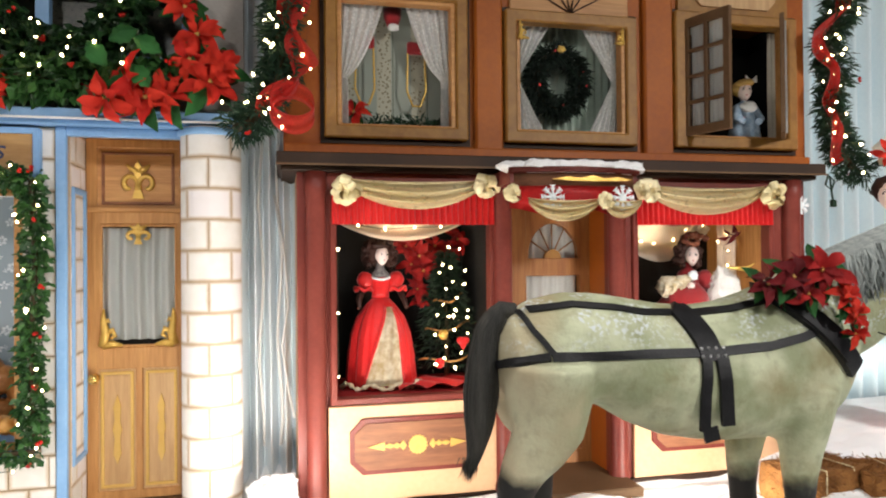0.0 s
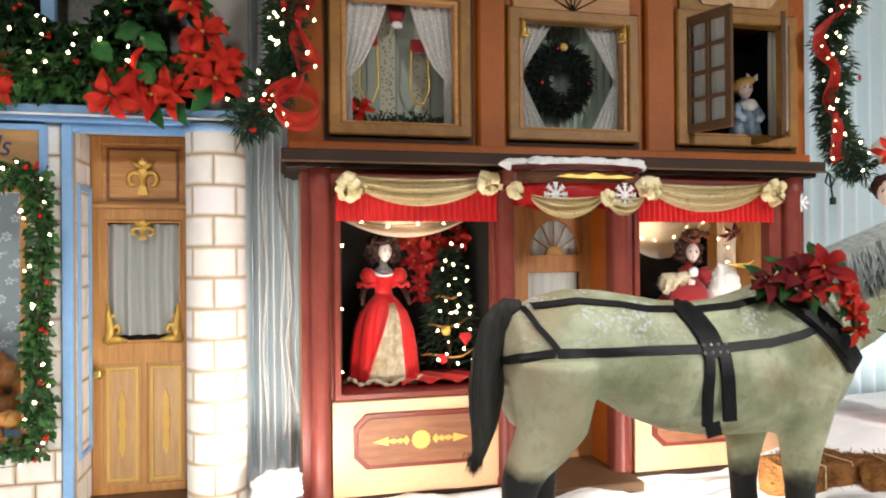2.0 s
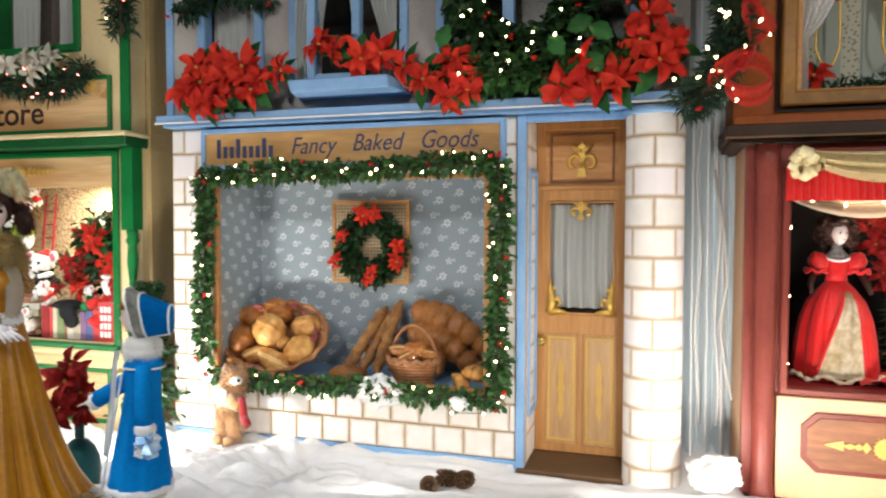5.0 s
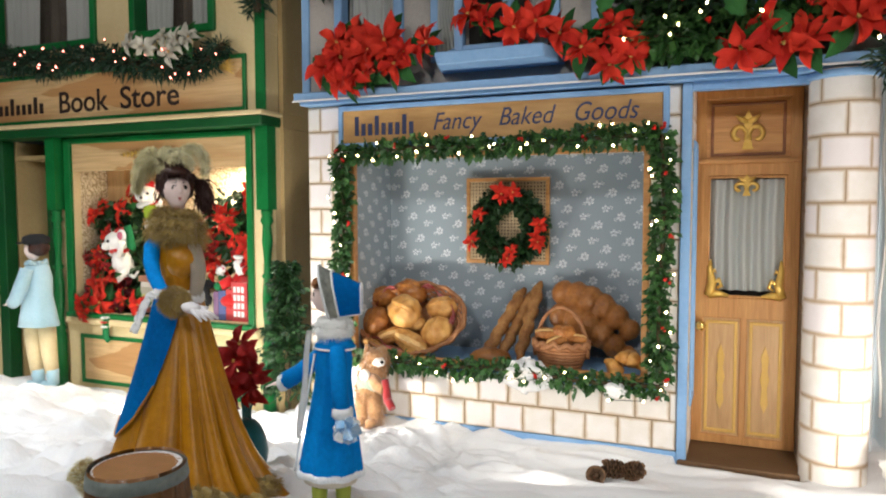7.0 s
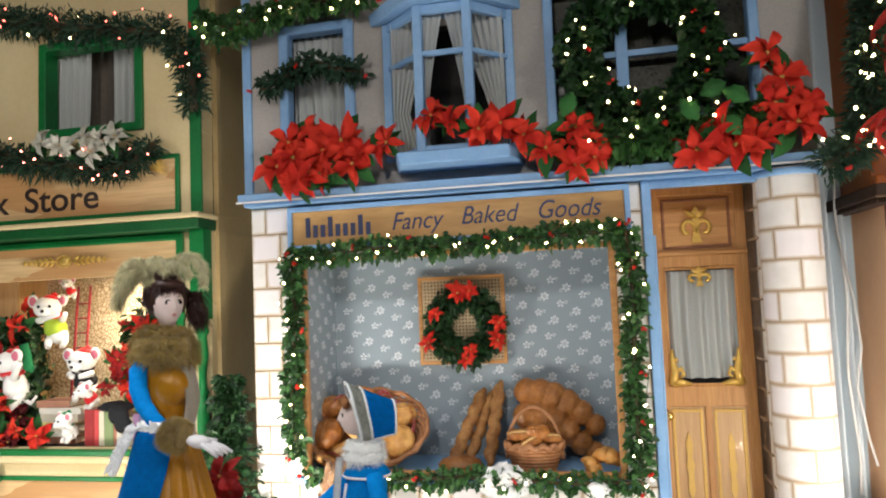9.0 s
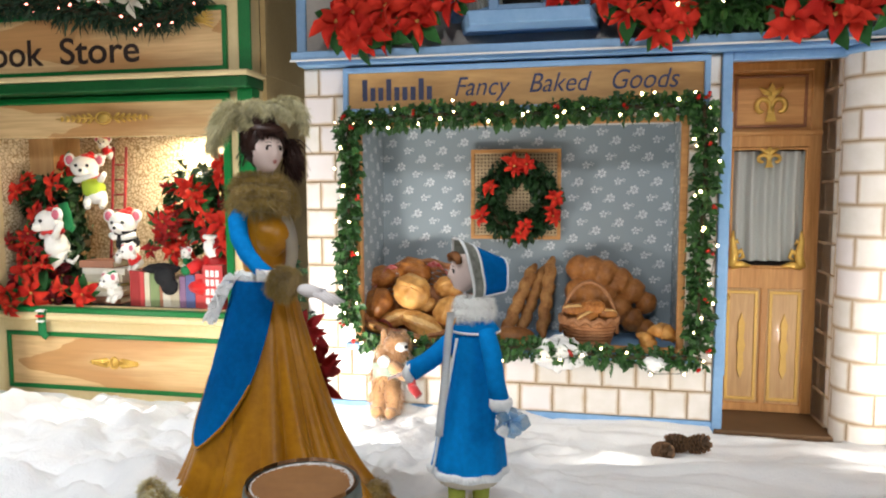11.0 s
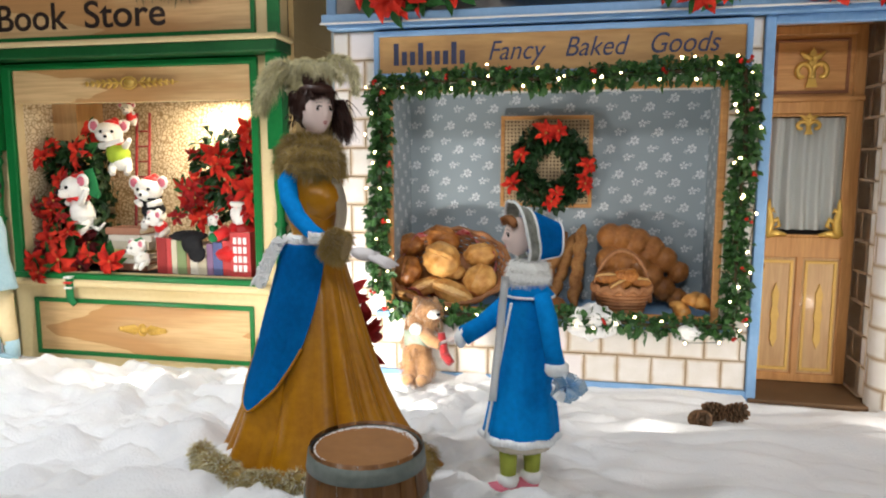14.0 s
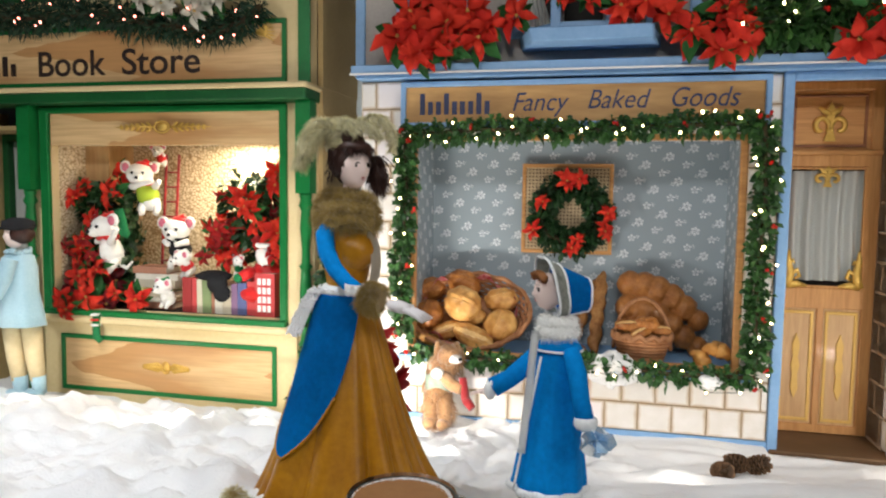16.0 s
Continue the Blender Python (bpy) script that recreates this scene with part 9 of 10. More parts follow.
# ---- inside the red shop's displays ----
def gown_doll(name, c, height, mats, label, way=(0.30, -1), seed=1):
    """A porcelain doll in a wide gown; slots: gown, panel, skin, hair, eye, lips, lace."""
    rg = random.Random(seed)
    bm = bm_new()
    x, y_, z = c
    k = height
    prof = [(0.220 * k, 0), (0.226 * k, 0.05 * k), (0.212 * k, 0.20 * k), (0.192 * k, 0.32 * k), (0.155 * k, 0.42 * k), (0.100 * k, 0.49 * k), (0.055 * k, 0.535 * k)]

    def pleat(a, s):
        b = a + 0.2 * math.sin(2 * a + 1)
        return 1 + (1 - 0.75 * s) * (0.05 * math.sin(11 * b) + 0.035 * math.sin(19 * b + 1) + 0.02 * math.sin(37 * b))

    lathe(bm, prof, (x, y_, z), 180, (0.92, 0.78), 0, pleat)
    wz = z + prof[-1][1]

    def front(u, v):
        h = (0.03 + 0.455 * v) * k
        r = 0.0
        for (ra, ha), (rb, hb) in zip(prof, prof[1:]):
            if ha <= h <= hb:
                r = ra + (rb - ra) * (h - ha) / (hb - ha)
        a = radians(-82 + 10 * v * v - 10 * (1 - v) + (u - 0.5) * (58 - 38 * v))
        r = r * 1.06 + 0.016 + 0.006 * math.sin(u * 15) * (1 - 0.5 * v)
        return (x + r * 0.93 * math.cos(a), y_ + r * 0.80 * math.sin(a), z + h)

    sheet(bm, front, 30, 20, 1, 0.004)
    for u in (0.0, 1.0):
        tube(bm, [front(u, v / 14) for v in range(15)], 0.007 * k, 6, 0)
    # ruffled hem
    hem = [(x + 0.245 * k * math.cos(a), y_ + 0.205 * k * math.sin(a), z + 0.022 * k + 0.012 * math.sin(9 * a)) for a in (radians(-170 + 150 * i / 60) for i in range(61))]
    tube(bm, hem, [0.012 * k + 0.005 * k * math.sin(i * 1.3) for i in range(61)], 8, 1)
    # bodice, bare shoulders, neck
    lathe(bm, [(0.056 * k, 0), (0.052 * k, 0.03 * k), (0.072 * k, 0.10 * k), (0.066 * k, 0.125 * k)], (x, y_, wz), 30, (1, 0.8), 0)
    lathe(bm, [(0.060 * k, 0.115 * k), (0.062 * k, 0.140 * k), (0.030 * k, 0.170 * k), (0.024 * k, 0.19 * k), (0.024 * k, 0.24 * k)], (x, y_, wz), 24, (1, 0.8), 7)
    tube(bm, [(x + 0.068 * k * math.cos(a), y_ + 0.058 * k * math.sin(a), wz + 0.122 * k + 0.010 * k * math.cos(2 * a)) for a in (2 * math.pi * i / 24 for i in range(25))], 0.008 * k, 6, 6)
    for s in (-1, 1):
        sx = x + s * 0.092 * k
        R = Matrix.Rotation(s * 0.5, 3, "Y")
        blob(bm, (sx, y_ - 0.01, wz + 0.105 * k), (0.050 * k, 0.050 * k, 0.058 * k), 0, 20, 0.12, R)
        tube(bm, [(sx + s * 0.012 * k + 0.050 * k * math.cos(a), y_ - 0.01 + 0.045 * k * math.sin(a), wz + 0.055 * k + 0.010 * k * math.sin(5 * a)) for a in (2 * math.pi * i / 30 for i in range(31))], 0.012 * k, 6, 0)
        tube(bm, [(sx + s * 0.012 * k, y_ - 0.01, wz + 0.07 * k), (sx + s * 0.045 * k, y_ - 0.05 * k, wz - 0.01 * k), (sx + s * 0.050 * k, y_ - 0.12 * k, wz - 0.055 * k)], [0.020 * k, 0.018 * k, 0.012 * k], 10, 3)
    hz = wz + 0.258 * k
    face(bm, (x + 0.008 * k, y_ - 0.012, hz), way, 0.060 * k, 2, 4, 5)
    blob(bm, (x - 0.004 * k, y_ + 0.030 * k, hz + 0.018 * k), (0.094 * k, 0.060 * k, 0.088 * k), 3, 18, 0.3)
    blob(bm, (x, y_ - 0.016 * k, hz + 0.060 * k), (0.056 * k, 0.044 * k, 0.022 * k), 3, 16, 0.3)
    for _ in range(150):
        a = rg.uniform(-0.95, 4.05)
        q = rg.uniform(0.060, 0.104) * k
        blob(bm, (x + q * math.cos(a), y_ + rg.uniform(-0.020, 0.045) * k, hz + 0.008 * k + q * math.sin(a)), rg.uniform(0.010, 0.019) * k, 3, 8, 0.6)
    hairs(bm, [(Vector((x + 0.098 * k * math.cos(a), y_ + rg.uniform(-0.01, 0.03) * k, hz + 0.098 * k * math.sin(a))), Vector((math.cos(a), rg.gauss(0, 0.3), math.sin(a) - 0.3))) for a in (rg.uniform(-0.95, 4.05) for _ in range(260))], 0.022, 0.0016, 3, rg, 0.4, 0.4)
    solid(name, bm, mats, label, "doll")


LACE_GREY = plain("grey_lace", (0.10, 0.09, 0.09), (0.30, 0.28, 0.27), 0.7, 0, 60, 120, 0.5)
gown_doll("gown_doll", (1.485, 0.20, RW1[2] + 0.005), 0.88, [RED_SATIN, BROCADE, SKIN, HAIR, EYE, LIPS, SILVER, LACE_GREY], "porcelain doll in a red satin gown with a cream brocade front", seed=2)
def seated_doll():
    rg = random.Random(3)
    bm = bm_new()
    x, y_ = 3.30, 0.14
    lathe(bm, [(0.17, 0), (0.19, 0.08), (0.17, 0.20), (0.10, 0.27), (0.07, 0.30)], (x - 0.03, y_, 0.72), 50, (1, 0.8), 0, lambda a, s: 1 + (1 - s) * 0.06 * math.sin(9 * a))
    lathe(bm, [(0.065, 0), (0.075, 0.06), (0.06, 0.11), (0.022, 0.135), (0.020, 0.17)], (x, y_, 1.00), 24, (1, 0.75), 0)
    blob(bm, (x - 0.04, y_ - 0.06, 0.95), (0.13, 0.09, 0.10), 0, 20, 0.25)
    for c, r, mi in (((x - 0.15, y_ - 0.05, 1.03), (0.075, 0.06, 0.06), 1), ((x - 0.08, y_ - 0.07, 1.06), (0.05, 0.04, 0.035), 1), ((x + 0.09, y_ - 0.02, 1.06), (0.055, 0.05, 0.06), 0), ((x - 0.05, y_ - 0.11, 1.035), (0.022, 0.022, 0.018), 2), ((x - 0.02, y_ - 0.085, 1.09), (0.03, 0.02, 0.03), 6)):
        blob(bm, c, r, mi, 16, 0.35)
    for k in range(5):
        sheet(bm, lambda u, v: (x - 0.20 + 0.05 * k + 0.02 * math.sin(u * 6), y_ - 0.10 - 0.02 * math.sin(v * 4 + k), 1.06 - 0.03 * k * 0.5 - 0.08 * v + 0.01 * math.sin(u * 7)), 6, 6, 1)
    face(bm, (x + 0.010, y_ - 0.03, 1.205), (-0.40, -0.92), 0.058, 2, 4, 5)
    blob(bm, (x + 0.01, y_ + 0.025, 1.215), (0.078, 0.055, 0.078), 3, 16, 0.3)
    for _ in range(70):
        a, q = rg.uniform(-1.0, 4.14), rg.uniform(0.056, 0.086)
        blob(bm, (x + 0.012 + q * math.cos(a), y_ + rg.uniform(-0.015, 0.03), 1.21 + q * math.sin(a)), rg.uniform(0.013, 0.022), 3, 8, 0.6)
    solid("seated_doll", bm, [RED_VELVET, BROCADE, SKIN, HAIR, EYE, LIPS, SILVER], "porcelain doll in dark red and cream, seated in the display", "doll")


seated_doll()
bm = bm_new()
for k in range(46):
    a = 2.4 * k
    blob(bm, (3.312 + 0.090 * math.cos(a) * (0.3 + 0.7 * ((k * 0.618) % 1)), 0.105 + 0.015 * math.sin(3.7 * k), 1.300 + 0.042 * math.sin(a) * (0.4 + 0.6 * ((k * 0.37) % 1))), 0.010 + 0.006 * ((k * 0.71) % 1), k % 3, 8, 0.6)
solid("headdress", fused(bm, 0.006, 0), plain("dried_flowers", (0.06, 0.012, 0.010), (0.34, 0.12, 0.06), 0.8, 0, 30, 90, 0.4), "small crown of dried gilt flowers on the doll's hair", "headdress")
bm = bm_new()
box(bm, 3.0, 3.46, 0.0, 0.42, RW2[2], 0.72)
solid("draped_box", bevel(bm, 0.02, 2), RED_VELVET, "box covered in dark red velvet under the seated doll", "box")
bm = bm_new()
cotton(bm, (3.485, 0.06, 1.01), (0.075, 0.055, 0.105), 4.0)
rg = random.Random(8)
hairs(bm, [((3.485 + 0.078 * o.x, 0.06 + 0.058 * o.y, 1.01 + 0.11 * o.z), o) for o in (Vector((rg.gauss(0, 1), rg.gauss(0, 1), rg.gauss(0, 1))).normalized() for _ in range(900))], 0.03, 0.0016, 0, rg, 0.4, 0.3)
solid("white_muff", bm, PLUSH_WHITE, "white fur muff beside the seated doll", "muff")
# cream lit scarves across the tops
TULLE = gauze("cream_tulle", (0.92, 0.78, 0.62), 0.22)
bm = bm_new()
sheet(bm, lambda u, v: (1.225 + 0.735 * u, 0.14 - 0.03 * math.sin(v * 9), 1.46 - 0.24 * u * (1 - u) * (0.3 + 0.7 * v) - 0.10 * v * (0.5 + 2 * u * (1 - u))), 24, 10)
solid("lit_scarf", bm, TULLE, "cream tulle scarf glowing with lights inside", "scarf", group="lit scarves")
string_lights([(1.225 + 0.725 * u, 0.165, 1.40 - 0.17 * u * (1 - u)) for u in (k / 10 for k in range(11))], 6, 0.02, rs, BULB, "clear fairy lights inside the scarf")
bm = bm_new()
sheet(bm, lambda u, v: (2.86 + 0.68 * u, 0.30 - 0.03 * math.sin(v * 8), 1.47 - 0.14 * 4 * u * (1 - u) * (0.45 + 0.55 * v) - (0.10 + 0.06 * math.sin(3.1 * u)) * v), 28, 10)
solid("lit_scarf", bm, TULLE, "cream tulle scarf glowing with lights inside", "scarf", group="lit scarves")
string_lights([(2.88 + 0.64 * u, 0.345, 1.40 - 0.10 * 4 * u * (1 - u)) for u in (k / 10 for k in range(11))], 7, 0.02, rs, BULB, "clear fairy lights inside the scarf")
bm = bm_new()
sheet(bm, lambda u, v: (3.455 + 0.140 * u + 0.06 * v ** 2 + 0.008 * math.sin(v * 9), 0.09 - 0.022 * math.sin(u * 11), 1.44 - 0.60 * v), 14, 16)
solid("lit_scarf", bm, TULLE, "cream tulle fall glowing with lights inside", "scarf", group="lit scarves")
string_lights([(3.52 + 0.045 * math.sin(k * 2.3) + 0.0006 * k * k, 0.115, 1.40 - 0.06 * k) for k in range(10)], 10, 0.01, rs, BULB, "clear fairy lights in the tulle fall")
poinsettia((3.49, 0.0, 1.325), 0.13, rs, WINE_BRACT, "wine", "red silk poinsettia in the shop display", "display flowers", leaves=False)
bm = bm_new()
for k in range(9):
    tube(bm, [(3.47, 0.0, 1.135), (3.53 + 0.008 * k, -0.01, 1.128 + 0.010 * math.sin(k)), (3.575 + 0.008 * k, -0.01, 1.112 + 0.006 * k)], [0.006, 0.007, 0.0035], 6)
solid("gilt_spray", fused(bm, 0.003, 0), GOLD, "gilt leaf spray in the shop display", "ornament")
# dressed tree beside the doll
tr = thing("christmas_tree", (1.86, 0.24, RW1[2]), "small dressed Christmas tree with lights in the display", "tree")
bm = bm_new()
tube(bm, [(1.86, 0.24, RW1[2]), (1.86, 0.24, 1.24)], [0.016, 0.004], 7)
part("trunk", bm, STEM, tr)
spots = []
for k in range(2600):
    s = rs.random() ** 0.65
    a, q = rs.uniform(0, 6.28), (0.03 + 0.19 * (1 - s)) * rs.uniform(0.25, 1.0)
    spots.append(((1.86 + q * math.cos(a), 0.24 + q * math.sin(a) * 0.8, RW1[2] + 0.08 + 0.64 * s), (math.cos(a), math.sin(a), -0.2)))
tagged(part("crown", leaf_cloud("crown", spots, 0.05, 0.008, TREE_NEEDLE, rs, False), None, tr), kind="stuff")
for x, z, mt, lb in ((1.80, 0.80, GOLD, "small gilt bauble"), (1.78, 0.65, RED_SATIN, "red bauble")):
    bm = bm_new()
    blob(bm, (x, 0.06, z), (0.026, 0.02, 0.026), 0, 12, 0.2)
    part("bauble", bm, mt, tr, lb)
bm = bm_new()
for s_ in (-1, 1):
    blob(bm, (1.905 + s_ * 0.014, 0.05, 0.768), (0.022, 0.014, 0.020), 0, 12)
lathe(bm, [(0.002, -0.05), (0.016, -0.028), (0.033, -0.002), (0.030, 0.008), (0.002, 0.010)], (1.905, 0.05, 0.768), 18, (1, 0.45), 0)
part("heart", bm, RED_SATIN, tr, "red satin heart")
# gilt ribbon wound round the tree
bm = bm_new()
for z0, w, ph in ((0.64, 0.17, 0.3), (0.80, 0.13, 1.0), (0.95, 0.09, 0.2)):
    sheet(bm, lambda u, v: (1.86 + w * math.cos(radians(190 + 160 * u)), 0.24 + w * math.sin(radians(190 + 160 * u)) - 0.01 * math.sin(u * 14), z0 + 0.05 * u + 0.014 * math.sin(u * 9 + ph) + 0.011 * v), 24, 2)
part("ribbon", bm, plain("bronze_ribbon", (0.22, 0.10, 0.03), (0.42, 0.22, 0.07), 0.4, 0.3), tr, "bronze ribbon")
string_lights([(1.86 + (0.05 + 0.14 * (1 - k / 22)) * math.sin(k * 1.9), 0.20 - 0.13 * (1 - k / 26), RW1[2] + 0.07 + 0.033 * k) for k in range(22)], 32, 0.035, rs, BULB, "clear fairy lights on the small tree")
for x, z, s in ((1.72, 1.22, 0.20), (1.64, 1.27, 0.17), (1.80, 1.27, 0.19), (1.89, 1.25, 0.18), (1.93, 1.31, 0.16), (1.82, 1.18, 0.17), (1.74, 1.14, 0.16), (1.67, 1.17, 0.15), (1.70, 1.03, 0.15), (1.73, 0.97, 0.13)):
    poinsettia((x, 0.28, z), s, rs, DEEP_BRACT, "wine", "red silk poinsettia behind the doll", "display flowers", leaves=False)
string_lights([(1.24, -0.02, 0.62), (1.235, -0.02, 0.9), (1.24, -0.02, 1.05), (1.25, -0.02, 1.25)], 3, 0.012, rs, BULB, "clear fairy lights up the edge of the display")
poinsettia((2.87, 0.15, 1.05), 0.16, rs, label="red silk poinsettia in the shop display", group="display flowers", leaves=False)
bm = bm_new()
sheet(bm, lambda u, v: (1.55 + 0.42 * u, -0.02 + 0.25 * v, RW1[2] + 0.012 + 0.03 * abs(math.sin(u * 9 + v * 4))), 24, 10)
solid("red_cloth", bm, RED_SATIN, "crumpled red satin cloth on the display floor", "cloth")

# ---- behind the red shop's upper windows ----
a, b, c, d = RU[0]
wy = RY + 0.13
for x, z0, z1 in ((1.39, 1.98, 2.30), (1.66, 1.98, 2.28)):
    bm = bm_new()
    pts = [(x - 0.045, wy, z1), (x - 0.05, wy, z0 + 0.10), (x - 0.02, wy, z0 + 0.02), (x + 0.02, wy, z0 + 0.02), (x + 0.05, wy, z0 + 0.10), (x + 0.045, wy, z1)]
    tube(bm, [p for p, _ in along(pts, 80)], [0.003 + 0.005 * (k % 2) for k in range(80)], 7)
    solid("tinsel_loop", bm, GOLD, "loop of gold tinsel hung in the window", "tinsel", group="tinsel loops")
    bm = bm_new()
    box(bm, x - 0.05, x + 0.05, wy - 0.015, wy + 0.01, z1 - 0.01, z1 + 0.055)
    solid("velvet_bow", bevel(bm, 0.008), RED_VELVET, "dark red velvet band above the tinsel", "bow", group="velvet bows")
bm = bm_new()
lathe(bm, [(0.022, 0), (0.045, 0.05), (0.05, 0.10)], (1.535, wy, 2.40), 16, (1, 0.7), 0)
blob(bm, (1.535, wy - 0.02, 2.40), (0.032, 0.02, 0.02), 1, 10, 0.4)
solid("felt_hat", bm, [RED_VELVET, PLUSH_WHITE], "small red felt hat with white trim in the window", "hat")
garland([(1.40, wy, c + 0.02), (1.60, wy, c + 0.035), (1.80, wy, c + 0.02)], 0.05, 500, 0.05, 0.010, FIR, "short fir spray on the window sill", rs, False)
poinsettia((1.33, wy - 0.03, c + 0.09), 0.17, rs, label="red silk poinsettia on the window sill", group="display flowers")
BULB_DIM = glow("dim_red_bulb", (0.5, 0.03, 0.03), 0.35)
a, b, c, d = RU[1]
wc = ((a + b) / 2, RY + 0.09, (c + d) / 2)
pts = [(wc[0] - 0.035 + 0.130 * math.cos(t), wc[1], wc[2] + 0.01 + 0.150 * math.sin(t)) for t in (2 * math.pi * k / 28 for k in range(29))]
garland(pts, 0.044, 2400, 0.062, 0.011, FIR_DARK, "dark fir wreath with red lights in the window", rs, False, 0, 0.6, "wreath", "wreath")
string_lights(pts, 5, 0.05, rs, BULB_DIM, "dim red fairy lights on the dark wreath")
bm = bm_new()
for k in range(6):
    blob(bm, (wc[0] - 0.035 + 0.014 * math.cos(k), wc[1] - 0.06, wc[2] + 0.165 + 0.012 * math.sin(k * 2)), 0.011, 0, 8, 0.4)
solid("gilt_cluster", fused(bm, 0.0035, 0), GOLD, "gilt cones at the top of the dark wreath", "ornament")


def window_doll(x, y_, z):
    bm = bm_new()
    lathe(bm, [(0.10, 0), (0.09, 0.06), (0.065, 0.16), (0.05, 0.21), (0.02, 0.23)], (x, y_, z), 24, (1, 0.75), 0, lambda t, s: 1 + (1 - s) * 0.05 * math.sin(7 * t))
    blob(bm, (x, y_ - 0.04, z + 0.19), (0.055, 0.03, 0.035), 6, 12, 0.2)
    face(bm, (x, y_ - 0.005, z + 0.285), (-0.3, -0.95), 0.058, 2, 4, 5)
    blob(bm, (x, y_ + 0.02, z + 0.305), (0.056, 0.05, 0.05), 3, 14, 0.2)
    blob(bm, (x, y_ - 0.012, z + 0.33), (0.055, 0.048, 0.024), 3, 12, 0.3)
    for s in (-1, 1):
        prism(bm, [(x + 0.03, z + 0.345), (x + 0.03 + 0.035 * s, z + 0.375), (x + 0.03 + 0.035 * s, z + 0.335)][::s], y_ - 0.03, y_ - 0.022, 6)
        tube(bm, [(x + s * 0.05, y_ - 0.01, z + 0.19), (x + s * 0.075, y_ - 0.04, z + 0.12), (x + s * 0.04, y_ - 0.07, z + 0.10)], [0.028, 0.026, 0.02], 10, 0)
    solid("window_doll", bm, [PALE_FROCK, WHITE, SKIN, BLONDE, EYE, LIPS, PLUSH_WHITE], "blonde doll in a pale blue frock at the open window", "doll")


PALE_FROCK = plain("pale_blue_print", (0.20, 0.30, 0.42), (0.42, 0.52, 0.62), 0.8, 0, 30, 80, 0.2)
window_doll(3.560, RY + 0.06, RU[2][2])
# figure beyond the red shop's corner
bm = bm_new()
fx, fy = 4.28, -0.30
lathe(bm, [(0.20, 0), (0.16, 0.5), (0.11, 0.9), (0.09, 1.05), (0.03, 1.13)], (fx + 0.02, fy, 0.25), 36, (1, 0.8), 0, lambda t, s: 1 + (1 - s) * 0.05 * math.sin(9 * t), lambda s: (0.42 * (1 - s) ** 0.8, 0))
face(bm, (fx, fy - 0.01, 1.535), (-0.7, -0.7), 0.085, 1, 3, 4)
blob(bm, (fx + 0.03, fy + 0.02, 1.57), (0.09, 0.085, 0.08), 2, 16, 0.2)
blob(bm, (fx + 0.06, fy - 0.01, 1.80), (0.13, 0.11, 0.075), 5, 16, 0.2)
blob(bm, (fx + 0.08, fy - 0.02, 1.73), (0.13, 0.10, 0.04), 6, 14, 0.2)
solid("caroller_mannequin", bm, [RED_VELVET, SKIN, HAIR, EYE, LIPS, PLUSH_WHITE, BROCADE], "mannequin in a red coat and a pale hat beside the drape", "mannequin")
for x, z in ((4.17, 1.755), (4.25, 1.73)):
    poinsettia((x, -0.42, z), 0.16, rs, label="red silk poinsettia on the figure's hat", group="hat flowers", leaves=False)
string_lights([(4.18, -0.42, 1.78), (4.30, -0.42, 1.66), (4.38, -0.42, 1.50), (4.40, -0.42, 1.40)], 6, 0.02, rs, BULB, "clear fairy lights on the figure's wrap")

# ---- book shop display ----
FL = BW[2]


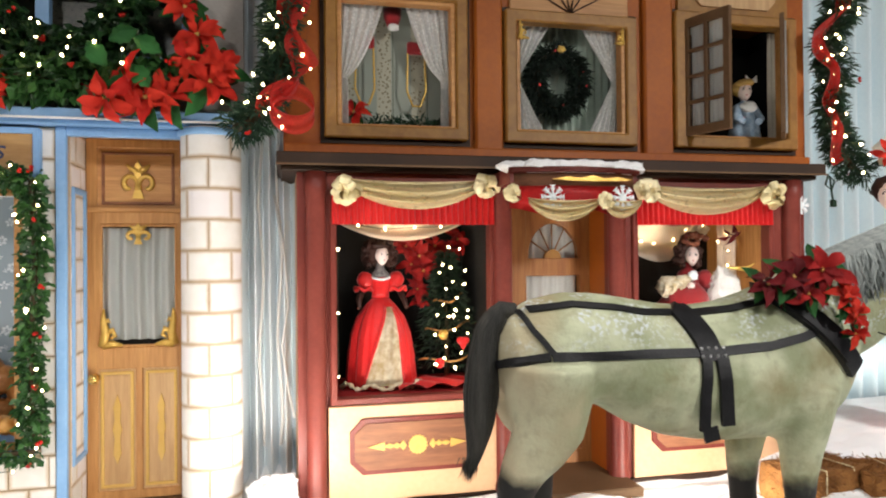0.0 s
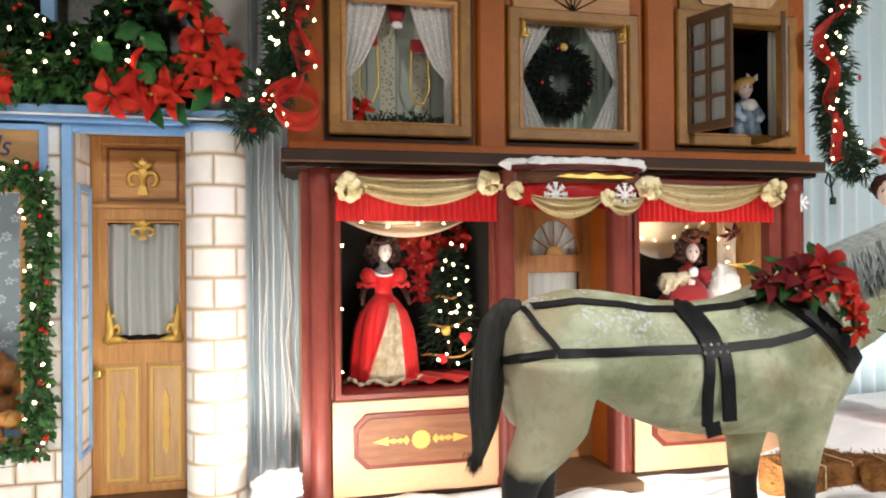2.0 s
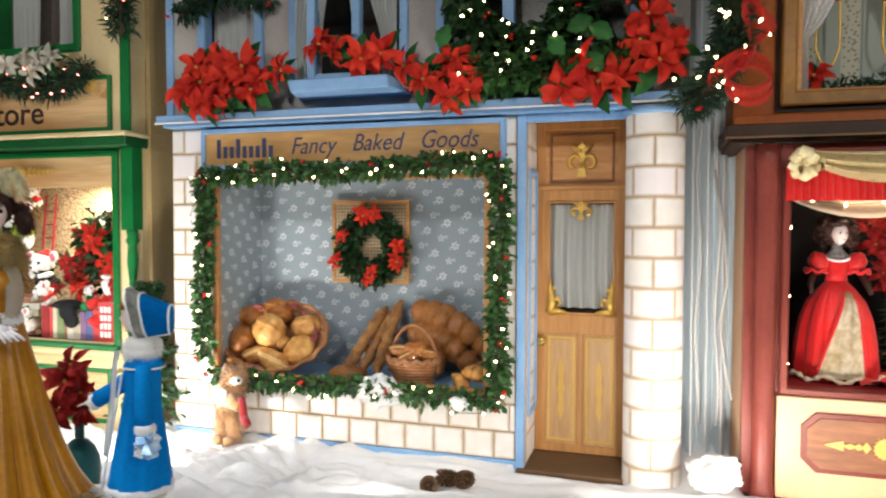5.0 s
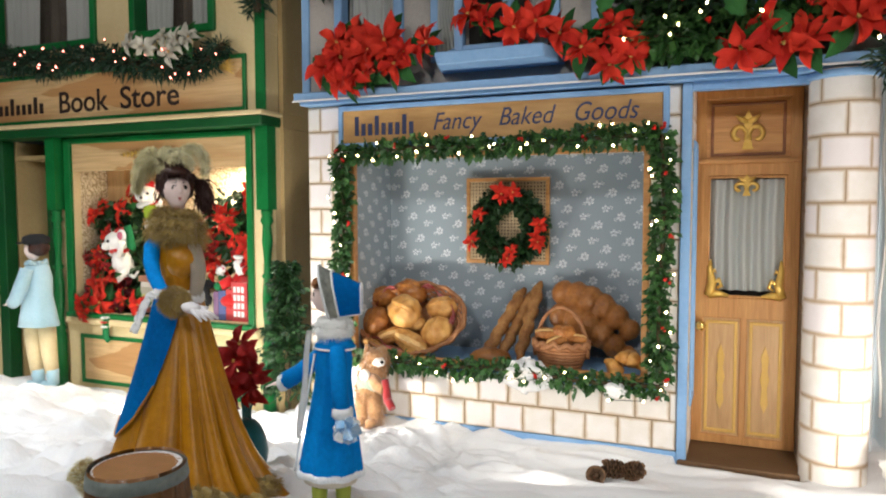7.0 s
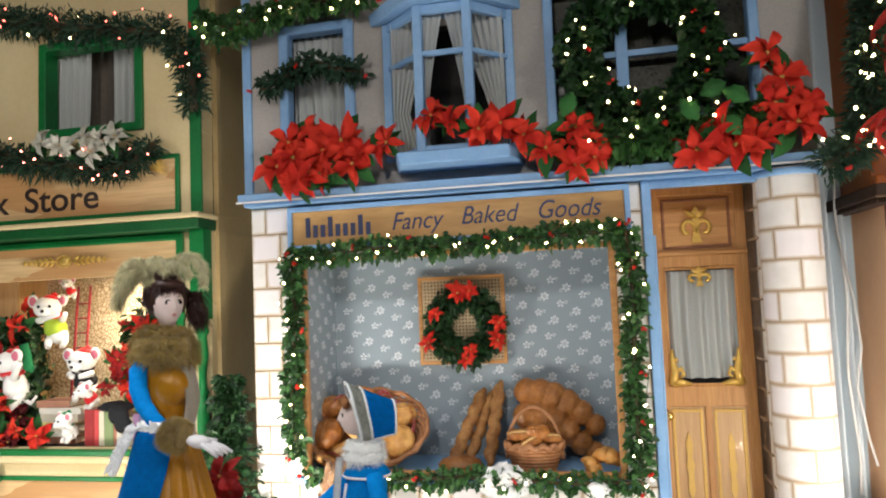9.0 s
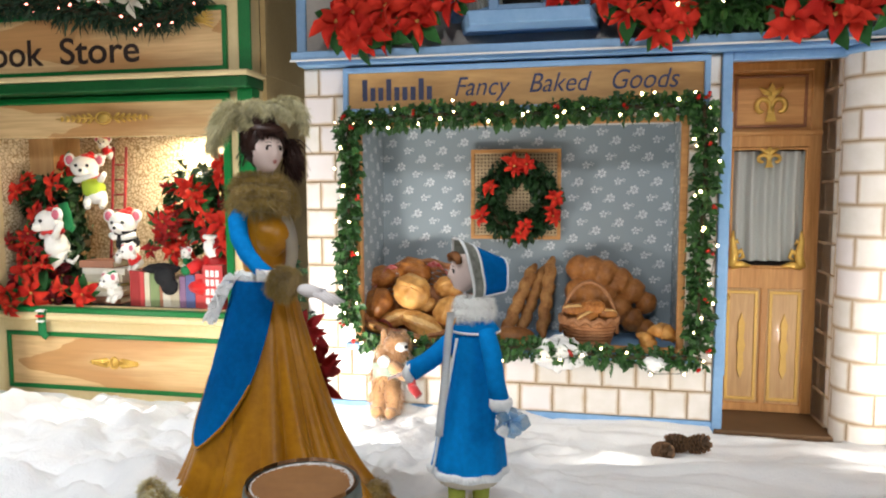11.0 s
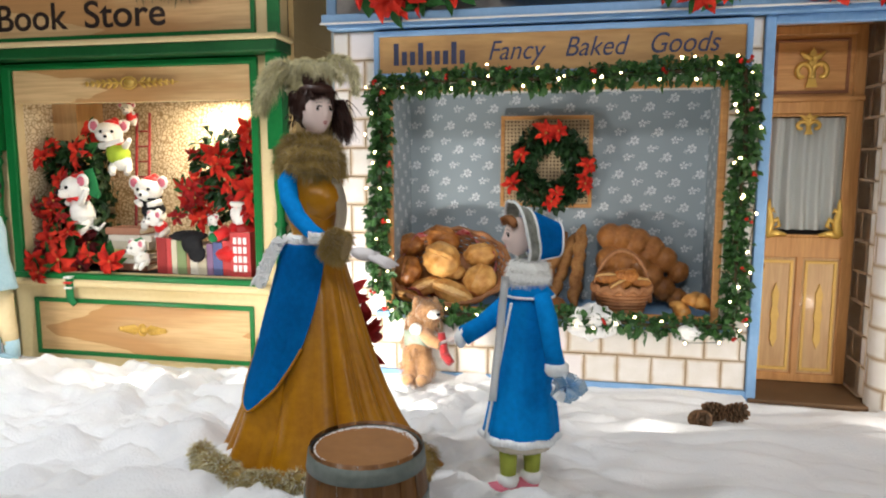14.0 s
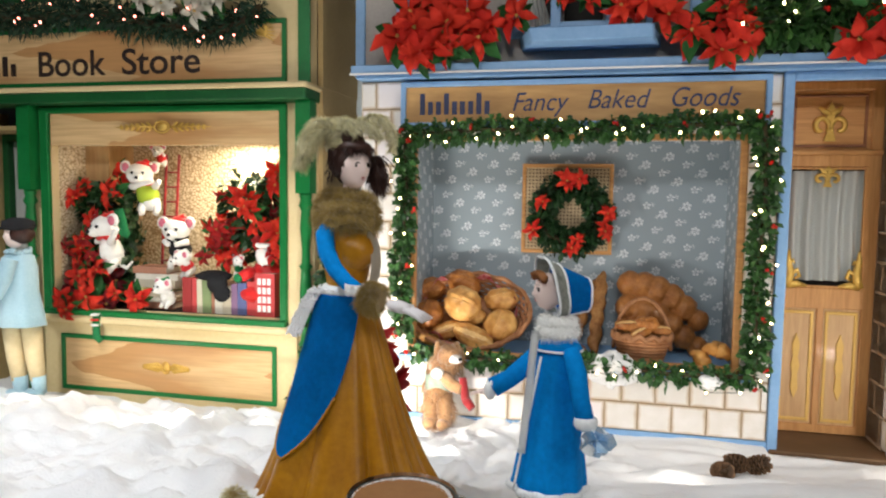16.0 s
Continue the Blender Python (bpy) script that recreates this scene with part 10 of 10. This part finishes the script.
def plush_mouse(head, hips, y_, size, way, coat, scarf, hat, label, tail=True, reach=(0.5, 0.1)):
    """A white toy mouse: head with round ears, a small hat, a coat from neck to hips, legs and a tail."""
    bm = bm_new()
    f = Vector((way, -1, -0.1)).normalized()
    k = 1.2 * size
    h = Vector((head[0], y_ - 0.03, head[1]))
    b = Vector((hips[0], y_, hips[1]))
    s = Vector((-f.y, f.x, 0)).normalized()
    neck = h.lerp(b, 0.30)
    tube(bm, [neck, h.lerp(b, 0.55), h.lerp(b, 0.8), b], [0.24 * k, 0.36 * k, 0.42 * k, 0.34 * k], 14, 1)
    blob(bm, b, (0.38 * k, 0.36 * k, 0.34 * k), 0, 14, 0.1)
    blob(bm, h, (0.50 * k, 0.46 * k, 0.43 * k), 0, 18, 0.05)
    blob(bm, h + f * 0.42 * k - Vector((0, 0, 0.12 * k)), (0.20 * k, 0.22 * k, 0.17 * k), 0, 12)
    blob(bm, h + f * 0.63 * k - Vector((0, 0, 0.08 * k)), 0.065 * k, 4, 8)
    for q in (-1, 1):
        ear = h + s * q * 0.50 * k + Vector((0, 0, 0.26 * k))
        blob(bm, ear, (0.24 * k, 0.08 * k, 0.25 * k), 0, 12)
        blob(bm, ear + f * 0.06 * k, (0.16 * k, 0.05 * k, 0.17 * k), 3, 10)
        blob(bm, h + f * 0.42 * k + s * q * 0.19 * k + Vector((0, 0, 0.08 * k)), 0.062 * k, 4, 8)
        arm = neck.lerp(b, 0.2)
        tube(bm, [arm + s * q * 0.25 * k, arm + s * q * 0.42 * k + f * 0.2 * k, arm + Vector((reach[0] * k, -0.45 * k, reach[1] * k)) + s * q * 0.12 * k], [0.13 * k, 0.12 * k, 0.09 * k], 8, 0)
        tube(bm, [b + s * q * 0.2 * k, b + s * q * 0.28 * k + f * 0.25 * k - Vector((0, 0, 0.25 * k)), b + s * q * 0.24 * k + f * 0.40 * k - Vector((0, 0, 0.42 * k))], [0.17 * k, 0.14 * k, 0.10 * k], 8, 0)
    cap = h + Vector((0.08 * k, 0.08 * k, 0.36 * k))
    blob(bm, cap, (0.30 * k, 0.28 * k, 0.15 * k), 2, 12, 0.1)
    tube(bm, [cap, cap + Vector((0.16 * k, 0, 0.14 * k)), cap + Vector((0.32 * k, 0, 0.06 * k))], [0.16 * k, 0.10 * k, 0.03 * k], 8, 2)
    blob(bm, cap + Vector((0.34 * k, 0, 0.04 * k)), 0.06 * k, 0, 8)
    if tail:
        tube(bm, [b + Vector((0.2 * k, 0, -0.15 * k)), b + Vector((0.6 * k, -0.1 * k, -0.30 * k)), b + Vector((0.85 * k, -0.1 * k, -0.05 * k))], [0.08 * k, 0.065 * k, 0.04 * k], 6, 0)
    tube(bm, [neck + Vector((0.30 * k * math.cos(a), 0.27 * k * math.sin(a), 0.05 * k * math.sin(3 * a))) for a in (2 * math.pi * i / 16 for i in range(17))], 0.11 * k, 8, 5)
    solid("toy_mouse", bm, [PLUSH_WHITE, coat, hat, PINK, BLACK_FELT, scarf], label, "toy mouse", group="toy mice")


plush_mouse((-3.83, 1.33), (-3.775, 1.15), 0.38, 0.145, 0.45, LIME_FELT, RED_SATIN, RED_SATIN, "white toy mouse in a lime coat on a ladder", False, (0.8, 0.2))
plush_mouse((-3.985, 0.985), (-3.955, 0.78), 0.24, 0.152, -0.45, PLUSH_WHITE, RED_SATIN, RED_SATIN, "white toy mouse with a red scarf holding a green stocking", True, (0.6, 0.5))
plush_mouse((-3.535, 0.975), (-3.52, 0.81), 0.33, 0.146, 0.15, BLACK_FELT, BLACK_FELT, RED_SATIN, "white toy mouse in a dark coat above the books", False, (0.0, -0.1))
plush_mouse((-3.455, 0.80), (-3.42, 0.73), 0.26, 0.090, -0.6, RED_SATIN, RED_SATIN, PLUSH_WHITE, "small white toy mouse curled up on the books", False)
plush_mouse((-3.52, 0.63), (-3.50, 0.55), 0.16, 0.092, -0.5, PLUSH_WHITE, GREEN_FELT, GREEN_FELT, "small white toy mouse lying before the books", False)
plush_mouse((-3.765, 1.49), (-3.75, 1.42), 0.48, 0.066, 0.3, RED_SATIN, RED_SATIN, RED_SATIN, "small toy mouse in red at the top of the ladder", False)
plush_mouse((-3.075, 0.80), (-3.085, 0.73), 0.28, 0.055, -0.2, GREEN_FELT, GREEN_FELT, PLUSH_WHITE, "small toy mouse in green beside the Santa doll", False)
bm = bm_new()
tube(bm, [(-3.895, 0.22, 1.10), (-3.87, 0.22, 1.02), (-3.855, 0.215, 0.955), (-3.82, 0.21, 0.94)], [0.034, 0.034, 0.036, 0.022], 10, 0, (1, 0.6))
solid("green_stocking", bm, GREEN_FELT, "green felt stocking held by a toy mouse", "stocking")
bm = bm_new()
blob(bm, (-2.90, 0.30, 0.70), (0.11, 0.09, 0.12), 0, 14, 0.15)
blob(bm, (-2.93, 0.25, 0.60), (0.13, 0.10, 0.07), 0, 14, 0.15)
blob(bm, (-2.89, 0.27, 0.86), (0.062, 0.06, 0.062), 1, 14)
blob(bm, (-2.89, 0.235, 0.835), (0.055, 0.04, 0.06), 2, 14, 0.4)
lathe(bm, [(0.07, 0), (0.06, 0.04), (0.03, 0.10), (0.004, 0.15)], (-2.885, 0.275, 0.89), 16, (1, 1), 0, None, lambda s: (0.03 * s, 0))
lathe(bm, [(0.068, 0), (0.078, 0.015), (0.068, 0.03)], (-2.887, 0.272, 0.885), 16, (1, 1), 2)
tube(bm, [(-2.97, 0.24, 0.74), (-3.02, 0.18, 0.70)], [0.04, 0.034], 8, 0)
blob(bm, (-3.03, 0.17, 0.70), 0.03, 3, 8)
solid("santa_doll", bm, [RED_SATIN, SKIN, PLUSH_WHITE, GREEN_FELT], "small Santa doll in red felt sitting on the books", "doll")
# ladder
lad = thing("toy_ladder", (-3.75, 0.55, FL), "narrow red toy ladder leaning on the back wall", "ladder")
for x in (-3.80, -3.705):
    bm = bm_new()
    tube(bm, [(x, 0.50, FL), (x, 0.60, 1.47)], 0.010, 8)
    part("rail", bm, RED_VELVET, lad)
for k in range(9):
    bm = bm_new()
    z = FL + 0.08 + 0.10 * k
    tube(bm, [(-3.80, 0.50 + 0.1 * (z - FL), z), (-3.705, 0.50 + 0.1 * (z - FL), z)], 0.007, 6)
    part("rung", bm, RED_VELVET, lad)
# books
COLORS = [(0.28, 0.03, 0.03), (0.55, 0.50, 0.38), (0.20, 0.26, 0.12), (0.60, 0.55, 0.20), (0.10, 0.12, 0.26), (0.34, 0.16, 0.10), (0.62, 0.58, 0.50), (0.24, 0.14, 0.24), (0.48, 0.06, 0.06)]
COVER = [plain("book_cloth", c, tuple(min(1, 1.2 * v) for v in c), 0.7, 0, 10, 80, 0.2) for c in COLORS]
PAGES = plain("book_pages", (0.60, 0.54, 0.42), (0.70, 0.64, 0.52), 0.9, 0, 3, 120, 0.3, (1, 1, 30))


def book_at(m, w, d, h, mt, label):
    """A closed book: boards and spine round a block of pages."""
    t = thing("book", m, label, "book", "books in the display")
    local("cover", mesh_of(boxes((0, w, 0, 0.006, 0, h), bev=0.001), "cover", mt), t)
    local("cover", mesh_of(boxes((0, 0.005, 0.006, d, 0, h), bev=0.001), "cover", mt), t)
    local("cover", mesh_of(boxes((w - 0.005, w, 0.006, d, 0, h), bev=0.001), "cover", mt), t)
    local("page_block", mesh_of(boxes((0.005, w - 0.005, 0.006, d - 0.008, 0.006, h - 0.006)), "pages", PAGES), t)
    return t


x = -3.42
names = ["dark red", "cream", "olive green", "dull yellow", "navy blue", "brown", "ivory", "purple", "red"]
for k, (ci, w, h) in enumerate(((0, 0.065, 0.22), (8, 0.03, 0.215), (1, 0.035, 0.21), (2, 0.06, 0.205), (5, 0.02, 0.20), (6, 0.05, 0.19), (1, 0.055, 0.175), (7, 0.04, 0.19), (4, 0.06, 0.20), (8, 0.055, 0.21))):
    book_at(Matrix.Translation((x, 0.18, FL)), w, 0.16, h, COVER[ci], f"{names[ci]} clothbound book standing in a row")
    x += w + 0.003
big = book_at(Matrix.Translation((x + 0.005, 0.16, FL)), 0.13, 0.18, 0.265, COVER[8], "tall red book with white bars of lettering on its spine")
bm = bm_new()
for i in range(3):
    for j in range(4):
        box(bm, 0.02 + 0.032 * i, 0.042 + 0.032 * i, -0.003, -0.001, 0.03 + 0.055 * j, 0.07 + 0.055 * j)
local("lettering_bar", mesh_of(bm, "lettering_bar", WHITE), big)
for k, (ci, L, th) in enumerate(((5, 0.28, 0.045), (6, 0.26, 0.03), (1, 0.27, 0.035), (3, 0.25, 0.025), (1, 0.29, 0.05), (6, 0.30, 0.04), (5, 0.24, 0.045))):
    z = FL + sum(t for _, _, t in ((5, 0.28, 0.045), (6, 0.26, 0.03), (1, 0.27, 0.035), (3, 0.25, 0.025), (1, 0.29, 0.05), (6, 0.30, 0.04), (5, 0.24, 0.045))[:k])
    book_at(Matrix.Translation((-3.80 + 0.01 * (k % 3), 0.22, z + th)) @ Matrix.Rotation(radians(90), 4, "Y"), th - 0.002, 0.16, L, COVER[ci], f"{names[ci]} clothbound book lying in a stack")
bm = bm_new()
blob(bm, (-3.22, 0.22, 0.70), (0.12, 0.08, 0.035), 0, 14, 0.2)
blob(bm, (-3.16, 0.15, 0.66), (0.07, 0.04, 0.06), 0, 14, 0.3)
blob(bm, (-3.13, 0.15, 0.60), (0.06, 0.03, 0.05), 0, 14, 0.3)
solid("black_hat", fused(bm, 0.008, 2), BLACK_FELT, "soft black felt hat dropped on the books", "hat")
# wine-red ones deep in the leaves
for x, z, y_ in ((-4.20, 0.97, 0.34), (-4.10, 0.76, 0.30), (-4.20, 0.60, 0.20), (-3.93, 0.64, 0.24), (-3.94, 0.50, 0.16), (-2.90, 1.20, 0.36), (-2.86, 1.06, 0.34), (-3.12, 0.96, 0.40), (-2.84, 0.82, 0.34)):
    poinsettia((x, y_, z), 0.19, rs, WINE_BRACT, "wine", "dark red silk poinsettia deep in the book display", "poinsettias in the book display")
# poinsettias heaped at both sides
for x, z, y_, s in ((-4.25, 1.17, 0.25, 0.16), (-4.20, 1.25, 0.30, 0.15), (-3.985, 1.20, 0.28, 0.21), (-3.96, 1.34, 0.36, 0.17), (-4.12, 1.03, 0.25, 0.14), (-4.18, 0.85, 0.22, 0.17), (-4.15, 0.67, 0.17, 0.18), (-4.005, 0.705, 0.16, 0.22), (-4.045, 0.55, 0.10, 0.23), (-4.23, 0.53, 0.10, 0.17), (-3.86, 0.575, 0.14, 0.16), (-3.70, 0.545, 0.12, 0.20), (-4.15, 0.47, 0.05, 0.17), (-4.08, 0.90, 0.30, 0.13),
                    (-2.83, 1.34, 0.30, 0.17), (-2.82, 1.27, 0.26, 0.16), (-3.04, 1.18, 0.30, 0.22), (-2.97, 1.11, 0.24, 0.16), (-3.22, 1.05, 0.36, 0.15), (-2.95, 1.01, 0.26, 0.14), (-2.79, 0.97, 0.22, 0.19), (-3.23, 0.91, 0.30, 0.19), (-3.09, 0.86, 0.30, 0.20), (-3.16, 0.80, 0.26, 0.17), (-2.76, 0.89, 0.22, 0.18), (-3.30, 0.88, 0.36, 0.13)):
    poinsettia((x, y_, z), s * 1.02, rs, label="red silk poinsettia heaped in the book display", group="poinsettias in the book display")
# small deep red ones between them
re = random.Random(31)
for k in range(34):
    side = k < 20
    x = re.uniform(-4.26, -3.92) if side else re.uniform(-3.30, -2.80)
    z = re.uniform(0.46, 1.10) if side else re.uniform(0.84, 1.26) - 0.25 * max(0.0, -3.05 - x)
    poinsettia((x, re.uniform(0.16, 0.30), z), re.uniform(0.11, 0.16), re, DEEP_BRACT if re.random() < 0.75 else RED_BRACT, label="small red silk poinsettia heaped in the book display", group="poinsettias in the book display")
bm = bm_new()
for k in range(16):
    blob(bm, (-4.12 + rs.uniform(-0.12, 0.14), 0.42 + rs.uniform(-0.1, 0.1), 0.5 + 0.035 * k), 0.07, 0, 10, 0.5)
solid("foliage_mound", fused(bm, 0.015, 1), STEM, "dark moss mound that holds the poinsettias", "moss")
spots = []
for k in range(900):
    s = rs.random()
    side = rs.random() < 0.6
    x = rs.uniform(-4.27, -3.86) if side else rs.uniform(-3.2, -2.74)
    z = rs.uniform(0.48, 1.26) if side else rs.uniform(0.80, 1.32)
    spots.append(((x, rs.uniform(0.30, 0.45), z), (rs.gauss(0, 0.6), -1, rs.gauss(0, 0.6))))
st = solid("silk_foliage", leaf_cloud("silk_foliage", spots, 0.10, 0.06, HOLLY_DARK, rs, True), None, "green silk leaves among the poinsettias", "leaves", "stuff")
# stocking on the sill
bm = bm_new()
tube(bm, [(-3.93, 0.04, 0.455), (-3.93, 0.035, 0.37), (-3.925, 0.03, 0.315), (-3.895, 0.03, 0.285)], [0.026, 0.026, 0.028, 0.02], 10, 0, (1, 0.6))
for k in range(3):
    box(bm, -3.953, -3.907, 0.012, 0.058, 0.445 - 0.032 * k, 0.457 - 0.032 * k, 1 + (k % 2))
solid("small_stocking", bm, [GREEN_FELT, PLUSH_WHITE, RED_SATIN], "small green knitted stocking hung from the sill", "stocking")

# ---- painted blocks of the bakery ----
BLOCKS = {}


def block(x0, x1, z0, z1, parent, m=None, y=0.0):
    w, h = round(x1 - x0, 3), round(z1 - z0, 3)
    if w < 0.015 or h < 0.015:
        return
    if (w, h) not in BLOCKS:
        bm = boxes((0, w, 0, 0.02, 0, h), bev=0.004)
        BLOCKS[(w, h)] = mesh_of(bm, "block", BLOCK)
    ob = new("block", BLOCKS[(w, h)])
    ob.parent = parent
    ob.matrix_parent_inverse = parent.matrix_basis.inverted()
    ob.matrix_basis = (m or Matrix.Identity(4)) @ Matrix.Translation((x0, y, z0))


def block_field(x0, x1, z0, z1, parent, holes=(), m=None, y=0.0, w=0.172, h=0.152, gap=0.0035, shift=0.0):
    row, z = 0, z0
    while z < z1 - 0.01:
        zt = min(z + h, z1)
        x = x0 - (w / 2 if row % 2 else 0) - shift
        while x < x1:
            a, b = max(x, x0), min(x + w, x1)
            runs = [(a, b)]
            for hx0, hx1, hz0, hz1 in holes:
                if hz0 < (z + zt) / 2 < hz1:
                    runs = [r for q in runs for r in ((q[0], min(q[1], hx0)), (max(q[0], hx1), q[1])) if r[1] - r[0] > 0.02]
            for r in runs:
                if r[1] - r[0] > 0.02:
                    block(r[0], r[1] - gap, z, zt - gap, parent, m, y)
            x += w
        z, row = z + h, row + 1


block_field(-2.18, -0.048, 0.02, 0.315, bakery, y=-0.004, w=0.168, h=0.148)
block_field(-2.18, -0.048, 0.315, 1.83, bakery, [(WIN[0], WIN[1], 0.3, 1.6)], y=-0.004)
block_field(0.0, 0.26, 0.0, 1.83, bakery, m=Matrix.Translation((0.0, 0.035, 0)) @ Matrix.Rotation(radians(90), 4, "Z"), y=-0.004)
block_field(0.0, 0.26, 0.0, 1.83, bakery, m=Matrix.Translation((0.506, 0.30, 0)) @ Matrix.Rotation(radians(-90), 4, "Z"), y=-0.004)


def block_column():
    col = thing("column", (0.637, 0.0, 0), "half-round column of off-white painted blocks", "column")
    R, H, n = 0.140, 0.146, 4
    bm = bm_new()
    lathe(bm, [(R - 0.0018, -0.06), (R - 0.0018, 1.83)], (0.637, 0.0, 0), 40)
    part("core", bm, MORTAR, col)
    bm = bm_new()
    lathe(bm, [(R, 1.795), (R + 0.014, 1.800), (R + 0.014, 1.818), (R + 0.004, 1.830)], (0.637, 0.0, 0), 40)
    part("capital", bm, BLUE, col, "thin powder-blue capital ring")
    bm = bm_new()
    span, gap, seg = 2 * math.pi / n, 0.020, 8
    rows = []
    for r in (R - 0.012, R):
        for z in (0.0, H - 0.004):
            rows.append([bm.verts.new((r * math.cos(gap + (span - 2 * gap) * i / seg), r * math.sin(gap + (span - 2 * gap) * i / seg), z)) for i in range(seg + 1)])
    for a, b in ((2, 3), (1, 0), (0, 2), (3, 1)):
        for i in range(seg):
            f = bm.faces.new((rows[a][i], rows[a][i + 1], rows[b][i + 1], rows[b][i]))
            f.smooth = a == 2
    for i in (0, seg):
        bm.faces.new([rows[0][i], rows[2][i], rows[3][i], rows[1][i]])
    bmesh.ops.recalc_face_normals(bm, faces=bm.faces)
    bm.normal_update()
    bmesh.ops.split_edges(bm, edges=[e for e in bm.edges if len(e.link_faces) == 2 and e.calc_face_angle(0) > 0.7])
    me = mesh_of(bm, "block", COLUMN_BLOCK)
    for k in range(13):
        for j in range(n):
            ob = new("block", me)
            ob.parent = col
            ob.matrix_parent_inverse = col.matrix_basis.inverted()
            ob.matrix_basis = Matrix.Translation((0.637, 0.0, -0.06 + H * k)) @ Matrix.Rotation(span * j + (0 if k % 2 else span / 2), 4, "Z")


block_column()
